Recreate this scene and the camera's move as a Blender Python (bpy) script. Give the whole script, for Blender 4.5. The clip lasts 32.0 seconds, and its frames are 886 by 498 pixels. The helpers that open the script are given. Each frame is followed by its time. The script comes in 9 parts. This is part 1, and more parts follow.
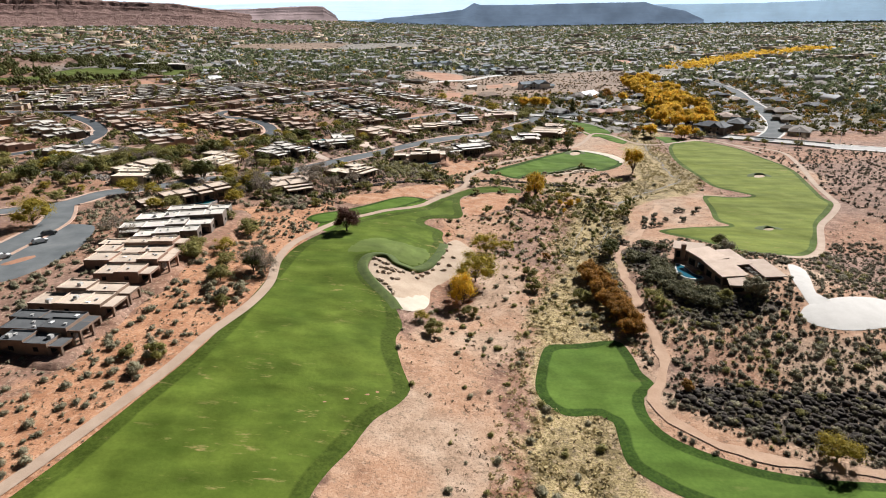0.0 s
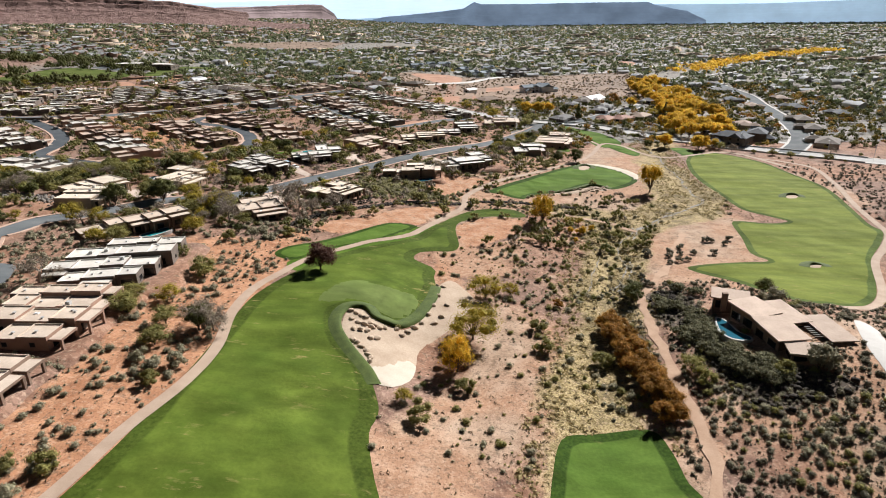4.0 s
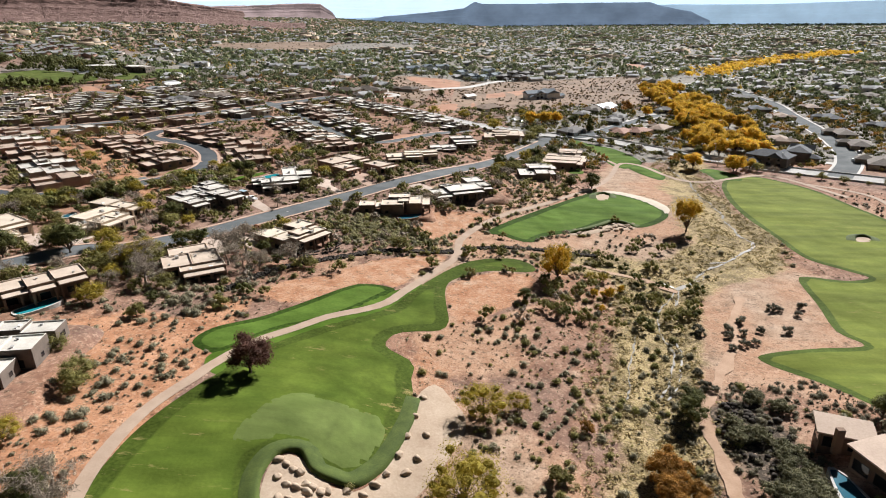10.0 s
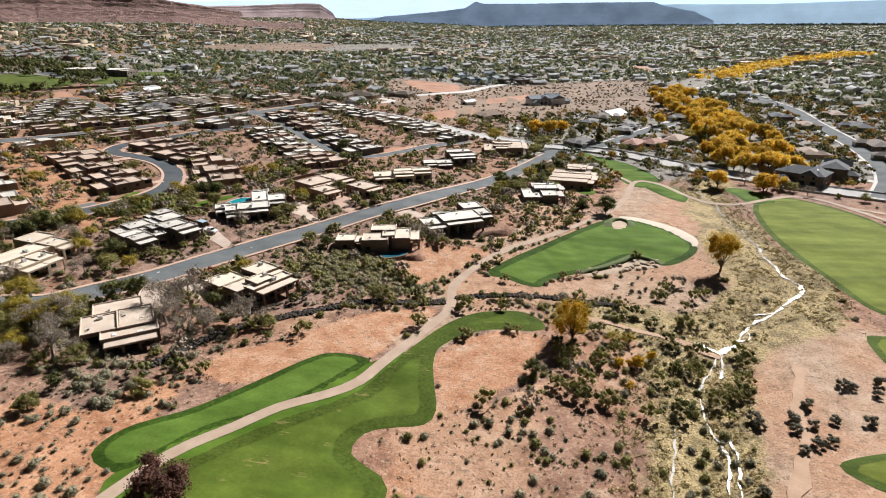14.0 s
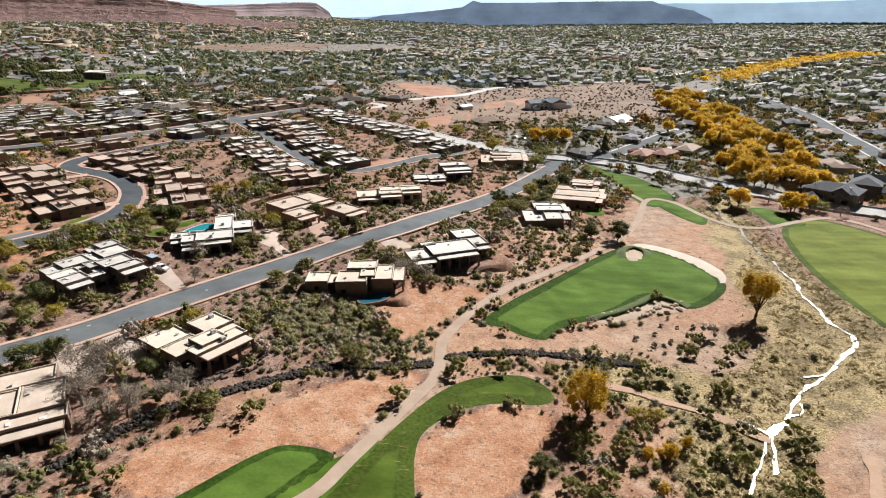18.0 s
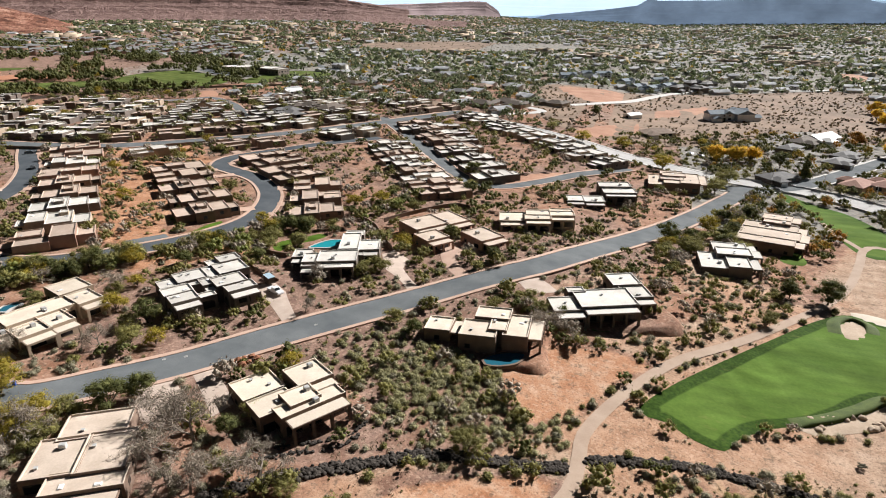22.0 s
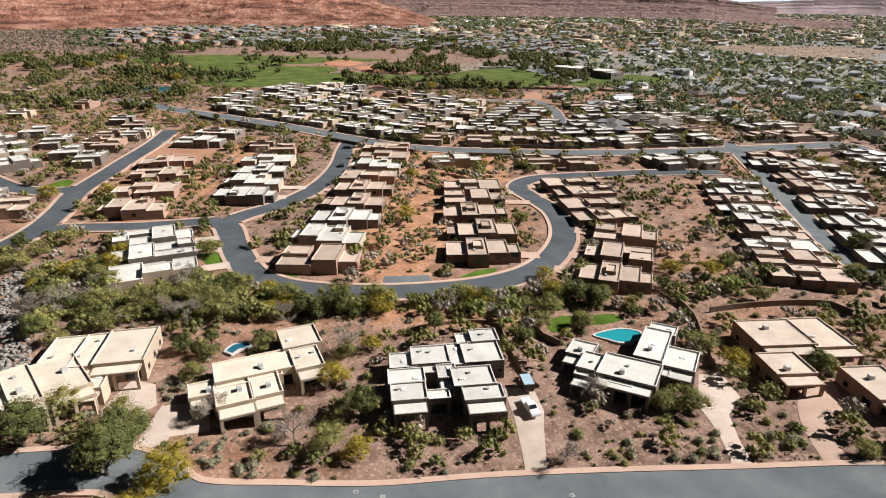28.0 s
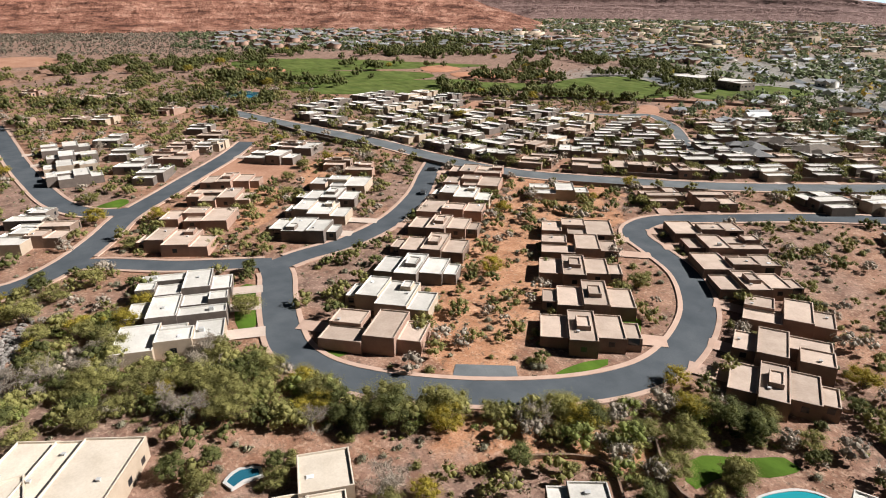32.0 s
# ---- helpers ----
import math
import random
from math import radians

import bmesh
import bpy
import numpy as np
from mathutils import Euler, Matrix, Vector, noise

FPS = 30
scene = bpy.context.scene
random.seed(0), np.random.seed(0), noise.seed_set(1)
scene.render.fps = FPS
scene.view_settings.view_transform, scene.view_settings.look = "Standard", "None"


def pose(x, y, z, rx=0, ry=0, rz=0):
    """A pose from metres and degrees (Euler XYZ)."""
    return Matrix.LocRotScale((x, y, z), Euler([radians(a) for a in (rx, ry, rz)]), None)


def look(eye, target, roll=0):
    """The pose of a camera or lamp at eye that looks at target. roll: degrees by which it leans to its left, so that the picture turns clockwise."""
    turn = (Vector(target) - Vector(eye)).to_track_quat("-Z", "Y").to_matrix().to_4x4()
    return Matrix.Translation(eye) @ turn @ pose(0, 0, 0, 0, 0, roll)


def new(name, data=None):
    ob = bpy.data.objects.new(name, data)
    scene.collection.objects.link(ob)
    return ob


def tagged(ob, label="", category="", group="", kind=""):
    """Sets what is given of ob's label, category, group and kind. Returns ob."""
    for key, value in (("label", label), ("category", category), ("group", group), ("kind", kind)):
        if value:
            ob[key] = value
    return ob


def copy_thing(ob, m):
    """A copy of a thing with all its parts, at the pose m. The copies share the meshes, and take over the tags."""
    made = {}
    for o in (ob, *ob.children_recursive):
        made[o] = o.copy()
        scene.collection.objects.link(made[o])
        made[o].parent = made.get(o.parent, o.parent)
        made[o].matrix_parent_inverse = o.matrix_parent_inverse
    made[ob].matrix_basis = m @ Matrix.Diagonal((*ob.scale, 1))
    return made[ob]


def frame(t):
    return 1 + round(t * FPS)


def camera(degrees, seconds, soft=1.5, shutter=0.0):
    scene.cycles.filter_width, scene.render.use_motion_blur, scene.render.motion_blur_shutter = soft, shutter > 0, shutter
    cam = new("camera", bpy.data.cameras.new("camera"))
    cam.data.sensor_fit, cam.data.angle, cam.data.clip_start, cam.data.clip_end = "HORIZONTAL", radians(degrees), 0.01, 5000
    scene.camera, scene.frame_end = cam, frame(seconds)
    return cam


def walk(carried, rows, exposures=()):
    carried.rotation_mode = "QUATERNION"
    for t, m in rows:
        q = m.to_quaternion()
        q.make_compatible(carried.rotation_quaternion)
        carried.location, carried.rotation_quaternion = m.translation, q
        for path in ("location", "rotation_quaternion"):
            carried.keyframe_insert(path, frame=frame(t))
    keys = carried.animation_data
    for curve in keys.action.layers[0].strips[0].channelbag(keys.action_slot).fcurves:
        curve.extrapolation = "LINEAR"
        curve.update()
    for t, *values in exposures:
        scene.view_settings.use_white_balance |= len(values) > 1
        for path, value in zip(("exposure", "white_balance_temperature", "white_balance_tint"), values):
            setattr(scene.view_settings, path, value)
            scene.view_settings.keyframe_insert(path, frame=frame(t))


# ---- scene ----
cam = camera(71.3, 32.0, 1.0)
PATH = [
    (0, (-3.066, -1.269, 74.883), (-3.161, 0.599, 74.173), -1.2),
    (1.5, (-2.821, 12.972, 74.808), (-2.914, 14.839, 74.098), -1.1),
    (3, (-2.71, 27.557, 74.903), (-2.802, 29.424, 74.192), -1.0),
    (5.5, (-2.139, 51.963, 74.953), (-2.23, 53.829, 74.239), -0.8),
    (7, (-1.875, 67.436, 74.457), (-1.964, 69.303, 73.744), -0.7),
    (8.5, (-1.278, 82.195, 74.332), (-1.37, 84.061, 73.62), -0.7),
    (10, (-0.869, 97.353, 74.317), (-0.961, 99.219, 73.604), -0.7),
    (11.5, (-0.211, 112.162, 74.351), (-0.305, 114.028, 73.638), -0.8),
    (13, (0.322, 127.309, 74.53), (0.227, 129.175, 73.816), -0.8),
    (14.5, (0.756, 142.011, 74.642), (0.66, 143.877, 73.929), -0.7),
    (16.5, (1.483, 159.081, 74.9), (1.388, 160.947, 74.185), -0.8),
    (18, (1.74, 170.755, 75.162), (1.651, 172.62, 74.446), -0.7),
    (18.5, (1.877, 174.674, 75.092), (1.762, 176.538, 74.377), -0.7),
    (19, (1.836, 179.004, 74.98), (1.665, 180.864, 74.266), -0.7),
    (20, (1.621, 187.407, 75.012), (1.336, 189.254, 74.299), -0.7),
    (21, (0.65, 196.137, 74.893), (0.232, 197.959, 74.182), -0.7),
    (22, (-1.186, 205.209, 74.808), (-1.744, 206.992, 74.095), -0.8),
    (23, (-3.713, 214.216, 74.909), (-4.413, 215.949, 74.198), -0.7),
    (24, (-7.277, 223.391, 74.795), (-8.13, 225.055, 74.085), -0.6),
    (25, (-11.647, 232.455, 74.691), (-12.648, 234.034, 73.983), -0.6),
    (26, (-16.61, 241.296, 74.964), (-17.751, 242.779, 74.256), -0.6),
    (26.5, (-19.546, 245.514, 75.302), (-20.747, 246.947, 74.592), -0.4),
    (28.5, (-33.386, 262.249, 75.632), (-34.791, 263.482, 74.922), -0.4),
    (29.5, (-41.563, 270.271, 75.628), (-43.04, 271.419, 74.92), -0.4),
    (30.5, (-50.34, 277.804, 75.656), (-51.871, 278.878, 74.949), -0.4),
    (31, (-54.912, 281.601, 75.617), (-56.46, 282.653, 74.911), -0.4),
    (31.5, (-59.424, 285.168, 75.657), (-60.971, 286.221, 74.951), -0.4),
    (32, (-64.099, 289.291, 75.625), (-65.649, 290.342, 74.923), -0.4),
]
walk(cam, [(t, look(eye, aim, roll)) for t, eye, aim, roll in PATH])

# ---- light: clear late-autumn noon, the sun ahead and to the right ----
SUN = Vector((0.53, 0.85, 0.0)).normalized() * math.cos(radians(35)) + Vector((0, 0, math.sin(radians(35))))
sky_world = bpy.data.worlds.new("sky")
scene.world = sky_world
sky_world.use_nodes = True
wn = sky_world.node_tree
sky = wn.nodes.new("ShaderNodeTexSky")
sky.sky_type, sky.sun_disc = "NISHITA", False
sky.sun_elevation, sky.sun_rotation = radians(35), math.atan2(0.53, 0.85)
sky.air_density, sky.dust_density, sky.altitude = 1.0, 1.6, 900
wn.nodes["Background"].inputs["Strength"].default_value = 0.0058
wn.links.new(sky.outputs[0], wn.nodes["Background"].inputs["Color"])
sun_data = bpy.data.lights.new("sun", "SUN")
sun_data.energy, sun_data.angle, sun_data.color = 5.0, radians(0.5), (1.0, 0.97, 0.95)
sun = new("sun", sun_data)
sun.matrix_world = look(SUN * 300, (0, 0, 0))
scene.view_settings.exposure = 0.86

# ---- materials ----
def shader(name, rough=0.9, metal=0.0):
    m = bpy.data.materials.new(name)
    m.use_nodes = True
    nt = m.node_tree
    bs = nt.nodes["Principled BSDF"]
    bs.inputs["Roughness"].default_value, bs.inputs["Metallic"].default_value = rough, metal
    return m, nt, bs


def link(nt, a, b):
    nt.links.new(a, b)


def noise_tex(nt, scale, detail=4.0, vec=None, rough=0.55):
    n = nt.nodes.new("ShaderNodeTexNoise")
    n.inputs["Scale"].default_value, n.inputs["Detail"].default_value, n.inputs["Roughness"].default_value = scale, detail, rough
    if vec is not None:
        link(nt, vec, n.inputs["Vector"])
    return n.outputs["Fac"]


def ramp(nt, fac, stops):
    r = nt.nodes.new("ShaderNodeValToRGB")
    while len(r.color_ramp.elements) < len(stops):
        r.color_ramp.elements.new(0.5)
    for e, (p, c) in zip(r.color_ramp.elements, stops):
        e.position, e.color = p, (*c, 1) if len(c) == 3 else c
    link(nt, fac, r.inputs["Fac"])
    return r.outputs["Color"]


def grey(v):
    return (v, v, v)


def blend(nt, fac, a, b, kind="MIX"):
    x = nt.nodes.new("ShaderNodeMix")
    x.data_type, x.blend_type = "RGBA", kind
    for sock, v in ((x.inputs["Factor"], fac), (x.inputs["A"], a), (x.inputs["B"], b)):
        if isinstance(v, (int, float)):
            sock.default_value = v
        elif isinstance(v, tuple):
            sock.default_value = (*v, 1)
        else:
            link(nt, v, sock)
    return x.outputs["Result"]


def math_node(nt, kind, a, b=0.0, clamp=False):
    x = nt.nodes.new("ShaderNodeMath")
    x.operation, x.use_clamp = kind, clamp
    for sock, v in zip(x.inputs, (a, b)):
        if isinstance(v, (int, float)):
            sock.default_value = v
        else:
            link(nt, v, sock)
    return x.outputs[0]


def attribute(nt, name):
    a = nt.nodes.new("ShaderNodeAttribute")
    a.attribute_name = name
    return a.outputs["Fac"]


def bumped(nt, bs, height, strength, distance):
    b = nt.nodes.new("ShaderNodeBump")
    b.inputs["Strength"].default_value, b.inputs["Distance"].default_value = strength, distance
    link(nt, height, b.inputs["Height"])
    link(nt, b.outputs[0], bs.inputs["Normal"])


def place_of(nt):
    return nt.nodes.new("ShaderNodeNewGeometry").outputs["Position"]


def varied(nt, col, by, amount):
    """Brightness of a colour varied by a 0..1 value."""
    hsv = nt.nodes.new("ShaderNodeHueSaturation")
    link(nt, col, hsv.inputs["Color"])
    v = math_node(nt, "MULTIPLY_ADD", by, amount)
    v.node.inputs[2].default_value = 1 - amount / 2
    link(nt, v, hsv.inputs["Value"])
    return hsv.outputs[0]


def plain(name, dark, light, scale=0.6, fine=9.0, rough=0.9, bump=0.25, jitter=0.0, metal=0.0, spec=0.3):
    """Two tones mottled at a broad and at a fine scale, with fine relief."""
    m, nt, bs = shader(name, rough, metal)
    p = place_of(nt)
    broad, small = noise_tex(nt, scale, 3, p), noise_tex(nt, fine, 5, p)
    col = ramp(nt, math_node(nt, "ADD", math_node(nt, "MULTIPLY", broad, 0.6), math_node(nt, "MULTIPLY", small, 0.4)), [(0.32, dark), (0.68, light)])
    if jitter:
        col = varied(nt, col, nt.nodes.new("ShaderNodeObjectInfo").outputs["Random"], jitter)
    link(nt, col, bs.inputs["Base Color"])
    bs.inputs["Specular IOR Level"].default_value = spec
    if bump:
        bumped(nt, bs, small, bump, 0.06)
    return m


def leafy(name, dark, light, glow=0.3, jitter=0.35):
    """Leaves: the tone differs from leaf to leaf and plant to plant, and some light passes through."""
    m, nt, bs = shader(name, 0.75)
    geo = nt.nodes.new("ShaderNodeNewGeometry")
    clump = noise_tex(nt, 0.9, 2, geo.outputs["Position"])
    tone = math_node(nt, "ADD", math_node(nt, "MULTIPLY", geo.outputs["Random Per Island"], 0.55), math_node(nt, "MULTIPLY", clump, 0.45))
    col = ramp(nt, tone, [(0.1, dark), (0.88, light)])
    col = varied(nt, col, nt.nodes.new("ShaderNodeObjectInfo").outputs["Random"], jitter)
    link(nt, col, bs.inputs["Base Color"])
    bs.inputs["Specular IOR Level"].default_value = 0.2
    thin = nt.nodes.new("ShaderNodeBsdfTranslucent")
    link(nt, col, thin.inputs["Color"])
    mx = nt.nodes.new("ShaderNodeMixShader")
    mx.inputs[0].default_value = glow
    link(nt, bs.outputs[0], mx.inputs[1])
    link(nt, thin.outputs[0], mx.inputs[2])
    link(nt, mx.outputs[0], nt.nodes["Material Output"].inputs["Surface"])
    return m


def make_ground():
    m, nt, bs = shader("desert_soil", 0.95)
    p = place_of(nt)
    big, mid, small = noise_tex(nt, 0.02, 4, p), noise_tex(nt, 0.22, 5, p), noise_tex(nt, 2.2, 6, p, 0.65)
    red = ramp(nt, mid, [(0.3, (0.19, 0.092, 0.056)), (0.5, (0.295, 0.155, 0.098)), (0.72, (0.39, 0.232, 0.155))])
    brown = ramp(nt, mid, [(0.3, (0.135, 0.082, 0.062)), (0.5, (0.24, 0.147, 0.112)), (0.72, (0.335, 0.22, 0.172))])
    pale = ramp(nt, mid, [(0.25, (0.27, 0.148, 0.09)), (0.5, (0.40, 0.235, 0.148)), (0.8, (0.51, 0.335, 0.23))])
    tanpale = ramp(nt, mid, [(0.25, (0.25, 0.165, 0.11)), (0.5, (0.39, 0.272, 0.192)), (0.8, (0.53, 0.40, 0.30))])
    pale = blend(nt, ramp(nt, noise_tex(nt, 0.03, 3, p), [(0.42, grey(0)), (0.55, grey(1))]), tanpale, pale)
    straw = ramp(nt, small, [(0.3, (0.14, 0.10, 0.05)), (0.45, (0.30, 0.225, 0.105)), (0.58, (0.46, 0.37, 0.19)), (0.75, (0.60, 0.50, 0.29))])
    thatch = ramp(nt, small, [(0.3, (0.085, 0.065, 0.034)), (0.5, (0.18, 0.14, 0.065)), (0.7, (0.30, 0.235, 0.115))])
    straw = blend(nt, ramp(nt, noise_tex(nt, 0.11, 5, p, 0.65), [(0.45, grey(0)), (0.6, grey(1))]), straw, thatch)
    rust = ramp(nt, mid, [(0.3, (0.31, 0.14, 0.072)), (0.7, (0.53, 0.285, 0.165))])
    basalt = ramp(nt, small, [(0.3, (0.03, 0.025, 0.02)), (0.55, (0.085, 0.068, 0.053)), (0.75, (0.19, 0.148, 0.112))])
    soil = blend(nt, ramp(nt, big, [(0.42, grey(0)), (0.58, grey(1))]), brown, red)
    soft = lambda a, w=0.35: math_node(nt, "ADD", attribute(nt, a), math_node(nt, "MULTIPLY", math_node(nt, "SUBTRACT", mid, 0.5), w * 2), True)
    step = lambda f: ramp(nt, f, [(0.38, grey(0)), (0.62, grey(1))])
    soil = blend(nt, step(soft("rust")), soil, rust)
    soil = blend(nt, step(soft("gravel")), soil, brown)
    # Grey yard soil of the town, lightened in place of distance haze.
    town = ramp(nt, mid, [(0.3, (0.12, 0.118, 0.105)), (0.5, (0.22, 0.215, 0.195)), (0.75, (0.36, 0.345, 0.315))])
    soil = blend(nt, step(soft("town")), soil, town)
    soil = blend(nt, step(soft("sand")), soil, pale)
    soil = blend(nt, step(soft("straw")), soil, straw)
    soil = blend(nt, step(soft("lava")), soil, basalt)
    litter = noise_tex(nt, 0.6, 6, p, 0.7)
    soil = blend(nt, ramp(nt, litter, [(0.34, grey(0.35)), (0.46, grey(1))]), (0.10, 0.082, 0.06), soil)
    soil = blend(nt, ramp(nt, small, [(0.32, grey(0.35)), (0.48, grey(1))]), (0.085, 0.058, 0.042), soil)
    soil = blend(nt, ramp(nt, noise_tex(nt, 1.1, 5, p, 0.6), [(0.52, grey(0)), (0.72, grey(0.5))]), soil, (0.60, 0.44, 0.32))
    soil = blend(nt, ramp(nt, noise_tex(nt, 7.0, 3, p), [(0.3, grey(0.75)), (0.5, grey(1))]), (0.09, 0.06, 0.045), soil)
    link(nt, soil, bs.inputs["Base Color"])
    bs.inputs["Specular IOR Level"].default_value = 0.15
    bumped(nt, bs, small, 0.4, 0.3)
    return m


def make_grass(name, rough_lo, rough_hi, mown_lo, mown_hi, worn):
    m, nt, bs = shader(name, 0.85)
    p = place_of(nt)
    mid, small = noise_tex(nt, 0.09, 4, p), noise_tex(nt, 1.3, 5, p)
    mown = ramp(nt, mid, [(0.3, mown_lo), (0.7, mown_hi)])
    shag = ramp(nt, small, [(0.3, rough_lo), (0.7, rough_hi)])
    edge = math_node(nt, "ADD", attribute(nt, "edge"), math_node(nt, "MULTIPLY", math_node(nt, "SUBTRACT", noise_tex(nt, 0.05, 3, p), 0.5), 0.5))
    col = blend(nt, ramp(nt, edge, [(0.46, grey(0)), (0.54, grey(1))]), shag, mown)
    col = blend(nt, ramp(nt, small, [(0.3, grey(0.25)), (0.7, grey(0))]), col, rough_lo)
    # broad mowing streaks
    ms = nt.nodes.new("ShaderNodeMapping")
    ms.inputs["Rotation"].default_value, ms.inputs["Scale"].default_value = (0, 0, radians(52)), (0.035, 0.22, 1)
    link(nt, p, ms.inputs["Vector"])
    col = varied(nt, col, noise_tex(nt, 1.0, 4, ms.outputs[0]), 1.1)
    # dry scars, drawn out along the mowing direction
    mp = nt.nodes.new("ShaderNodeMapping")
    mp.inputs["Rotation"].default_value, mp.inputs["Scale"].default_value = (0, 0, radians(28)), (0.13, 0.48, 1)
    link(nt, p, mp.inputs["Vector"])
    scar = noise_tex(nt, 1.0, 6, mp.outputs[0], 0.7)
    where = noise_tex(nt, 0.035, 2, p)
    scar = math_node(nt, "MULTIPLY", ramp(nt, scar, [(0.59, grey(0)), (0.74, grey(1))]), ramp(nt, where, [(0.44, grey(0)), (0.56, grey(1))]))
    col = blend(nt, math_node(nt, "MULTIPLY", scar, worn), col, (0.36, 0.27, 0.12))
    link(nt, col, bs.inputs["Base Color"])
    bs.inputs["Specular IOR Level"].default_value = 0.04
    # swells of the turf, with its fine nap on top
    swell = nt.nodes.new("ShaderNodeBump")
    swell.inputs["Strength"].default_value, swell.inputs["Distance"].default_value = 0.55, 7.0
    link(nt, noise_tex(nt, 0.05, 2, p, 0.4), swell.inputs["Height"])
    nap = nt.nodes.new("ShaderNodeBump")
    nap.inputs["Strength"].default_value, nap.inputs["Distance"].default_value = 0.35, 0.15
    link(nt, small, nap.inputs["Height"])
    link(nt, swell.outputs[0], nap.inputs["Normal"])
    link(nt, nap.outputs[0], bs.inputs["Normal"])
    return m


def make_asphalt(name, dark, light):
    m, nt, bs = shader(name, 0.95)
    bs.inputs["Specular IOR Level"].default_value = 0.08
    p = place_of(nt)
    mp = nt.nodes.new("ShaderNodeMapping")
    link(nt, p, mp.inputs["Vector"])
    mid, small = noise_tex(nt, 0.12, 5, p), noise_tex(nt, 6.0, 4, p)
    col = ramp(nt, mid, [(0.3, dark), (0.7, light)])
    crack = nt.nodes.new("ShaderNodeTexVoronoi")
    crack.feature = "DISTANCE_TO_EDGE"
    crack.inputs["Scale"].default_value = 0.3
    link(nt, p, crack.inputs["Vector"])
    col = blend(nt, ramp(nt, crack.outputs["Distance"], [(0.0, grey(0.3)), (0.008, grey(0))]), col, (0.05, 0.05, 0.05))
    col = blend(nt, ramp(nt, small, [(0.35, grey(0.4)), (0.6, grey(0))]), col, dark)
    link(nt, col, bs.inputs["Base Color"])
    bumped(nt, bs, small, 0.2, 0.03)
    return m


def make_water(name, tint, rough, ripple=0.25):
    m, nt, bs = shader(name, rough)
    bs.inputs["Base Color"].default_value = (*tint, 1)
    bs.inputs["IOR"].default_value = 1.33
    bumped(nt, bs, noise_tex(nt, 2.5, 3, place_of(nt)), ripple, 0.05)
    return m


def make_rock(name, stops, scale, band=0.0):
    m, nt, bs = shader(name, 0.95)
    p = place_of(nt)
    mp = nt.nodes.new("ShaderNodeMapping")
    mp.inputs["Scale"].default_value = (scale, scale, scale + band)
    link(nt, p, mp.inputs["Vector"])
    n = noise_tex(nt, 1.0, 10, mp.outputs[0], 0.72)
    col = ramp(nt, n, stops)
    if band:
        rubble = noise_tex(nt, 0.33, 6, p, 0.7)
        col = blend(nt, ramp(nt, rubble, [(0.36, grey(0.85)), (0.48, grey(0))]), col, stops[0][1])
        n = math_node(nt, "ADD", n, math_node(nt, "MULTIPLY", rubble, 0.35))
    link(nt, col, bs.inputs["Base Color"])
    bs.inputs["Specular IOR Level"].default_value = 0.1
    bumped(nt, bs, n, 0.8, 6.0 if band else 0.2)
    return m


SOIL = make_ground()
FAIRWAY = make_grass("fairway_grass", (0.036, 0.058, 0.009), (0.072, 0.100, 0.016), (0.060, 0.094, 0.013), (0.118, 0.162, 0.026), 1.0)
GREEN = make_grass("green_grass", (0.020, 0.044, 0.007), (0.048, 0.088, 0.012), (0.072, 0.130, 0.020), (0.105, 0.172, 0.030), 0.2)
EASTGRASS = make_grass("east_grass", (0.05, 0.078, 0.014), (0.085, 0.12, 0.024), (0.120, 0.150, 0.024), (0.170, 0.200, 0.038), 0.6)
LAWN = make_grass("lawn_grass", (0.04, 0.085, 0.012), (0.07, 0.13, 0.02), (0.060, 0.115, 0.014), (0.095, 0.15, 0.022), 0.0)
SAND = plain("bunker_sand", (0.33, 0.245, 0.175), (0.50, 0.40, 0.305), 0.15, 2.0, 0.95, 0.4)
WHITESAND = plain("white_sand", (0.46, 0.40, 0.32), (0.60, 0.535, 0.45), 0.2, 3.0, 0.95, 0.2)
CONCRETE = plain("path_concrete", (0.31, 0.225, 0.165), (0.42, 0.32, 0.245), 0.25, 4.0, 0.9, 0.15)
TRACK = plain("dirt_track", (0.34, 0.215, 0.14), (0.47, 0.325, 0.23), 0.3, 3.0, 0.95, 0.4)
PAVING = plain("pink_paving", (0.40, 0.265, 0.20), (0.50, 0.355, 0.28), 0.3, 5.0, 0.9, 0.15, 0.15)
DRIVE = plain("drive_paving", (0.42, 0.33, 0.27), (0.55, 0.45, 0.38), 0.3, 4.0, 0.9, 0.1, 0.2)
WHITEWAY = plain("pale_concrete", (0.44, 0.425, 0.40), (0.55, 0.535, 0.51), 0.2, 3.0, 0.9, 0.1)
ASPHALT = make_asphalt("street_asphalt", (0.10, 0.112, 0.119), (0.178, 0.188, 0.192))
DARKASPHALT = make_asphalt("loop_asphalt", (0.060, 0.070, 0.080), (0.105, 0.116, 0.126))
ROADPALE = make_asphalt("bridge_asphalt", (0.37, 0.365, 0.355), (0.50, 0.49, 0.475))
WATER = make_water("stream_water", (0.30, 0.285, 0.255), 0.25)
POOL = make_water("pool_water", (0.02, 0.26, 0.30), 0.05, 0.06)
POOLDARK = make_water("dark_pool_water", (0.02, 0.11, 0.16), 0.05, 0.06)
LAVA = make_rock("lava_rock", [(0.3, (0.02, 0.018, 0.016)), (0.55, (0.062, 0.053, 0.046)), (0.8, (0.15, 0.128, 0.11))], 1.5)
STONE = make_rock("tan_stone", [(0.3, (0.10, 0.065, 0.045)), (0.6, (0.26, 0.175, 0.125)), (0.85, (0.42, 0.31, 0.235))], 1.2)
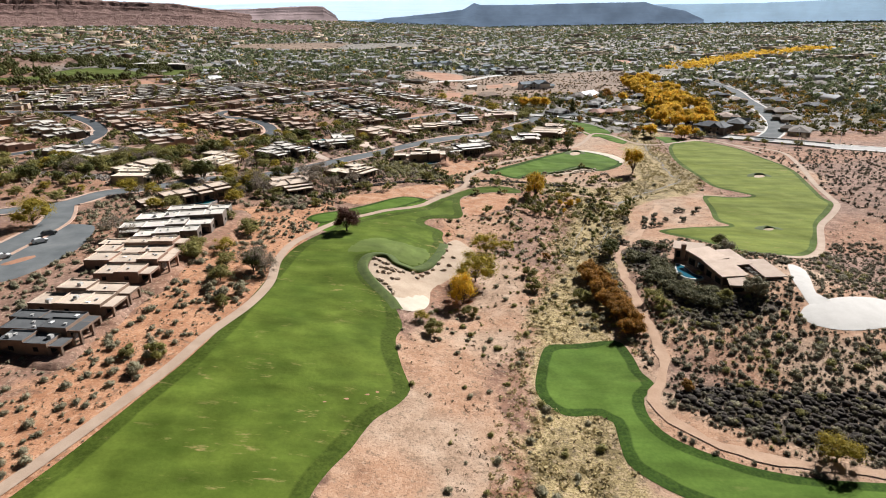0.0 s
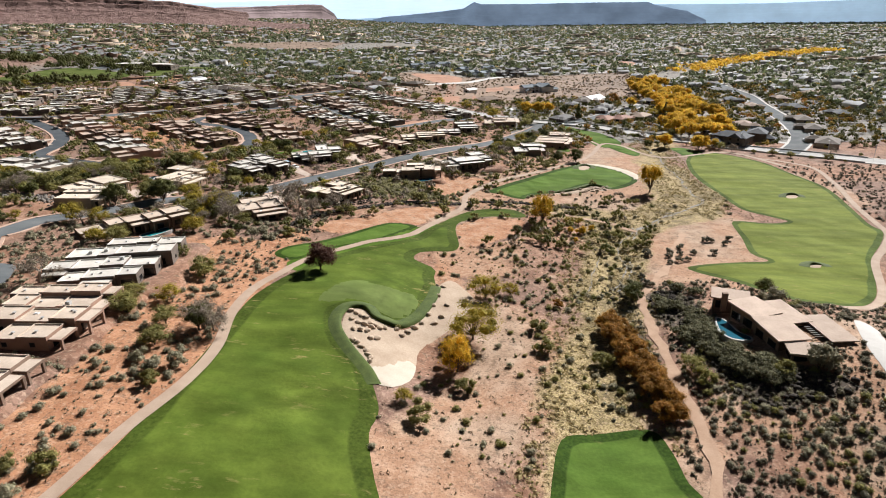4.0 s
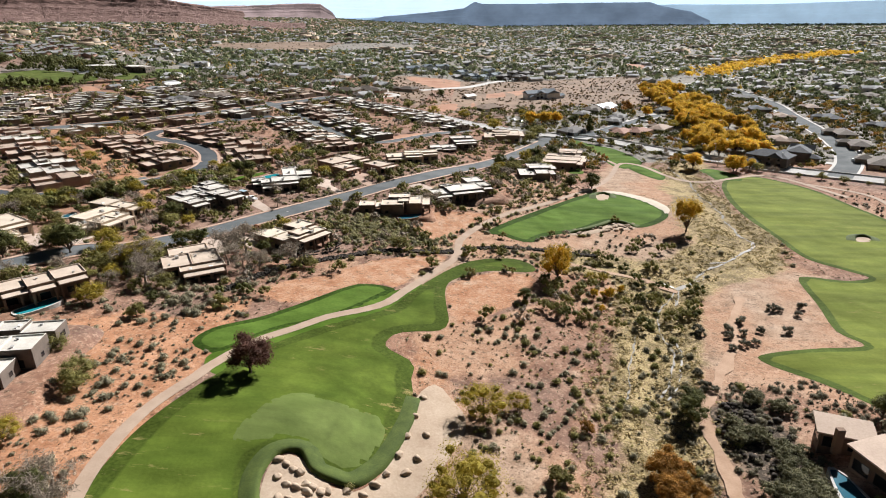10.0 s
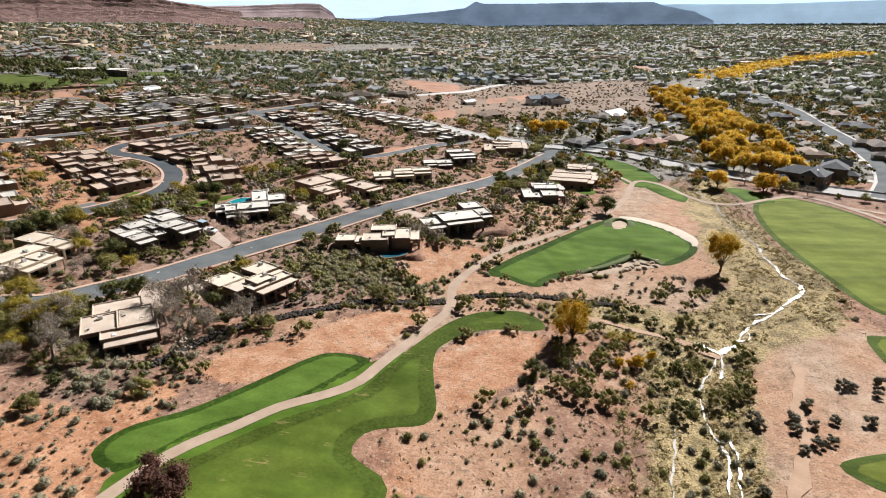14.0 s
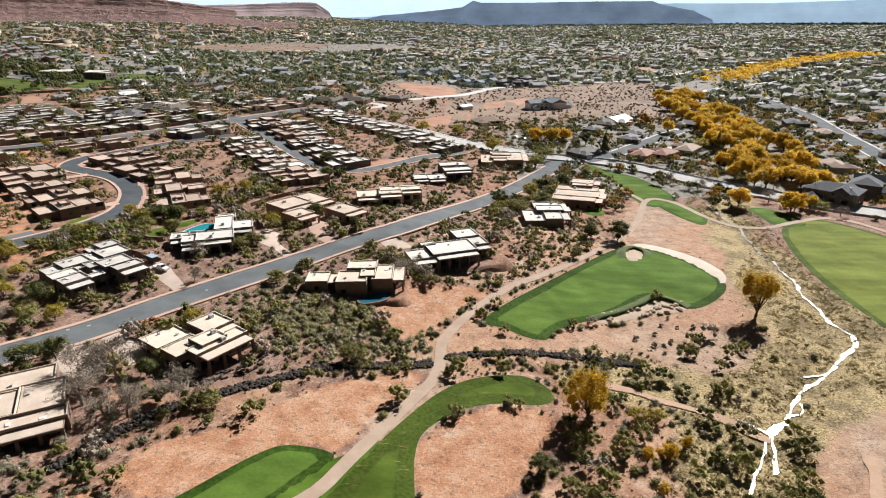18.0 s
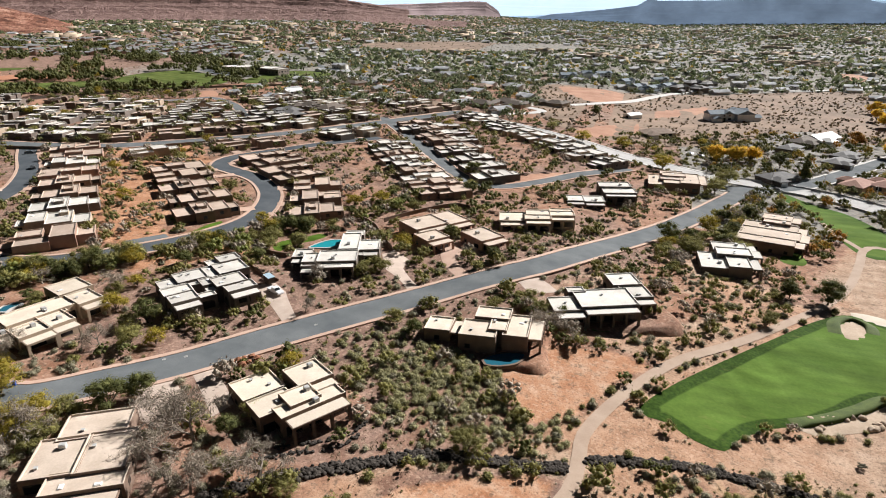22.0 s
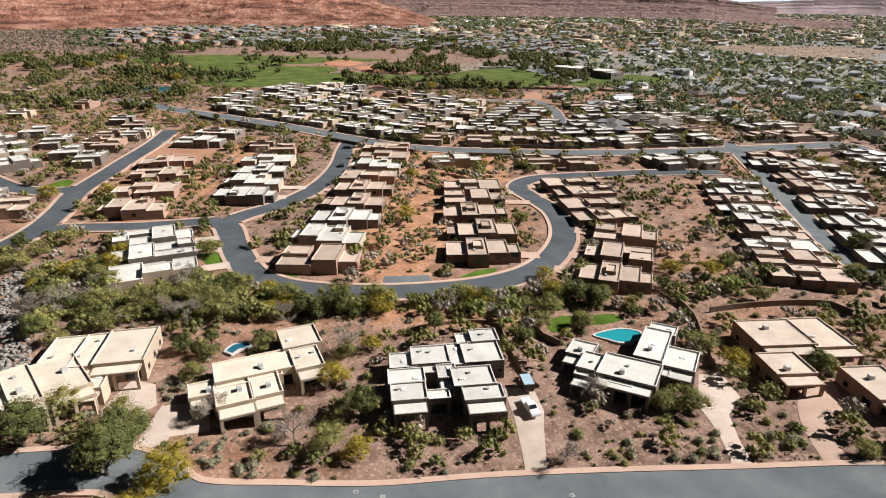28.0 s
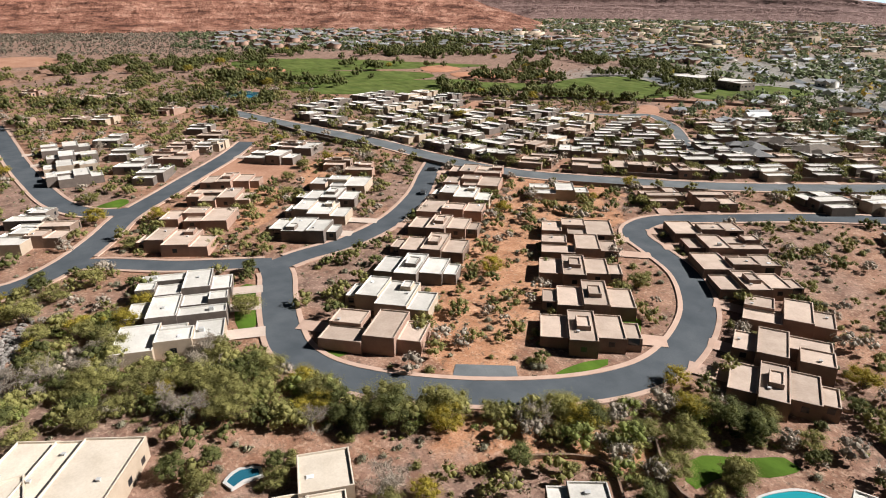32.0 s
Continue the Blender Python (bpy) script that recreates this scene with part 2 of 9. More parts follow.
REDROCK = make_rock("red_cliff_rock", [(0.38, (0.075, 0.034, 0.024)), (0.47, (0.21, 0.095, 0.064)), (0.55, (0.31, 0.155, 0.108)), (0.66, (0.45, 0.27, 0.20))], 0.02, 0.11)
TAN = plain("tan_stucco", (0.155, 0.105, 0.078), (0.225, 0.158, 0.118), 0.5, 6.0, 0.95, 0.2, 0.45)
BEIGE = plain("beige_stucco", (0.33, 0.255, 0.185), (0.42, 0.335, 0.25), 0.5, 6.0, 0.95, 0.2, 0.25)
ROSE = plain("rose_stucco", (0.25, 0.155, 0.115), (0.33, 0.215, 0.16), 0.5, 6.0, 0.95, 0.2, 0.3)
GREY = plain("grey_stucco", (0.115, 0.093, 0.078), (0.175, 0.142, 0.12), 0.5, 6.0, 0.95, 0.2, 0.35)
ROOFWHITE = plain("white_roof", (0.47, 0.445, 0.40), (0.66, 0.63, 0.575), 0.25, 2.5, 0.9, 0.1, 0.25)
ROOFTAN = plain("tan_roof", (0.38, 0.29, 0.23), (0.54, 0.43, 0.35), 0.25, 2.5, 0.9, 0.1, 0.35)
ROOFCREAM = plain("cream_roof", (0.54, 0.46, 0.365), (0.70, 0.615, 0.51), 0.25, 2.5, 0.9, 0.1, 0.2)
ROOFPINK = plain("cream_pink_roof", (0.44, 0.355, 0.28), (0.62, 0.52, 0.43), 0.25, 2.5, 0.9, 0.1, 0.2)
ROOFDARK = plain("dark_roof", (0.07, 0.075, 0.08), (0.12, 0.125, 0.13), 0.3, 3, 0.9, 0.1, 0.2)
TILE = plain("roof_tile", (0.06, 0.066, 0.075), (0.42, 0.425, 0.43), 0.045, 0.08, 0.9, 0.3, 0.7)
FRAME = plain("window_frame", (0.05, 0.04, 0.035), (0.08, 0.065, 0.055), 2, 20, 0.5, 0)
TIMBER = plain("dark_timber", (0.045, 0.03, 0.022), (0.085, 0.058, 0.042), 2, 12, 0.7, 0.2)
WHITEPAINT = plain("white_paint", (0.72, 0.72, 0.72), (0.82, 0.82, 0.82), 2, 20, 0.4, 0)
RUBBER = plain("rubber", (0.015, 0.015, 0.015), (0.03, 0.03, 0.03), 5, 30, 0.8, 0)
PLASTIC = plain("bin_plastic", (0.02, 0.06, 0.25), (0.03, 0.08, 0.32), 2, 20, 0.5, 0)
STEEL = plain("steel", (0.42, 0.42, 0.41), (0.56, 0.555, 0.54), 1, 15, 0.5, 0, 0, 0.15)
PAINTS = [plain("car_white", (0.70, 0.71, 0.72), (0.78, 0.79, 0.80), 2, 20, 0.3, 0, 0, 0, 0.5), plain("car_grey", (0.06, 0.065, 0.07), (0.10, 0.105, 0.11), 2, 20, 0.3, 0, 0, 0.3, 0.5), plain("car_red", (0.25, 0.03, 0.025), (0.32, 0.04, 0.03), 2, 20, 0.3, 0, 0, 0, 0.5)]
GLASS, _nt, _bs = shader("window_glass", 0.06)
_bs.inputs["Base Color"].default_value = (0.018, 0.02, 0.022, 1)
BARK = plain("bark", (0.06, 0.045, 0.035), (0.15, 0.115, 0.09), 3, 14, 0.95, 0.5)
PALEBARK = plain("pale_bark", (0.20, 0.165, 0.135), (0.36, 0.305, 0.25), 3, 14, 0.95, 0.5)
SAGE = leafy("sage_leaves", (0.20, 0.182, 0.12), (0.39, 0.362, 0.245), 0.3, 0.5)
OLIVE = leafy("olive_leaves", (0.17, 0.158, 0.052), (0.36, 0.335, 0.12), 0.42, 0.5)
DARKGREEN = leafy("evergreen_leaves", (0.062, 0.07, 0.023), (0.18, 0.185, 0.06), 0.32, 0.5)
YELLOW = leafy("yellow_leaves", (0.36, 0.22, 0.02), (0.80, 0.54, 0.06), 0.5, 0.25)
ORANGE = leafy("orange_leaves", (0.46, 0.29, 0.03), (0.86, 0.60, 0.09), 0.52, 0.3)
RUSSET = leafy("russet_leaves", (0.17, 0.085, 0.02), (0.52, 0.28, 0.06), 0.42, 0.3)
MAROON = leafy("maroon_leaves", (0.045, 0.022, 0.016), (0.17, 0.075, 0.052), 0.25, 0.2)
GREYTWIG = leafy("bare_twigs", (0.21, 0.172, 0.135), (0.42, 0.36, 0.285), 0.2, 0.3)
STRAWLEAF = leafy("dry_grass_blades", (0.20, 0.155, 0.07), (0.54, 0.44, 0.215), 0.35, 0.3)

REDEARTH = plain("red_earth", (0.26, 0.125, 0.075), (0.44, 0.25, 0.165), 0.06, 0.9, 0.95, 0.3)
TANEARTH = plain("tan_field", (0.12, 0.085, 0.06), (0.31, 0.215, 0.15), 0.03, 0.4, 0.95, 0.4)
SHINGLES = {
    "dark": plain("slate_shingles", (0.035, 0.042, 0.052), (0.075, 0.085, 0.10), 0.5, 5, 0.85, 0.2, 0.3),
    "grey": plain("grey_shingles", (0.12, 0.12, 0.12), (0.22, 0.215, 0.21), 0.5, 5, 0.85, 0.2, 0.3),
    "brown": plain("brown_tiles", (0.085, 0.068, 0.055), (0.165, 0.135, 0.11), 0.5, 5, 0.85, 0.2, 0.3),
    "tan": plain("tan_tiles", (0.24, 0.17, 0.125), (0.36, 0.27, 0.21), 0.5, 5, 0.85, 0.2, 0.3),
    "red": plain("clay_tiles", (0.25, 0.125, 0.09), (0.38, 0.215, 0.16), 0.5, 5, 0.85, 0.2, 0.2),
    "blue": plain("blue_grey_shingles", (0.13, 0.165, 0.195), (0.21, 0.25, 0.285), 0.5, 5, 0.85, 0.2, 0.2),
    "white": plain("white_sheet_roof", (0.70, 0.70, 0.68), (0.82, 0.82, 0.80), 0.3, 3, 0.6, 0.1),
}

# ---- the land ----
def ground(x, y):
    """Height of the land: a wash in the middle, housing slopes to the west, a knoll and a hillside to the east."""
    x, y = np.asarray(x, float), np.asarray(y, float)
    kx = (-2600, -1500, -950, -700, -525, -320, -230, -165, -150, -97, -75, -50, -30, -14, 8, 45, 120, 5000)
    kz = (70, 64, 52, 33, 23, 12.5, 9.5, 7.2, 6.0, 1.9, 1.0, -0.5, -1.6, -4.8, -7.2, -9.2, -9.8, -10)
    z = sum(np.interp(x + d, kx, kz) for d in (-9, -4.5, 0, 4.5, 9)) / 5

    def hump(cx, cy, sx, sy, turn=0.0):
        c, s = math.cos(turn), math.sin(turn)
        u, v = (x - cx) * c + (y - cy) * s, (y - cy) * c - (x - cx) * s
        return np.exp(-0.5 * ((u / sx) ** 2 + (v / sy) ** 2))

    z = z + 4.0 * hump(-125, 165, 45, 55)
    z = z + 8.5 * hump(90, 172, 24, 34)
    z = z + 1.0 * hump(-4, 330, 20, 22) + 0.8 * hump(20, 295, 22, 18) + 4.0 * hump(-14, 388, 36, 38) + 1.0 * hump(-108, 345, 22, 16)
    z = z + 2.2 * hump(-34, 192, 16, 14) - 2.4 * hump(-12, 172, 9, 18, 0.35)
    z = z + 1.8 * hump(62, 372, 34, 22) + 1.4 * hump(5, 262, 22, 26)
    # hillside to the east of the golf course
    z = z + np.clip((x - 168) / 60, 0, 1) ** 1.3 * 13 * np.clip((330 - y) / 60, 0, 1) * np.clip((y - 60) / 80, 0, 1)
    # the cut of the stream bed
    bed = np.interp(y, (60, 110, 160, 220, 260, 280, 300, 320, 420, 470), (14, 18, 28, 40, 52, 63, 84, 102, 110, 126))
    z = z - 1.3 * np.exp(-0.5 * ((x - bed) / 7) ** 2) * np.clip((460 - y) / 40, 0, 1)
    return z


def gz(x, y):
    return float(ground(x, y))


def smooth_line(pts, step, closed=False):
    """A Catmull-Rom curve through the points, sampled about every step metres."""
    P = [np.array(p, float) for p in pts]
    n, res = len(P), []
    for i in range(n if closed else n - 1):
        a, b = P[i], P[(i + 1) % n]
        before = P[i - 1] if closed or i else a
        after = P[(i + 2) % n] if closed or i + 2 < n else b
        k = max(1, int(np.hypot(*(b - a)) / step))
        for j in range(k):
            t = j / k
            res.append(0.5 * (2 * a + (b - before) * t + (2 * before - 5 * a + 4 * b - after) * t * t + (3 * a - before - 3 * b + after) * t**3))
    if not closed:
        res.append(P[-1])
    return np.array(res)


def dist_to(line, X, Y, closed=False):
    """Distance from many points to a broken line."""
    best = np.full(np.shape(X), 1e9)
    L = np.vstack([line, line[:1]]) if closed else line
    for a, b in zip(L[:-1], L[1:]):
        d = b - a
        t = np.clip(((X - a[0]) * d[0] + (Y - a[1]) * d[1]) / max(d @ d, 1e-9), 0, 1)
        best = np.minimum(best, (X - a[0] - t * d[0]) ** 2 + (Y - a[1] - t * d[1]) ** 2)
    return np.sqrt(best)


def inside(line, X, Y):
    res = np.zeros(np.shape(X), bool)
    for a, b in zip(line, np.roll(line, -1, 0)):
        if a[1] != b[1]:
            res ^= ((a[1] > Y) != (b[1] > Y)) & (X < (b[0] - a[0]) * (Y - a[1]) / (b[1] - a[1]) + a[0])
    return res


def mesh_of(name, verts, faces, material, smooth=False):
    me = bpy.data.meshes.new(name)
    me.from_pydata(verts if isinstance(verts, list) else verts.tolist(), [], faces if isinstance(faces, list) else faces.tolist())
    if material:
        me.materials.append(material)
    if smooth:
        me.polygons.foreach_set("use_smooth", [True] * len(me.polygons))
    return me


def put_attribute(me, name, values):
    a = me.attributes.new(name, "FLOAT", "POINT")
    a.data.foreach_set("value", np.asarray(values, np.float32))


BARE = []  # (line, closed, margin): where nothing grows


def patch(name, outline, material, lift, label, category, cut=4.0, band=0.0, closed_smooth=True, keep_clear=0.3, sink=0.0):
    """A draped sheet with a smooth outline. band: width of the unmown edge; sink: depth of its hollow."""
    line = smooth_line(outline, 2.0, True) if closed_smooth else np.array(outline, float)
    bm = bmesh.new()
    vs = [bm.verts.new((p[0], p[1], 0)) for p in line]
    bmesh.ops.triangle_fill(bm, use_beauty=True, edges=[bm.edges.new((vs[i - 1], vs[i])) for i in range(len(vs))])
    lo, hi = line.min(0), line.max(0)
    for axis in (0, 1):
        for k in range(math.ceil(lo[axis] / cut), math.floor(hi[axis] / cut) + 1):
            co, no = Vector((0, 0, 0)), Vector((0, 0, 0))
            co[axis], no[axis] = k * cut, 1
            bmesh.ops.bisect_plane(bm, geom=bm.verts[:] + bm.edges[:] + bm.faces[:], dist=1e-4, plane_co=co, plane_no=no)
    X, Y = np.array([v.co.x for v in bm.verts]), np.array([v.co.y for v in bm.verts])
    D = dist_to(line, X, Y, True)
    Z = ground(X, Y) + lift * np.clip(D / 0.6, 0.35, 1) - sink * np.clip(D / 3, 0, 1)
    for v, z in zip(bm.verts, Z):
        v.co.z = z
    me = bpy.data.meshes.new(name)
    bmesh.ops.recalc_face_normals(bm, faces=bm.faces)
    if bm.faces and sum(f.normal.z for f in bm.faces) < 0:
        bmesh.ops.reverse_faces(bm, faces=bm.faces)
    bm.to_mesh(me)
    bm.free()
    me.materials.append(material)
    me.polygons.foreach_set("use_smooth", [True] * len(me.polygons))
    put_attribute(me, "edge", D / (2 * band) if band else np.ones(len(D)))
    BARE.append((line, True, keep_clear))
    return tagged(new(name, me), label, category, "", "structure")


ROADS = []


def strip(line, offsets, heights, mask=None):
    """Vertices and faces of a draped band along a line: side offsets in metres with heights over the land."""
    t = np.gradient(line, axis=0)
    t /= np.maximum(np.hypot(t[:, 0], t[:, 1]), 1e-6)[:, None]
    side = np.stack([t[:, 1], -t[:, 0]], 1)
    k, verts = len(offsets), []
    base = ground(line[:, 0], line[:, 1])
    cols = []
    for o, h in zip(offsets, heights):
        p = line + side * o
        cols.append(np.column_stack([p, np.maximum(ground(p[:, 0], p[:, 1]), base - 0.25) + h]))
    V = np.stack(cols, 1).reshape(-1, 3)
    F = []
    for i in range(len(line) - 1):
        if mask is None or (mask[i] and mask[i + 1]):
            for j in range(k - 1):
                F.append((i * k + j, i * k + j + 1, (i + 1) * k + j + 1, (i + 1) * k + j))
    return V, [tuple(reversed(f)) for f in F]


def road(name, pts, width, material, label, category, kerb=0.0, kerb_material=None):
    line = smooth_line(pts, 3.0)
    h = 0.17 + 0.004 * len(ROADS)
    n = max(2, int(width / 2.5))
    V, F = strip(line, np.linspace(width / 2, -width / 2, n + 1)[::-1], [h] * (n + 1))
    if "track" in name:
        W = V.reshape(len(line), n + 1, 3)
        for col, sign in ((0, 1.0), (n, 1.7)):
            k = np.arange(len(line))
            to = W[:, col] - W[:, n - col]
            W[:, col] += to * (0.16 * np.sin(k * 0.9 * sign) + 0.12 * np.sin(k * 2.3 * sign + 1))[:, None] * (1, 1, 0)
        V = W.reshape(-1, 3)
    tagged(new(name, mesh_of(name, V, F, material, True)), label, category, "", "structure")
    ROADS.append((line, width, kerb, kerb_material))
    BARE.append((line, False, width / 2 + kerb + 0.5))


def kerbs():
    for i, (line, width, kerb, material) in enumerate(ROADS):
        if not kerb:
            continue
        for sign in (1, -1):
            t = np.gradient(line, axis=0)
            t /= np.maximum(np.hypot(t[:, 0], t[:, 1]), 1e-6)[:, None]
            mid = line + np.stack([t[:, 1], -t[:, 0]], 1) * sign * (width / 2 + kerb / 2)
            free = np.ones(len(line), bool)
            for j, (other, w2, _, _) in enumerate(ROADS):
                if j != i:
                    free &= dist_to(other, mid[:, 0], mid[:, 1]) > w2 / 2 + 0.4
            a, b = sign * width / 2, sign * (width / 2 + kerb)
            lo, hi = min(a, b), max(a, b)
            V, F = strip(line, [lo, lo + 0.02, (lo + hi) / 2, hi - 0.02, hi], [0.02, 0.32, 0.33, 0.32, 0.0], free)
            if F:
                tagged(new("kerb", mesh_of("kerb", V, F, material, False)), "pinkish concrete kerb and walk along the street", "kerb", "", "structure")


def steps_from(lo, hi, cell, out_lo, out_hi, grow=1.22):
    core = list(np.arange(lo, hi + 0.1, cell))
    a, s = [], cell
    while (a[-1] if a else lo) > out_lo:
        s = min(s * grow, 160)
        a.append((a[-1] if a else lo) - s)
    b, s = [], cell
    while (b[-1] if b else hi) < out_hi:
        s = min(s * grow, 160)
        b.append((b[-1] if b else hi) + s)
    return np.array(a[::-1] + core + b)


BED = smooth_line([(14, 60), (18, 110), (28, 160), (40, 220), (52, 260), (63, 280), (84, 300), (102, 320), (107, 350), (110, 420), (126, 470)], 6)
gx, gy = steps_from(-420, 272, 4.0, -4900, 4900), steps_from(40, 660, 4.0, -900, 4950)
MX, MY = np.meshgrid(gx, gy)
X, Y = MX.ravel(), MY.ravel()
nx, ny = len(gx), len(gy)
Z = ground(X, Y)
far = np.hypot(X, Y - 200)
Z = Z + np.clip((far - 700) / 400, 0, 1) * 3 * np.sin(X / 310 + 1) * np.cos(Y / 270)
ids = np.arange(nx * ny).reshape(ny, nx)
quads = np.stack([ids[:-1, :-1], ids[:-1, 1:], ids[1:, 1:], ids[1:, :-1]], -1).reshape(-1, 4)
land = mesh_of("ground", np.column_stack([X, Y, Z]), quads, SOIL, True)
wash = dist_to(BED, X, Y)
bank = np.clip((Y + 40) / 80, 0, 1) * np.clip((X - (-40)) / 30, 0, 1) * np.clip((125 - X) / 30, 0, 1) * np.clip((470 - Y) / 60, 0, 1)
wob = np.sin(X / 9 + 2 * np.sin(Y / 17)) * np.cos(Y / 13)
def spot(cx, cy, rx, ry, turn=0.0):
    k, q = math.cos(radians(turn)), math.sin(radians(turn))
    u, v = (X - cx) * k + (Y - cy) * q, (Y - cy) * k - (X - cx) * q
    return np.exp(-((u / rx) ** 2 + (v / ry) ** 2))


put_attribute(land, "straw", np.clip(1.15 - wash / 16 + 0.3 * wob, 0, 1) * np.clip((475 - Y) / 20, 0, 1) * (X < 160) + 0.9 * spot(45, 298, 30, 14, -5) + 0.8 * spot(95, 330, 16, 45))
sandy = bank * (0.42 + 0.28 * wob) + 1.0 * spot(85, 268, 34, 40) + 1.1 * spot(-2, 262, 12, 26) + 1.1 * spot(-14, 100, 14, 34) + 0.9 * spot(6, 165, 10, 26, -20) + 0.9 * spot(34, 152, 10, 22) + 1.1 * spot(-28, 284, 26, 9, 25) + 1.2 * spot(22, 346, 40, 14, 48) + spot(95, 405, 26, 40) + spot(60, 330, 40, 14, 10) + 0.9 * spot(52, 108, 34, 8, -20) + spot(175, 345, 12, 40) + 0.8 * spot(98, 150, 26, 34)
OPEN_SAND = []


def clearing(outline):
    """Open, trodden sandy ground where nothing grows."""
    OPEN_SAND.append(smooth_line(outline, 4.0, True))
    BARE.append((OPEN_SAND[-1], True, 0.0))


clearing([(-60.2, 256.5), (-55.6, 263.7), (-45.4, 269.4), (-37.4, 277.8), (-30.3, 285.9), (-19.3, 291.9), (-9.2, 296.5), (-10, 291.6), (-17.5, 280.6), (-23.3, 265.6), (-29.8, 267.1), (-36.7, 263), (-40.6, 257.4), (-53, 249.9)])
clearing([(-6.5, 271.2), (-0.5, 279.6), (5.1, 283.5), (14.4, 284.8), (20.9, 282.4), (15.7, 275), (10, 268.2), (3, 263), (-7.6, 261.3)])
clearing([(-4, 305.7), (2.6, 320.2), (9.8, 316.4), (19.5, 314.1), (29, 322.3), (43.3, 328), (59.4, 332.9), (77.3, 345.4), (83.2, 344.4), (75.5, 328.6), (63.2, 322), (44.7, 315.8), (26.2, 312.1), (8.2, 309)])
clearing([(60.7, 407.4), (86.3, 465.1), (97.9, 452.8), (106.3, 428.4), (114.2, 410.1), (99.2, 379.3), (90.6, 371.7), (82.6, 385.3), (68, 395)])
clearing([(-16.4, 114.8), (-9.8, 108.2), (-7.8, 85.3), (-10.1, 75.2), (-27.6, 72), (-27.4, 88.8), (-23.1, 101.2)])
clearing([(26.5, 102.6), (28.4, 94.3), (37.2, 88.9), (32, 82), (20.9, 83.3), (23.2, 94.5)])
clearing([(54.4, 224.6), (68.4, 245.5), (78.5, 240.7), (95.1, 249.3), (103.4, 280.3), (94.3, 302.3), (75.1, 281.4), (61.6, 246.3)])
clearing([(61.4, 252.2), (75.4, 273.3), (95.1, 290), (106.7, 293.9), (101.4, 268.4), (94.7, 252.8), (76, 236.8), (63.8, 225.9), (56.9, 224.6), (57.8, 237.2)])
clearing([(40.9, 119.2), (45.6, 114.2), (54.3, 105.9), (64.9, 100.1), (79.6, 98), (78.4, 96), (62.4, 97.3), (50.9, 100.3), (42.8, 105.7), (38.2, 113.9)])
clearing([(-26.1, 325.8), (-18.6, 338.3), (-7.9, 341.3), (0.6, 342.8), (7.7, 341.8), (0.9, 334), (-5.8, 320.5), (-15.6, 310.4), (-19.4, 315.1)])
clearing([(-8.5, 267.7), (-0.5, 278.5), (10.6, 283.1), (19.1, 281.9), (14, 265.9), (3.7, 253.9), (-4.2, 248.1), (-6.4, 254.7)])
WARM = np.zeros(len(X))
for line in OPEN_SAND:
    near = (np.abs(X - line[:, 0].mean()) < 90) & (np.abs(Y - line[:, 1].mean()) < 90)
    d = dist_to(line, X[near], Y[near], True) * np.where(inside(line, X[near], Y[near]), 1, -1)
    warm = line[:, 1].mean() > 225 and line[:, 0].mean() < 40
    sandy[near] = np.maximum(sandy[near] * np.where((d > -3) & warm, 0.3, 1.0), np.clip(0.6 + d / 5, 0, 0.42 if warm else 1))
    if warm:
        WARM[near] = np.maximum(WARM[near], np.clip(0.6 + d / 5, 0, 1))
reddish = np.zeros(len(X))
for line in [smooth_line(q, 4.0, True) for q in [[(-219.2, 395.8), (-229, 422.3), (-190.4, 398.9), (-159.8, 370.5), (-151.4, 359), (-159.7, 353.3), (-186.7, 370.7)], [(-237.1, 431.4), (-230.7, 460.3), (-205.1, 460.4), (-200.9, 447), (-209.7, 439.5), (-215.7, 426.6)], [(-309.5, 360.8), (-294.8, 369.5), (-265, 354.1), (-265.6, 342.6)], [(-124.2, 366.5), (-123.7, 373.6), (-113, 363.4), (-112.7, 356.2), (-117, 354.3)], [(-141.7, 341.1), (-130.8, 361.6), (-120.1, 364.7), (-123.7, 355.9), (-132.5, 337.2)], [(-329.9, 396.3), (-339.9, 421.4), (-290.2, 391.6), (-297.5, 380)], [(-78.1, 222.6), (-69.7, 243.9), (-62.2, 250.9), (-61.6, 213.3), (-64.7, 188.6), (-70.1, 184.9)], [(-94.9, 229), (-79, 233.4), (-62.6, 222.1), (-63.9, 207.8), (-75.4, 202.4), (-88.4, 212)]]]:
    near = (np.abs(X - line[:, 0].mean()) < 90) & (np.abs(Y - line[:, 1].mean()) < 90)
    d = dist_to(line, X[near], Y[near], True) * np.where(inside(line, X[near], Y[near]), 1, -1)
    reddish[near] = np.maximum(reddish[near], np.clip(0.55 + d / 7, 0, 1))
put_attribute(land, "sand", np.clip(sandy, 0, 1))
put_attribute(land, "rust", np.clip(1.3 - np.abs(X + 84 + 8 * np.sin(Y / 31)) / 22, 0, 1) * np.clip((260 - Y) / 40, 0, 1) * np.clip((Y - 10) / 60, 0, 1) * 0.8 + spot(-205, 425, 26, 70, 45) + 0.9 * spot(15, 314, 18, 6, 10) + 0.9 * spot(-10, 225, 6, 18) + 0.8 * spot(-60, 300, 8, 8) + 1.1 * spot(-250, 470, 30, 12, 20) + 0.8 * spot(-55, 490, 16, 10, 30) + reddish + WARM)
put_attribute(land, "gravel", np.clip((X > 175) * (Y < 360) + 0.9 * spot(-60, 300, 24, 24) + 0.7 * spot(-40, 370, 60, 40, 45) + 0.9 * spot(-110, 330, 60, 30, 45), 0, 1) + np.clip((far - 650) / 200, 0, 1.0))
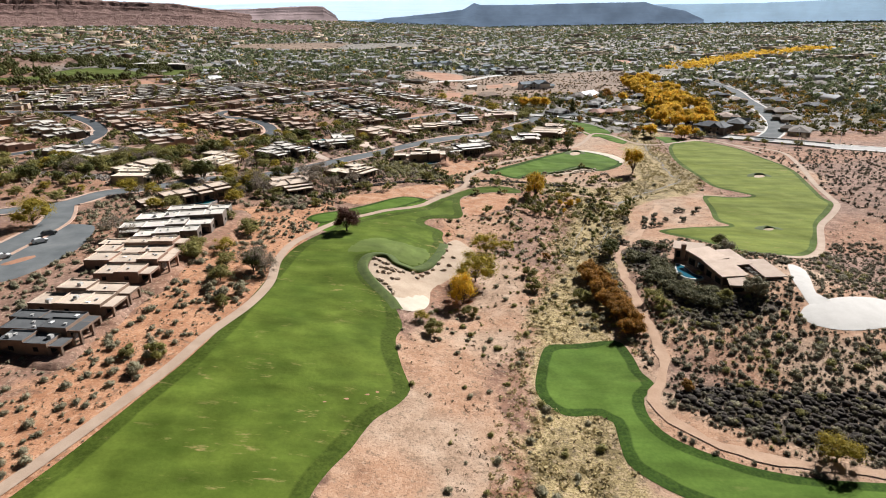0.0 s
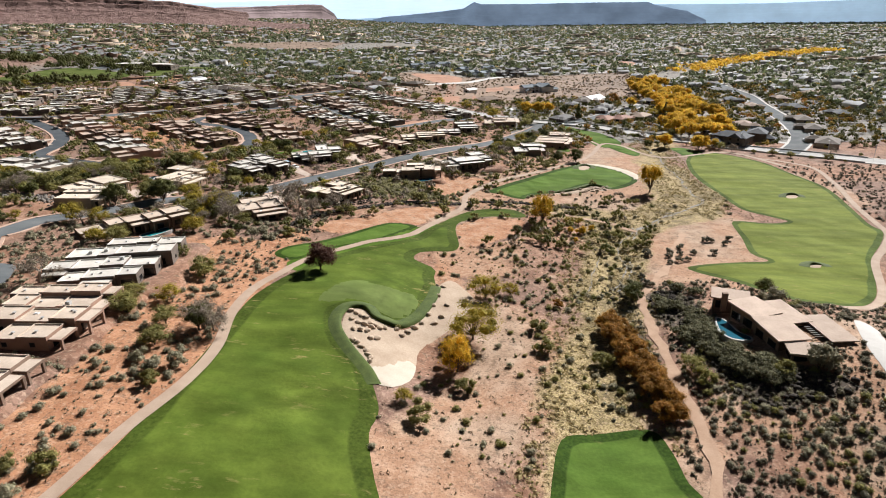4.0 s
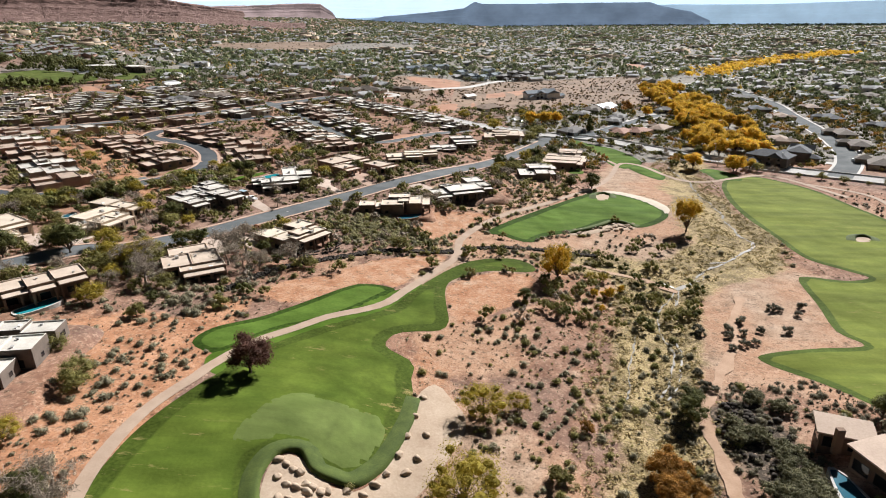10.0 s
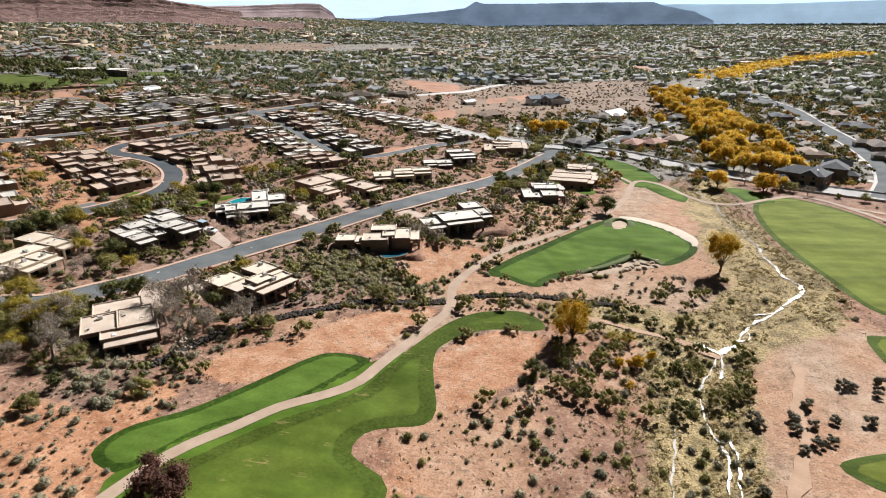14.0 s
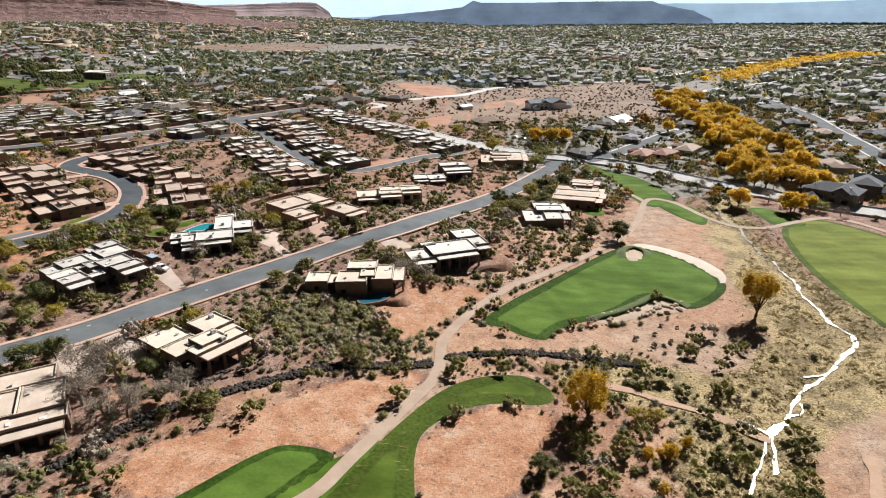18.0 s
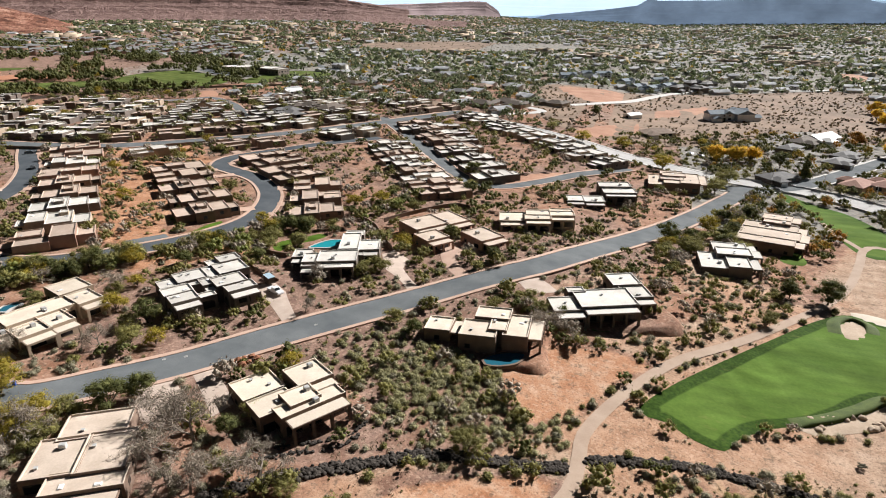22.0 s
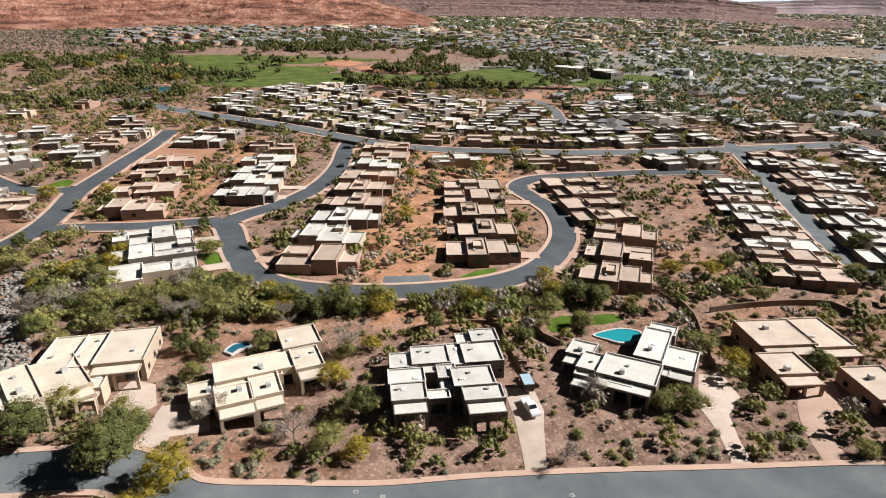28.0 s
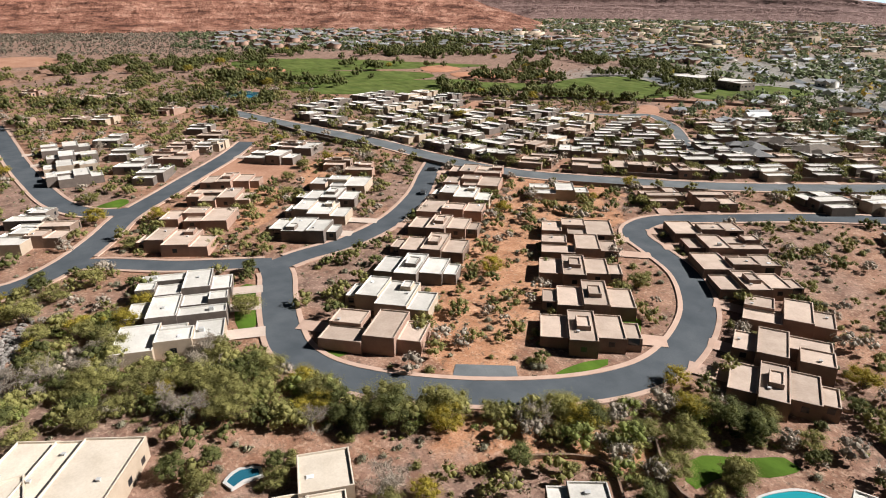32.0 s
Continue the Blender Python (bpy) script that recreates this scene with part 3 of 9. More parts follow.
put_attribute(land, "town", np.clip((far - 560) / 200, 0, 1) * np.clip((X + 620) / 200, 0, 1) * (Y > 440) + 0.75 * (X > 25) * (X < 420) * (Y > 462))
# Rocky bank; its dark basalt soil also paints the shade of the steep slope.
LAVA_SHADE_BANK = smooth_line([(43.5, 122.5), (51.5, 126.6), (60.7, 124.5), (68.3, 122), (78.3, 122), (92, 121), (108, 118), (106, 102), (92, 101), (77.5, 102), (67.8, 103.5), (59.5, 106.5), (52.5, 111.5), (46.5, 117.3)], 4.0, True)
LAVA_KNOLL = smooth_line([(50, 211), (60.8, 218), (64, 203), (61.5, 190), (61.5, 178), (68, 169), (80, 161), (84, 156), (69, 151.5), (60, 151), (56, 166.8), (54, 185)], 4.0, True)
lava = np.zeros(len(X))
for line in (LAVA_SHADE_BANK, LAVA_KNOLL):
    near = (np.abs(X - line[:, 0].mean()) < 60) & (np.abs(Y - line[:, 1].mean()) < 60)
    d = dist_to(line, X[near], Y[near], True) * np.where(inside(line, X[near], Y[near]), 1, -1)
    lava[near] = np.maximum(lava[near], np.clip(0.5 + d / 6, 0, 0.95))
put_attribute(land, "lava", lava)
tagged(new("ground", land), "red and tan desert soil with sandy wash", "ground", "", "structure")

# golf course
FAIRWAY_WEST_SIDE = [(-81.2, 69), (-79.3, 76.4), (-75.9, 87.9), (-72.7, 101.9), (-68.7, 119.4), (-66.2, 137.4), (-64.8, 155.1), (-64.2, 173.6), (-63.2, 191), (-58.4, 207.2), (-56.7, 210.8), (-53.3, 220.8), (-45.9, 230.3), (-37.8, 238.6), (-31.6, 243.6), (-24.1, 251.3), (-18.9, 263.1), (-11.4, 278.1), (-3.9, 289.6), (4.4, 295.7), (14.7, 297.6), (20.2, 292.7), (20.8, 289.1), (17.2, 286.4), (7.5, 285.7), (-0.5, 281.9), (-7.3, 274.1), (-8.7, 266.2), (-7.9, 256.9), (-7, 247.6), (-9.2, 242.5)]
FAIRWAY_EAST_SIDE = [(-16.2, 240.2), (-20.6, 237.3), (-22, 231.2), (-15.7, 226.5), (-14.2, 223.5), (-14.5, 218.8), (-13.5, 210.9), (-14.9, 197.8), (-17.7, 189.2), (-21.2, 183.7), (-25.1, 183.1), (-30.2, 186), (-33.8, 187.4), (-37.3, 184.3), (-36.6, 176), (-32.6, 168.8), (-27, 160.9), (-22, 146.4), (-22.8, 138.2), (-20.5, 127.8), (-18.3, 121.1), (-17.1, 116.9), (-19, 111), (-23.5, 103.9), (-26.4, 94.4), (-29.2, 87.7), (-31, 80.5), (-31, 71.5)]
patch("fairway", FAIRWAY_WEST_SIDE + FAIRWAY_EAST_SIDE, FAIRWAY, 0.14, "striped green fairway with dark rough along its edge", "fairway", 2.0, 3.6)
patch("rough", [(-61.5, 218), (-55.1, 230.3), (-46.9, 240.1), (-39.9, 246), (-31.2, 253.7), (-24.4, 262.2), (-20.6, 265.5), (-16.7, 270.1), (-14.4, 268.9), (-18.6, 260.4), (-24, 250.8), (-31.4, 242.7), (-37.6, 237.8), (-45.7, 229.6), (-52.9, 220), (-56, 211.3)], LAWN, 0.09, "dark rough grass along the cart path", "rough", 3.0)
patch("tee_box", [(-67.4, 224.3), (-65.5, 232.4), (-56.0, 240.4), (-47.5, 250.4), (-38.5, 261.4), (-32.7, 265.5), (-23.7, 264.3), (-25.8, 259.0), (-36.8, 243.5), (-50.0, 233.3), (-57.3, 223.3), (-61.0, 220.4)], GREEN, 0.11, "long narrow green tee box beside the cart path", "tee box", 2.0, 2.0)
patch("putting_green", [(5, 323), (13.4, 337), (27.4, 354.1), (40.4, 369.1), (52.1, 382.6), (62.2, 390.5), (71.9, 385.1), (80.7, 374), (84.7, 361), (82.3, 352.1), (73.9, 342.9), (66.9, 339.9), (60.9, 344.7), (57.1, 346), (48.3, 338.6), (41.2, 332.7), (32.6, 328.1), (25, 321.4), (21.6, 316.3), (16.1, 317.4), (10.7, 321.2)], GREEN, 0.16, "kidney-shaped putting green ringed by darker rough", "putting green", 2.0, 3.0)
patch("east_fairway", [(131, 418.5), (150.3, 429.4), (167.6, 405.5), (172.4, 374.9), (175.4, 345.8), (168, 309.6), (163.1, 289.1), (162.6, 278.8), (152.9, 264.3), (142.2, 251), (132.2, 232.7), (120.8, 213.6), (108.4, 201.3), (100.3, 200.6), (92.8, 200.9), (88, 208), (81.4, 222.8), (73.8, 232.6), (72, 237.8), (78.5, 240.7), (90.6, 243.1), (102.9, 245.4), (100.2, 253.7), (104, 271.2), (107.4, 289.9), (111.7, 292.9), (122.6, 289.9), (131.7, 292.7), (126.5, 299.9), (119.4, 310.7), (118.8, 334.5), (117.8, 361.1), (121.3, 389.6)], EASTGRASS, 0.14, "broad yellow-green fairway on the far side of the wash", "fairway", 4.0, 2.2)
patch("approach_green", [(16.2, 143.7), (21.9, 146.6), (35.1, 148.3), (37.9, 141.4), (38.5, 131.9), (40.4, 126.6), (36.4, 121.3), (35.7, 113.8), (38.6, 107.3), (45, 102.3), (52.3, 98.5), (62.7, 95.8), (74.4, 94.8), (85.4, 94.2), (73.8, 81.3), (52.1, 84.4), (37.3, 89.2), (30.5, 94.4), (27.4, 99.1), (27.3, 106.1), (27.4, 112.3), (24.9, 115), (17.4, 114.8), (13.4, 118.3), (11.7, 123.3), (12.9, 132)], GREEN, 0.16, "light green approach with a dark rough collar", "putting green", 2.0, 2.6)
patch("golf_lawn", [(68.4, 534.2), (79.6, 515.3), (91.8, 499.6), (99.5, 471.3), (97.6, 456), (87.1, 446.1), (81, 451.8), (78.5, 468), (75.7, 494.7), (69.2, 516.8)], LAWN, 0.14, "green lawn strip below the road", "lawn", 4.0, 2.0)
patch("golf_lawn", [(88.2, 450.8), (97.5, 452.3), (104.1, 444.6), (104.1, 429.6), (99.3, 421.7), (94.7, 426.7), (90.5, 437.2)], LAWN, 0.14, "small oval tee lawn on bare earth", "lawn", 4.0, 2.0)
patch("golf_lawn", [(127.2, 444.5), (134.9, 446.1), (142.7, 433.8), (143.9, 422.5), (137.2, 417.6), (129.2, 420.6), (128.1, 433.2)], LAWN, 0.14, "small tee lawn by the stream", "lawn", 4.0, 2.0)
SHORTGRASS = make_grass("short_grass", (0.085, 0.118, 0.030), (0.11, 0.145, 0.042), (0.098, 0.135, 0.036), (0.132, 0.170, 0.052), 0.1)
patch("putting_green", [(-45.2, 188.9), (-44.6, 195), (-41.5, 202.7), (-36.1, 206.4), (-27.9, 204.7), (-19.6, 202.9), (-17.4, 199.6), (-18, 193.2), (-21, 187.2), (-25, 185.6), (-28.4, 186.8), (-31.6, 190), (-36.1, 190.2), (-40.2, 187.6)], SHORTGRASS, 0.19, "closely mown grey-green putting green above the bunker", "putting green", 2.0)
patch("bunker", [(-35.9, 183), (-33.4, 186.5), (-29.6, 185), (-24.8, 181.5), (-21, 182), (-17.2, 187.1), (-14.1, 197.5), (-12.9, 211.1), (-9.1, 217.7), (-5.4, 213.4), (-1.7, 204.5), (-6.6, 189.8), (-10.5, 183.7), (-15.7, 175.1), (-16.1, 166.7), (-18.2, 159.6), (-22.1, 155.2), (-25.8, 161.1), (-31.4, 168.9), (-35.2, 174.9)], SAND, 0.20, "pale sand bunker with tufts along its edge", "bunker", 2.0)
patch("bunker", [(-26.4, 161.3), (-22.9, 165.2), (-18, 170.2), (-16, 167.5), (-16.8, 160.2), (-20.3, 155.7), (-23.2, 155.4)], WHITESAND, 0.27, "bare white slab of dried clay in the bunker", "bunker", 2.0)
patch("bare_scar", [(-36.4, 107.9), (-33.4, 108.9), (-27.8, 112), (-23, 115.6), (-21.3, 117.2), (-21.6, 114.9), (-26.6, 111.3), (-31.2, 108.4), (-35, 107.2)], REDEARTH, 0.19, "torn strip of bare red earth across the fairway", "bare earth", 2.0)
patch("bunker", [(63.4, 393), (70.2, 392.1), (78.6, 384.6), (84.7, 375.2), (87, 364.6), (83, 356.3), (81.5, 363.8), (77, 374), (70.6, 383.3), (64.2, 388.1)], WHITESAND, 0.20, "white sand strip beside the putting green", "bunker", 2.0)
patch("bunker", [(36.9, 329.8), (44.6, 334.1), (52.1, 339.7), (59, 345.2), (63.8, 342.5), (66.8, 339.6), (63.8, 337.5), (57.4, 336.3), (48.7, 332.3), (40.4, 328.7)], SAND, 0.20, "sandy bank with dark tufts", "bunker", 2.0)
patch("bunker", [(64.4, 379.8), (63.1, 376.4), (61.1, 373.9), (58.9, 372.9), (57.1, 373.5), (56, 375.7), (56.1, 378.9), (57.4, 382.4), (59.5, 385.3), (61.8, 386.6), (63.7, 385.9), (64.6, 383.3)], SAND, 0.22, "small round white sand bunker", "bunker", 2.0)
patch("bunker", [(154.5, 329.7), (153.2, 327.9), (151.4, 326.6), (149.4, 326.2), (147.9, 326.7), (147.1, 328.1), (147.4, 329.9), (148.6, 331.7), (150.5, 333), (152.5, 333.5), (154.1, 332.9), (154.8, 331.6)], SAND, 0.22, "small oval sand bunker in the fairway", "bunker", 2.0)
patch("bunker", [(120, 241.2), (119.1, 240.1), (117.6, 239.3), (116, 238.8), (114.6, 238.9), (113.8, 239.6), (113.9, 240.6), (114.8, 241.8), (116.2, 242.6), (117.9, 243), (119.3, 242.9), (120, 242.2)], SAND, 0.22, "small oval sand bunker in the fairway", "bunker", 2.0)

# paths and streets
road("cart_path", [(-84.1, 71.6), (-82, 77.5), (-78.8, 87.6), (-75.2, 100.1), (-71, 116), (-68.3, 131.7), (-64, 148.1), (-62.8, 163.3), (-65.4, 180.3), (-64.7, 196.5), (-60.2, 210.4), (-59.4, 213.9), (-53.6, 226.6), (-45.4, 235.6), (-38.9, 242.6), (-30.2, 248.7), (-24.6, 254.6), (-20.4, 263.8), (-13, 279.4), (-6.5, 293.6), (-5.5, 303.9), (-5.3, 310.4), (-0.8, 322), (7.3, 336.7), (15, 347.7), (28, 360.1), (38.5, 371.5), (56.8, 394.8), (68.8, 415.4), (77.9, 437.7), (83.7, 454.3), (89.7, 459.4), (97.5, 452.3), (103.9, 434.2), (111.8, 424.2), (123, 418.2), (139.2, 425.5), (153.7, 430.7), (165.1, 423.6), (177.7, 388.3)], 2.8, CONCRETE, "pinkish concrete cart path winding past the fairway", "path")
road("cart_path", [(83.7, 454.3), (81.7, 461.7), (79, 470.7), (77.3, 485.9)], 2.2, CONCRETE, "short concrete spur of the cart path", "path")
road("cart_path", [(170.4, 412.8), (189.5, 390.5), (183.2, 352.4), (172, 314.7), (166.6, 291), (162.4, 275.2), (149.8, 257.9), (140, 245.8), (125.7, 218.2), (113.2, 203), (102, 198.1)], 2.6, CONCRETE, "concrete cart path along the east fairway", "path")
road("dirt_track", [(86.8, 96.2), (75.8, 97.2), (64.3, 98.9), (53.8, 102), (45.4, 106.7), (40.4, 113), (38.4, 120.2), (41.2, 127), (44.6, 134.3), (46.1, 145), (46.4, 157.3), (47.1, 178.1), (48.4, 200.5), (50, 212.3), (56.4, 224), (67.3, 241.5), (74, 257.8), (82.5, 275.5)], 2.6, TRACK, "pale dirt track through the scrub", "track")
road("dirt_track", [(30.4, 297.6), (39.6, 294.9), (48, 291.2), (55.9, 287.5), (61.2, 283.9), (65.2, 280.7)], 2.2, TRACK, "narrow sandy track crossing the wash", "track")
road("street", [(-207.9, 195.1), (-188.2, 206.4), (-162.7, 223), (-156.3, 240.9), (-142.6, 255.1), (-127.3, 275.8), (-114, 280.4), (-103.7, 291.2), (-93, 303.4), (-82.1, 318.2), (-64.6, 339.4), (-43.9, 362.6), (-32.3, 374.9), (-20.1, 391.2), (9.5, 445.3), (28.8, 481.1), (44.7, 512.9), (59.8, 544.5)], 9.4, ASPHALT, "grey-blue asphalt street with pink kerbs", "street", 1.3, PAVING)
BRIDGE = [(-102.1, 646.6), (-63.5, 618.8), (-29.2, 593.5), (8.6, 574.3), (42.3, 551.3), (61.5, 544.6), (82.4, 534.7), (100.3, 518.9), (121.2, 492.5), (140.5, 473.3), (157.5, 456.4), (168.3, 446.5), (210.1, 419.8), (229.7, 405.8), (246.3, 397.8), (272, 386), (304, 373), (345, 358), (400, 342)]
road("bridge_road", BRIDGE, 13.0, ROADPALE, "wide pale road crossing the stream on a bridge", "road", 1.8, WHITEWAY)
road("street", [(194.6, 427.4), (217.3, 459.5), (234.8, 497.4), (250.2, 550.2), (268.4, 640.6), (283.7, 707.3), (288.4, 769.6), (295, 838.3)], 12.0, ASPHALT, "curving asphalt street among suburban houses", "street", 1.6, WHITEWAY)
road("loop_street", [(-226.7, 342.1), (-229.4, 351), (-232.3, 367.8), (-243.2, 389.7), (-263.2, 412.7), (-287.8, 433.7), (-308.9, 452.7)], 8.0, DARKASPHALT, "dark asphalt street between row houses", "street", 1.3, PAVING)
road("loop_street", [(-229.2, 341.2), (-219.3, 339.4), (-208.3, 335.3), (-193.2, 330.7), (-181.1, 328.5), (-169.6, 330.9), (-158.4, 339.2), (-147.3, 352.5), (-138.7, 367.7), (-134.1, 381.7), (-133.5, 394.8), (-137.9, 410.1), (-145.8, 424.1), (-159.5, 437.2), (-176.7, 444.7), (-188, 449.9), (-193, 459.5), (-191.6, 471.5), (-179.3, 493.3), (-168.8, 511.5), (-157.4, 528.8), (-145.7, 545.5)], 8.0, DARKASPHALT, "dark asphalt loop street round the row houses", "street", 1.3, PAVING)
road("loop_street", [(-244.2, 267), (-247.5, 276.3), (-250.7, 283.8), (-261.4, 294.1), (-277.5, 304.2), (-290.9, 311.1), (-299.9, 317.1), (-315.2, 329.7), (-333.4, 344.6), (-358.6, 366.2), (-384.8, 384.9)], 8.4, DARKASPHALT, "dark asphalt street curving up to a dead end", "street", 1.3, PAVING)
road("loop_street", [(-258.6, 292.4), (-254.4, 300.5), (-248.3, 308.4), (-242.3, 316.2), (-236.3, 327.1), (-229.2, 341.2)], 7.0, DARKASPHALT, "dark asphalt link behind a planted island", "street", 1.3, PAVING)
road("loop_street", [(-299.9, 317.1), (-305.6, 303.4), (-324.5, 294.5), (-356.3, 289.2), (-393.4, 284.7), (-433.8, 281.5), (-485.4, 277.4)], 8.0, DARKASPHALT, "dark asphalt side street", "street", 1.3, PAVING)
road("lane", [(-170, 608.6), (-138.8, 566.5), (-123.6, 545.9), (-99.6, 512.9), (-83.9, 490.6), (-70.1, 473.7)], 7.0, ASPHALT, "asphalt lane between white row houses", "street", 1.0, PAVING)
road("lane", [(-129, 565.9), (-100.4, 516.8), (-80.1, 487.4), (-59.8, 474.3), (-39.8, 494.5), (-23.8, 520.7), (-2, 550.9)], 6.5, ASPHALT, "asphalt lane linking the rows to the street", "street", 1.0, PAVING)
ARTERIAL = [(-497.1, 393), (-441.4, 410.4), (-395.5, 427.1), (-349.8, 443.3), (-307.8, 453.1), (-267.7, 466.7), (-231.2, 498.5), (-202.9, 529.8), (-169.2, 580.3), (-145.4, 627.6), (-125, 667), (-102.1, 646.6)]
road("arterial_road", ARTERIAL, 11.0, ASPHALT, "wide grey asphalt through road", "road", 1.5, PAVING)
road("street", [(-162.7, 223), (-151.5, 202.3), (-148.7, 186.2), (-148.3, 172.4), (-148.4, 156.4)], 9.0, ASPHALT, "asphalt side street with parked cars", "street", 1.2, PAVING)
road("lane", [(-234.7, 562.8), (-264.9, 585.1), (-299.5, 619.4), (-331.9, 639), (-341.1, 621.5), (-366.4, 594.5)], 7.0, ASPHALT, "asphalt lane among flat-roofed houses", "street", 1.0, PAVING)
road("park_road", [(-253.5, 797.1), (-322.3, 872.6), (-392.1, 929.9), (-503.2, 1046.2), (-580.6, 1120)], 12.0, ASPHALT, "straight asphalt road past the park", "road")
road("far_road", [(-64.7, 744.4), (-37.2, 771.6), (-8, 823.5), (26.5, 906.4), (72.6, 966), (106.6, 990), (167, 980.2), (238.2, 1023.9), (334.7, 1130.2), (394.8, 1183.9)], 9.0, WHITEWAY, "pale road crossing the open land towards the river", "road")
road("river_trail", [(265.9, 836.7), (260.3, 885), (296.9, 902.5), (342.5, 949.1), (397.3, 992.3), (442.4, 1059.7), (483.7, 1095.7)], 5.0, WHITEWAY, "white concrete trail along the river trees", "path")
road("street", [(39.9, 533.5), (57, 533.3), (82.1, 548.3), (114.7, 587.8), (143.9, 625), (158.9, 641.7)], 10.0, ASPHALT, "asphalt street into the suburb", "street", 1.4, WHITEWAY)
road("street", [(-170.4, 754.5), (-121.9, 729), (-85.1, 716.5), (-73.4, 702.4), (-88.6, 683.1), (-104.9, 674.3)], 8.0, WHITEWAY, "pale concrete street between suburb houses", "street")
for q in [[(-355.6, 363.2), (-341.7, 394), (-307.9, 371.1), (-322.2, 347.7)], [(-814.2, 286.4), (-811, 323.4), (-773.2, 334.6), (-746.6, 310.2), (-760.5, 260.7)], [(-81.2, 878.8), (-14.8, 869.2), (-18.1, 802.1), (-49.3, 792.3)], [(-11.2, 748.4), (56.1, 828.8), (58.3, 791.8), (12.7, 739.3)], [(-39.5, 637.9), (-0.9, 703.2), (5.8, 669.1), (-26.5, 623.3)], [(-67.3, 477.1), (-49.6, 503.4), (-31.9, 514.3), (-36.2, 489.9), (-57.1, 468.1)], [(-428.3, 559.8), (-427.4, 572), (-399.6, 552.9), (-402.4, 543)], [(-360.4, 662.2), (-354.5, 673.7), (-331.8, 647.7), (-335.6, 632)], [(249.2, 1178.5), (272.3, 1198.8), (281.6, 1131.7), (246.9, 1095.6)]]:
    patch("bare_lot", q, REDEARTH, 0.10, "graded lot of bare red earth", "bare lot", 8.0)
for q in [[(-94.8, 888.3), (-15.3, 883.6), (69.4, 927), (225.2, 975.8), (186.8, 799.5), (181.6, 701.3), (143.7, 673), (115, 715.3), (49.9, 644.3), (-11.1, 622.4), (-52.6, 646), (-80.6, 718.6)], [(-520.7, 1320.6), (-402.8, 1572.1), (-178.2, 1612.4), (-70.5, 1535.9), (-206.4, 1317.8), (-416.6, 1201)], [(-185.2, 661.1), (-165.8, 706.7), (-134.6, 664.1), (-134.1, 623.8), (-163.4, 615.7)]]:
    patch("open_field", q, TANEARTH, 0.07, "open tan field with sparse brush", "field", 16.0)
    BARE.pop()
kerbs()

# ---- houses ----
rng = random.Random(7)


def box_into(bm, x0, x1, y0, y1, z0, z1):
    v = [bm.verts.new(p) for p in ((x0, y0, z0), (x1, y0, z0), (x1, y1, z0), (x0, y1, z0), (x0, y0, z1), (x1, y0, z1), (x1, y1, z1), (x0, y1, z1))]
    for f in ((3, 2, 1, 0), (4, 5, 6, 7), (0, 1, 5, 4), (1, 2, 6, 5), (2, 3, 7, 6), (3, 0, 4, 7)):
        bm.faces.new([v[i] for i in f])
    return v


def part(name, bm, material, parent, label="", at=None):
    """Links a bmesh (or a shared mesh) as one mesh object under a thing or part."""
    if isinstance(bm, bmesh.types.BMesh):
        me = bpy.data.meshes.new(name)
        bm.to_mesh(me)
        bm.free()
        me.materials.append(material)
    else:
        me = bm
    ob = new(name, me)
    ob.parent = parent
    if at is not None:
        ob.matrix_basis = at
    return tagged(ob, label)


def thing(name, x, y, z, turn, label, category, group=""):
    e = new(name)
    e.matrix_basis = pose(x, y, z, 0, 0, turn)
    return tagged(e, label, category, group)


def shell_mesh(w, d, h, foot=2.2):
    """The outer walls of a block, a little battered and open at the top."""
    bm = bmesh.new()
    rings = []
    for inset, z in ((-0.04, -foot), (0, h - 0.06), (0.05, h - 0.01)):
        a, b = w / 2 - inset, d / 2 - inset
        rings.append([bm.verts.new(p) for p in ((-a, -b, z), (a, -b, z), (a, b, z), (-a, b, z))])
    for r0, r1 in zip(rings[:-1], rings[1:]):
        for i in range(4):
            bm.faces.new((r0[i], r0[(i + 1) % 4], r1[(i + 1) % 4], r1[i]))
    return bm


def deck_mesh(w, d, h, rim=0.24, deep=0.34):
    """A roof membrane: the coping of the parapet, its inner faces and a deck with a low ridge."""
    bm = bmesh.new()
    rings = []
    for inset, z in ((0.03, h - 0.02), (0.06, h), (rim, h), (rim + 0.04, h - deep)):
        a, b = w / 2 - inset, d / 2 - inset
        rings.append([bm.verts.new(p) for p in ((-a, -b, z), (a, -b, z), (a, b, z), (-a, b, z))])
    for r0, r1 in zip(rings[:-1], rings[1:]):
        for i in range(4):
            bm.faces.new((r0[i], r0[(i + 1) % 4], r1[(i + 1) % 4], r1[i]))
    a, b = bm.verts.new((-w * 0.2, 0, h - deep + 0.1)), bm.verts.new((w * 0.2, 0, h - deep + 0.1))
    r = rings[-1]
    for f in ((r[0], r[1], b, a), (r[1], r[2], b), (r[2], r[3], a, b), (r[3], r[0], a)):
        bm.faces.new(f)
    return bm


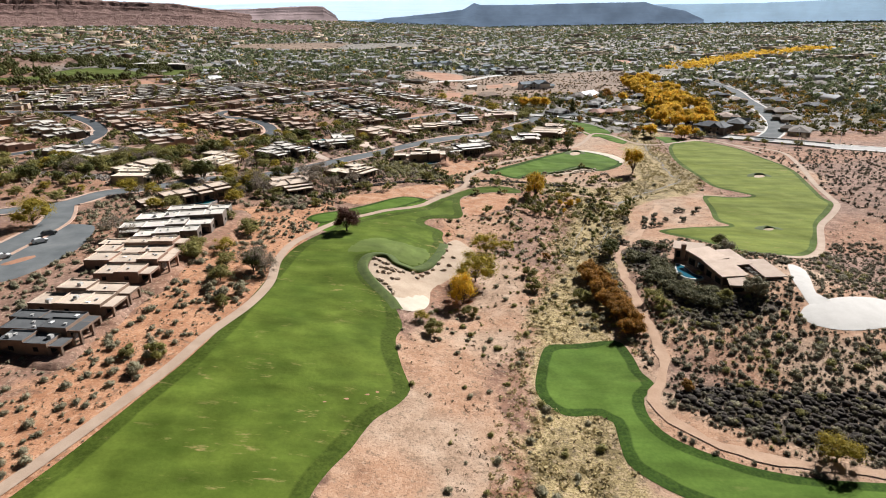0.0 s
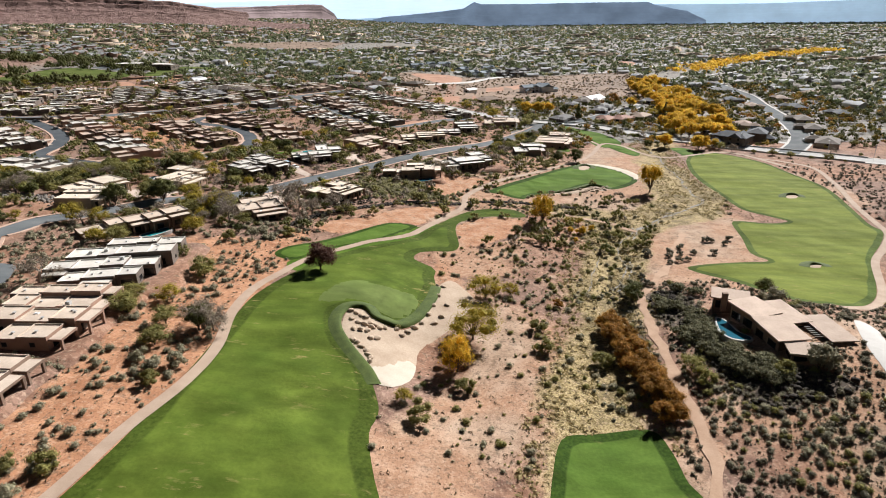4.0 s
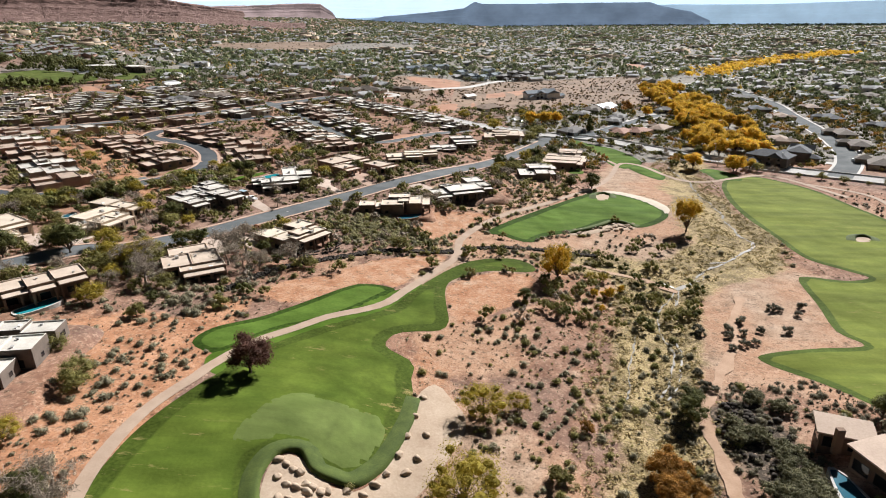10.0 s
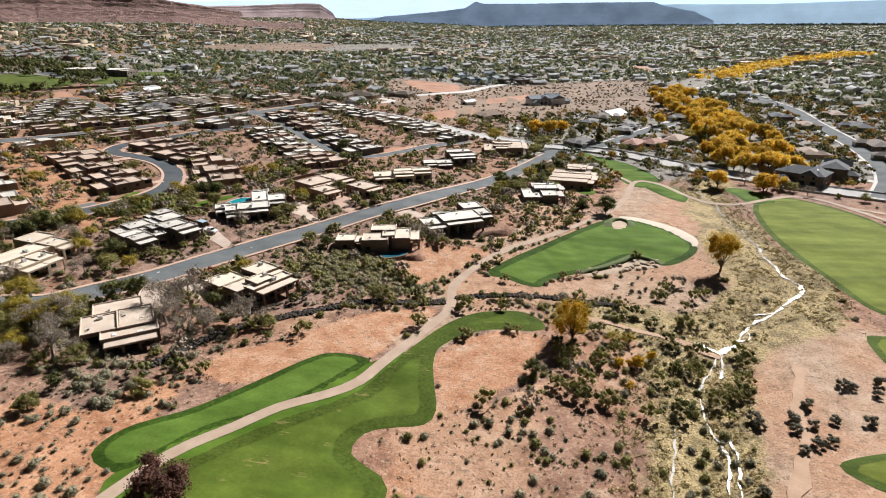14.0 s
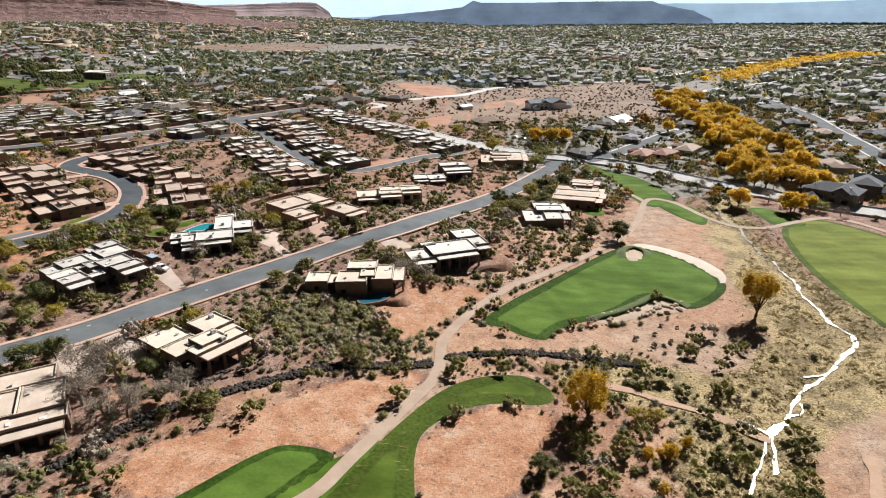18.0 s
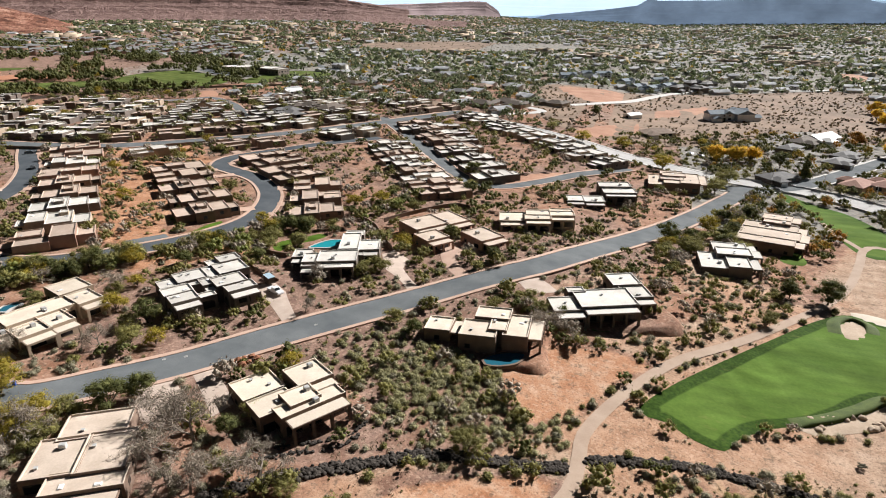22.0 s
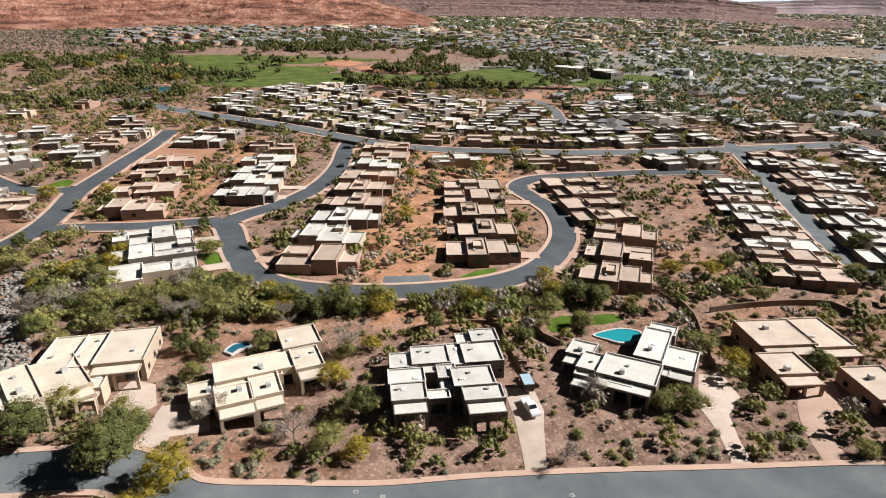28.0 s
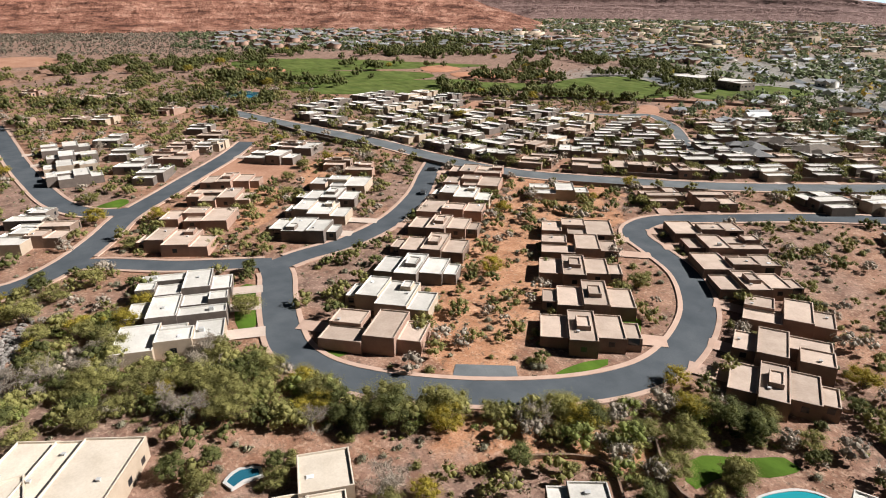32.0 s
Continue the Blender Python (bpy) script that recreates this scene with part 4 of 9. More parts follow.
def pane_and_frame(w, h, bars):
    """A window's frame with its bars, and its pane, both as shared meshes facing -y."""
    fb = bmesh.new()
    t = 0.09
    loops = []
    for i, y in ((0, 0.05), (0, -0.06), (t, -0.06), (t, 0.05)):
        a = w / 2 - i
        loops.append([fb.verts.new(p) for p in ((-a, y, i), (a, y, i), (a, y, h - i), (-a, y, h - i))])
    for r0, r1 in zip(loops[:-1], loops[1:]):
        for k in range(4):
            fb.faces.new((r0[k], r0[(k + 1) % 4], r1[(k + 1) % 4], r1[k]))
    me = bpy.data.meshes.new("window")
    fb.to_mesh(me)
    fb.free()
    me.materials.append(FRAME)
    pb = bmesh.new()
    box_into(pb, -w / 2 + t, w / 2 - t, -0.025, -0.015, t, h - t)
    pm = bpy.data.meshes.new("pane")
    pb.to_mesh(pm)
    pb.free()
    pm.materials.append(GLASS)
    return me, pm


def plain_window(w, h):
    """A window of the row houses: frame and glass in one."""
    bm = bmesh.new()
    loops = []
    for i, y in ((0, 0.05), (0, -0.06), (0.09, -0.06), (0.09, -0.02)):
        a = w / 2 - i
        loops.append([bm.verts.new(p) for p in ((-a, y, i), (a, y, i), (a, y, h - i), (-a, y, h - i))])
    for r0, r1 in zip(loops[:-1], loops[1:]):
        for k in range(4):
            bm.faces.new((r0[k], r0[(k + 1) % 4], r1[(k + 1) % 4], r1[k]))
    bm.faces.new(loops[-1]).material_index = 1
    me = bpy.data.meshes.new("window")
    bm.to_mesh(me)
    bm.free()
    me.materials.append(FRAME)
    me.materials.append(GLASS)
    return me


ROW_WINDOWS = [plain_window(1.4, 1.3), plain_window(2.6, 1.7)]
WINDOWS = {"small": (pane_and_frame(1.3, 1.2, 2), 1.0), "wide": (pane_and_frame(2.4, 1.5, 3), 0.8), "slider": (pane_and_frame(3.2, 2.3, 2), 0.08)}


def simple_mesh(name, material, *boxes):
    bm = bmesh.new()
    for b in boxes:
        box_into(bm, *b)
    me = bpy.data.meshes.new(name)
    bm.to_mesh(me)
    bm.free()
    me.materials.append(material)
    return me


GARAGE = simple_mesh("garage_door", TIMBER, *[(-2.4, 2.4, -0.08 + 0.02 * (k % 2), 0.02, k * 0.56, k * 0.56 + 0.53) for k in range(4)])
DOOR = simple_mesh("door", TIMBER, (-0.55, 0.55, -0.07, 0.02, 0, 2.15), (-0.4, 0.4, -0.09, -0.07, 0.3, 1.0), (-0.4, 0.4, -0.09, -0.07, 1.2, 1.9))
VENT = simple_mesh("roof_vent", STEEL, (-0.25, 0.25, -0.25, 0.25, 0, 0.35), (-0.34, 0.34, -0.34, 0.34, 0.35, 0.42))
COOLER = simple_mesh("air_conditioner", STEEL, (-0.55, 0.55, -0.5, 0.5, 0, 0.8), (-0.42, 0.42, -0.42, 0.42, 0.8, 0.86))
SKYLIGHT = simple_mesh("skylight", WHITEPAINT, (-0.6, 0.6, -0.4, 0.4, 0, 0.14), (-0.5, 0.5, -0.3, 0.3, 0.14, 0.22))
SIDES = ((0, -1, 0), (1, 0, 90), (0, 1, 180), (-1, 0, -90))


def covered(blocks, k, x, y):
    return any(i != k and abs(x - b[0]) < b[2] / 2 + 0.1 and abs(y - b[1]) < b[3] / 2 + 0.1 for i, b in enumerate(blocks))


def fill_house(house, blocks, wall_m, roof_m, rnd, patio=None, garage=None, in_row=False):
    """Blocks: centre, width, depth, height. Walls, roofs, windows and what stands on the roofs."""
    for k, (cx, cy, w, d, h) in enumerate(blocks):
        h = h + 0.017 * k
        at = pose(cx, cy, 0)
        wall = part("wall", shell_mesh(w, d, h), wall_m, house, "", at)
        part("roof", deck_mesh(w, d, h), roof_m, house, "", at)
        for sx, sy, turn in SIDES:
            run, off = (w, d) if sx == 0 else (d, w)
            if run < 2.2 or (in_row and rnd.random() < 0.55):
                continue
            n = 1 if in_row else max(1, int(run / 4.2))
            for i in range(n):
                s = (i + 0.5) / n * run - run / 2
                px, py = cx + (sx * off / 2 if sx else s), cy + (sy * off / 2 if sy else s)
                if covered(blocks, k, px + sx * 0.4, py + sy * 0.4):
                    continue
                kind = "slider" if (turn == patio and run / n > 3.5) else rnd.choice(("small", "wide", "small", None))
                if garage is not None and (k, turn) == garage and i == 0 and run > 5.2:
                    part("garage_door", GARAGE, None, house, "", pose(px, py, 0, 0, 0, turn))
                    continue
                if kind is None or run / n < 1.6:
                    continue
                if kind != "small" and run / n < 3.4:
                    kind = "small"
                if in_row:
                    part("window", ROW_WINDOWS[kind == "wide"], None, house, "", pose(px, py, 0.8, 0, 0, turn))
                    continue
                (fm, pm), sill = WINDOWS[kind]
                win = part("window", fm, None, house, "", pose(px, py, sill, 0, 0, turn))
                part("pane", pm, None, win)
        if w > 4 and d > 4:
            z = h - 0.3
            for _ in range(k % 2 if in_row else rnd.choice((1, 1, 2))):
                x, y = cx + rnd.uniform(-0.3, 0.3) * w, cy + rnd.uniform(-0.3, 0.3) * d
                me = rnd.choice((VENT, VENT, SKYLIGHT, COOLER))
                part(me.name.split(".")[0], me, None, house, "", pose(x, y, z, 0, 0, rnd.choice((0, 90))))


def porch(house, block, turn, wall_m, roof_m, out=3.2, span=0.9):
    """An open veranda on one side of a block: a flat roof with a thick edge on square posts."""
    cx, cy, w, d, h = block
    run, off = (w, d) if turn in (0, 180) else (d, w)
    run, top = run * span, h - 0.75
    at = pose(cx, cy, 0, 0, 0, turn)
    bm = bmesh.new()
    box_into(bm, -run / 2, run / 2, -off / 2 - out, -off / 2 - 0.01, top - 0.45, top)
    part("veranda_roof", bm, wall_m, house, "", at)
    bm = bmesh.new()
    box_into(bm, -run / 2 + 0.2, run / 2 - 0.2, -off / 2 - out + 0.2, -off / 2 - 0.1, top + 0.002, top + 0.03)
    part("roof", bm, roof_m, house, "", at)
    n = max(2, int(run / 3.4) + 1)
    for i in range(n):
        x = -run / 2 + 0.32 + (run - 0.64) * i / (n - 1)
        bm = bmesh.new()
        box_into(bm, x - 0.3, x + 0.3, -off / 2 - out + 0.03, -off / 2 - out + 0.6, -2.2, top - 0.45)
        part("post", bm, wall_m, house, "", at)


WALLS = {"sand": (TAN, ROOFCREAM), "cream": (BEIGE, ROOFCREAM), "white": (GREY, ROOFWHITE), "tan": (TAN, ROOFPINK), "beige": (BEIGE, ROOFCREAM), "rose": (ROSE, ROOFPINK), "grey": (GREY, ROOFWHITE), "dark": (TAN, ROOFDARK)}
LOOKS = {
    "sand": "brown stucco desert house with stepped flat cream roofs",
    "tan": "brown stucco desert house with stepped flat cream-pink roofs",
    "cream": "wide beige desert house with broad flat cream roofs",
    "white": "grey-brown house with flat white roofs round a pool",
    "beige": "beige stucco desert house with flat cream roofs",
    "rose": "rose-brown stucco house with flat pale roofs",
    "grey": "grey-brown modern house with stepped white flat roofs",
    "dark": "brown stucco house with dark grey flat roofs",
}
YARDS = []
PADS = []


def earth_pad(x, y, turn, blocks, z):
    """The levelled ground that a house on the slope stands on, with a short bank round it."""
    x0, x1 = min(b[0] - b[2] / 2 for b in blocks) - 2.2, max(b[0] + b[2] / 2 for b in blocks) + 2.2
    y0, y1 = min(b[1] - b[3] / 2 for b in blocks) - 2.2, max(b[1] + b[3] / 2 for b in blocks) + 2.2
    c, q = math.cos(radians(turn)), math.sin(radians(turn))
    ring = smooth_line([(x0, y0), ((x0 + x1) / 2, y0), (x1, y0), (x1, (y0 + y1) / 2), (x1, y1), ((x0 + x1) / 2, y1), (x0, y1), (x0, (y0 + y1) / 2)], 2.0, True)
    mid = ring.mean(0)
    V, n = [], len(ring)
    for grow, lift in ((1.0, 0.0), (1.06, -0.2), (1.16, None)):
        P = mid + (ring - mid) * grow
        W = np.column_stack([x + P[:, 0] * c - P[:, 1] * q, y + P[:, 0] * q + P[:, 1] * c])
        g = ground(W[:, 0], W[:, 1])
        h = np.full(n, z + lift) if lift is not None else np.minimum(g - 0.15, z - 0.3)
        V += [(a, b, k) for (a, b), k in zip(W, h)]
    V.append((x + mid[0] * c - mid[1] * q, y + mid[0] * q + mid[1] * c, z))
    F = [(k * n + i, k * n + (i + 1) % n, (k + 1) * n + (i + 1) % n, (k + 1) * n + i)[::-1] for k in (0, 1) for i in range(n)]
    F += [(i, (i + 1) % n, 3 * n) for i in range(n)]
    tagged(new("house_pad", mesh_of("house_pad", V, F, SOIL, True)), "levelled brown earth round the house", "ground", "", "structure")
    PADS.append((x, y, 0.5 * math.hypot(x1 - x0, y1 - y0), z))




def stepped(blocks, rnd):
    """Blocks grown to meet their neighbours, the long ones split into roofs of different height."""
    res = []
    for cx, cy, w, d, h in blocks:
        w, d = w + 0.8, d + 0.8
        if max(w, d) > 10.5 and len(blocks) < 4:
            n = 3 if max(w, d) > 17 else 2
            cuts = [0.0] + sorted(k / n + rnd.uniform(-0.07, 0.07) for k in range(1, n)) + [1.0]
            for a, b in zip(cuts[:-1], cuts[1:]):
                dh, inset = rnd.choice((-0.5, 0.0, 0.4, 0.7)), rnd.uniform(0, 1.6)
                if w > d:
                    res.append((cx + (a + b - 1) / 2 * w, cy + rnd.choice((-0.5, 0.5)) * inset, (b - a) * w, d - inset, h + dh))
                else:
                    res.append((cx + rnd.choice((-0.5, 0.5)) * inset, cy + (a + b - 1) / 2 * d, w - inset, (b - a) * d, h + dh))
        else:
            res.append((cx, cy, w, d, h))
    return res


def villa(x, y, turn, blocks, look_of, label=""):
    wall_m, roof_m = WALLS[look_of]
    blocks = stepped(blocks, random.Random(int(abs(x * 7 + y * 3))))
    z = np.mean([gz(x + dx, y + dy) for dx in (-6, 0, 6) for dy in (-6, 0, 6)]) - 0.35
    h = thing("house", x, y, z, turn, label or LOOKS[look_of], "house", "villas along the street")
    rnd = random.Random(int(abs(x * 13 + y)))
    if y < 215 or (x > -70 and y < 380):
        earth_pad(x, y, turn, blocks, z + 0.1)
    # the side that looks down to the wash gets the glazed verandas
    best = max(SIDES, key=lambda q: math.cos(radians(q[2] - 90 + turn)) * 0.75 + math.sin(radians(q[2] - 90 + turn)) * -0.66)
    fill_house(h, blocks, wall_m, roof_m, rnd, best[2], (len(blocks) - 1, 180))
    made = 0
    for k in sorted(range(len(blocks)), key=lambda i: -blocks[i][2] * blocks[i][3]):
        cx, cy, w, d, hh = blocks[k]
        off = d if best[0] == 0 else w
        if made < 4 and not covered(blocks, k, cx + best[0] * (off / 2 + 1.6), cy + best[1] * (off / 2 + 1.6)):
            porch(h, blocks[k], best[2], wall_m, roof_m)
            made += 1
    c, s = math.cos(radians(turn)), math.sin(radians(turn))
    for bx, by, w, d, _ in blocks:
        YARDS.append((x + bx * c - by * s, y + bx * s + by * c, 0.5 * math.hypot(w, d)))
    return h


def banded(rows, seed):
    """Long roof bands cut into pieces of different height and reach."""
    rnd, res = random.Random(seed), []
    for cx, cy, w, d, h in rows:
        n = max(2, int(w / 6.5))
        cuts = [0.0] + [(k + rnd.uniform(-0.2, 0.2)) / n for k in range(1, n)] + [1.0]
        for a, b in zip(cuts[:-1], cuts[1:]):
            inset = rnd.uniform(0, 0.16) * d
            res.append((cx + (a + b - 1) / 2 * w, cy + rnd.choice((-0.5, 0.5)) * inset, (b - a) * w - 0.75, d - inset - 0.7, h + rnd.choice((-0.4, -0.2, 0, 0.2, 0.4))))
    return res


villa(-62.7, 296.9, -34.2, [(-7.3, -3.8, 7.4, 8.3, 3.8), (1.4, -4.1, 5.9, 7.6, 4.3), (5.9, 1.5, 3.6, 13, 4.6), (-3.3, 5.8, 7.5, 7, 4.8), (3.4, 0.7, 4.9, 5.8, 5)], "sand")
villa(-31.6, 336.7, 3.5, [(-11.3, -1.1, 5.7, 6.2, 3.8), (-1, -3, 8.1, 7.4, 4.6), (1.3, 4.5, 8, 5.4, 5.2), (7.7, 0.4, 5.3, 10.3, 4.4), (3.4, -0.7, 3.6, 5.5, 4.9)], "sand")
villa(-6, 366.6, 21.3, [(-11.4, -5.7, 7.6, 7.7, 4.2), (-0.4, -4.3, 14.8, 9.9, 4.8), (8.9, 8, 7.5, 7.6, 4.4), (9.8, 0.6, 6.8, 8, 4), (-6.9, 1.4, 4.2, 2.7, 4.8)], "grey")
villa(-110.2, 334.7, -36.4, [(-3.6, -8.8, 5.3, 5.1, 4), (-4.5, -3, 6.7, 7.4, 4.4), (-4.7, 2.7, 8.2, 3.9, 4), (-4.3, 8.1, 7.8, 7.6, 4.4), (-11, 9.8, 4.9, 5.5, 4.6), (-10.9, 5.4, 4.2, 3.2, 4), (3, -8.5, 4.7, 6.8, 4.2), (8.5, -8.4, 5.4, 6.3, 4.25), (9.2, -2.8, 2.5, 4, 3.5), (5, 4.7, 6.2, 7.7, 4.4), (10.7, 5.8, 4.2, 7.2, 4.2), (2.1, -0.2, 4.5, 3.3, 4.05), (0.5, -4.7, 2.5, 5.9, 3.8)], "grey")
villa(-134.1, 305.2, -20.3, [(-2.4, -0.8, 7.2, 15.2, 4), (-10.2, 9.9, 8.4, 7.7, 4.4), (-1.1, 9.7, 7.9, 5.3, 4.05), (1.5, -11.1, 4.5, 4.6, 3.3), (6.3, -5.6, 5.9, 6.4, 3.6), (5.1, 0.3, 7.6, 5.1, 3.65), (0.9, -2.5, 3, 12.6, 3.4)], "beige")
villa(-158.5, 278.8, -32.3, [(-5.5, -5.1, 13.8, 6.4, 3.7), (-5.1, 0.6, 13.2, 4.3, 4.1), (-4.9, 7.8, 13.8, 9.2, 4.5), (5.4, -7.2, 7.4, 3.9, 3.2), (6.7, 3.4, 5, 5.9, 3.4), (3.4, 0.6, 2.5, 11.3, 3.5)], "cream")
villa(-86.5, 367.2, 19.2, [(-10.7, 0.2, 5.2, 6, 3.8), (-7.1, -5, 4.5, 6.6, 4.2), (-6.9, -8.9, 4.6, 2.8, 3.6), (0.8, -5.1, 11.3, 8.5, 4.6), (3.3, 8.4, 5.5, 14, 4.4), (4, 17, 5.5, 4.3, 4), (9.7, 4.1, 6, 8.3, 4.45), (0.1, -9.1, 3.8, 3.2, 3.9), (6.8, -1.6, 2.5, 3.4, 3.8)], "white")
villa(-60.6, 399.3, -40, [(-8.4, -4, 11.5, 12.6, 4.6), (-8.3, 6.4, 13.3, 8.6, 4.3), (4.3, -8.7, 8, 8.1, 4.2), (12.4, 6.3, 11.4, 8.5, 4)], "rose")
villa(-33, 424.4, 12, [(-8.7, -1.5, 9.7, 9.7, 4.2), (-0, -1.8, 9, 10.6, 4.8), (8.8, 3.3, 9.1, 10.3, 4.2)], "beige")
villa(-13, 479, 11.7, [(-7.9, -7.1, 15.7, 8.9, 4), (7.9, 7.1, 14.6, 15.5, 4.6)], "grey")
villa(19.4, 529.3, -0.5, [(0.1, -3.3, 23.1, 19.8, 4.2), (-0.1, 3.3, 11.4, 19.4, 4.8)], "rose")
villa(32.8, 421.3, 2, [(-1.7, -5.1, 14.7, 14.5, 4), (1.7, 5.1, 11.3, 15, 4.6)], "grey")
villa(53.9, 461.5, -15.5, [(-0.2, -6.7, 20, 25.7, 4.2), (0.2, 6.7, 10.4, 19.2, 4.8)], "tan")
villa(-87.6, 270.4, 30, [(0.4, 7.4, 11, 7.4, 3.4), (-3.6, -1, 8, 10, 3.45), (4.2, -1.2, 7.6, 10.4, 3.6), (2.6, -8, 12, 4.6, 3.2)], "tan")
villa(-104.5, 124.6, -4, banded([(1, -5.4, 12, 5.6, 3.5), (-0.5, 0, 17, 5.6, 3.8), (-2.5, 5, 18, 4.6, 3.4)], 5), "dark")
villa(-105, 141, -3, banded([(-0.5, -3, 20, 7.5, 3.6), (1, 3.6, 17, 6, 4.0)], 6), "tan")
villa(-106, 167, 0, banded([(3, -9.4, 13, 7.6, 3.5), (0.5, -2, 22, 7.4, 3.9), (-1, 5.6, 22, 7, 3.5), (-2.5, 11.4, 24, 5.4, 4.1)], 7), "rose", "rose-brown desert house with many stepped cream and tan roofs")
villa(-106.5, 203.8, 10, banded([(-1.5, -12.3, 20.5, 6.6, 3.6), (-3.5, -4.6, 30, 7.4, 3.9), (-0.8, 4, 30, 8, 4.2), (3.5, 12.4, 22, 6, 3.8)], 8), "grey", "grey-brown desert house with long stepped white roofs")
villa(-119.6, 240.4, 44.4, [(-8.1, 0.8, 22.9, 8.2, 4.2), (8.1, -0.8, 13.2, 8.6, 4.6)], "tan")
villa(-155.5, 268.4, -1.5, [(-0, 0, 15.6, 20.1, 4.2)], "beige")


def slab_house(parts, label):
    """A low house of rotated wings under overhanging, nearly flat roofs."""
    cx, cy = np.mean([p[0] for p in parts]), np.mean([p[1] for p in parts])
    base = float(np.mean([gz(p[0], p[1]) for p in parts])) - 0.9
    e = thing("house", cx, cy, base, 0, label, "house", "villas along the street")
    for k, (x, y, w, d, h, turn, tilt) in enumerate(parts):
        at = pose(x - cx, y - cy, 0, 0, 0, turn)
        part("wall", shell_mesh(w, d, h, 5.0), TAN, e, "", at)
        bm = bmesh.new()
        vs = box_into(bm, -w / 2 - 0.8, w / 2 + 0.8, -d / 2 - 0.8, d / 2 + 0.8, h, h + 0.34)
        for v in vs:
            v.co.z += tilt * (v.co.y / d + 0.5)
        part("roof", bm, ROOFTAN, e, "", at)
        for sx, sy, ang in SIDES:
            run, off = (w, d) if sx == 0 else (d, w)
            for i in range(max(1, int(run / 4.0))):
                q = (i + 0.5) / max(1, int(run / 4.0)) * run - run / 2
                (fm, pm), sill = WINDOWS["slider" if ang in (0, -90) else "wide"]
                m = at @ pose(sx * off / 2 if sx else q, sy * off / 2 if sy else q, sill, 0, 0, ang)
                p = m.translation
                if any(j != k and (lambda v: abs(v.x) < o[2] / 2 and abs(v.y) < o[3] / 2)(pose(o[0] - cx, o[1] - cy, 0, 0, 0, o[5]).inverted() @ p) for j, o in enumerate(parts)):
                    continue
                part("pane", pm, None, part("window", fm, None, e, "", m))
        YARDS.append((x, y, 0.5 * math.hypot(w, d) + 0.6))
    return e


knoll_house = slab_house([(70.4, 198.4, 8.5, 5.0, 3.2, -20, 0.3), (73.0, 189.0, 7.4, 8.4, 3.9, 20, 0.4), (80.4, 187.4, 4.6, 11.0, 3.5, 12, 0.3), (74.6, 177.6, 7.0, 10.5, 3.7, 8, 0.4), (77.0, 168.6, 8.0, 4.6, 3.1, -10, 0.2), (87.0, 179.0, 5.2, 12.0, 3.2, 5, 0.2)], "tan stucco knoll house with overhanging flat pinkish roofs")
bm = bmesh.new()
box_into(bm, -0.7, 0.7, -0.5, 0.5, 0, 5.4)
part("chimney", bm, TAN, knoll_house, "", pose(-9.5, 12.0, 0))
for k in range(8):
    bm = bmesh.new()
    box_into(bm, 4.6, 7.4, -8.6 + k * 1.05, -8.4 + k * 1.05, 3.0, 3.25)
    part("pergola_beam", bm, TIMBER, knoll_house)


# ---- row houses ----
def unit_blocks(kind, w, d):
    """Stepped roofs of one row house. w: across the row, d: along it."""
    plans = (
        ((0, 0.28, 0.16, 0.92, 2.8), (0.28, 0.56, 0, 1, 3.7), (0.56, 0.84, 0.2, 0.98, 3.0), (0.84, 1, 0.3, 0.8, 2.5), (0.36, 0.5, 0.34, 0.7, 4.5)),
        ((0, 0.22, 0.22, 0.9, 2.6), (0.22, 0.52, 0, 0.92, 3.7), (0.52, 0.80, 0.5, 1, 2.9), (0.52, 1, 0.02, 0.36, 3.3), (0.80, 1, 0.5, 0.86, 3.9)),
        ((0, 0.38, 0, 1, 3.0), (0.38, 0.72, 0.12, 0.6, 3.9), (0.38, 0.64, 0.6, 0.94, 2.6), (0.72, 1, 0.2, 0.88, 3.1)),
        ((0, 0.24, 0.3, 1, 2.7), (0.24, 0.6, 0.05, 1, 3.4), (0.3, 0.42, 0.14, 0.4, 4.3), (0.6, 0.86, 0, 0.8, 3.9), (0.86, 1, 0.2, 0.7, 2.6)),
        ((0, 0.44, 0.06, 0.5, 2.8), (0, 0.34, 0.5, 0.96, 3.6), (0.44, 0.76, 0.12, 1, 4.0), (0.76, 1, 0.24, 0.86, 2.8)),
    )
    return [((a + b - 1) / 2 * w, (c + e - 1) / 2 * d, (b - a) * w, (e - c) * d, h) for a, b, c, e, h in plans[kind]]


UNITS = {}
DRIVES = [0]


def drive_from(p, way, reach, width, material):
    """A paved drive from a house front straight on to the street, if one lies within reach."""
    P = np.array([[p.x + way.x * s, p.y + way.y * s] for s in np.arange(0, reach, 0.5)])
    for line, w, _, _ in ROADS:
        hit = np.where(dist_to(line, P[:, 0], P[:, 1]) < w / 2)[0]
        if len(hit) and hit[0] > 3 and DRIVES[0] < 170:
            L = P[0] + (P[hit[0]] - P[0]) * np.linspace(-0.1, 1.0, 5)[:, None]
            V, F = strip(L, [-width / 2, 0, width / 2], [0.345, 0.36, 0.345])
            tagged(new("driveway", mesh_of("driveway", V, F, material)), "short concrete drive to a row house", "driveway", "", "structure")
            BARE.append((L, False, width / 2))
            DRIVES[0] += 1
            return


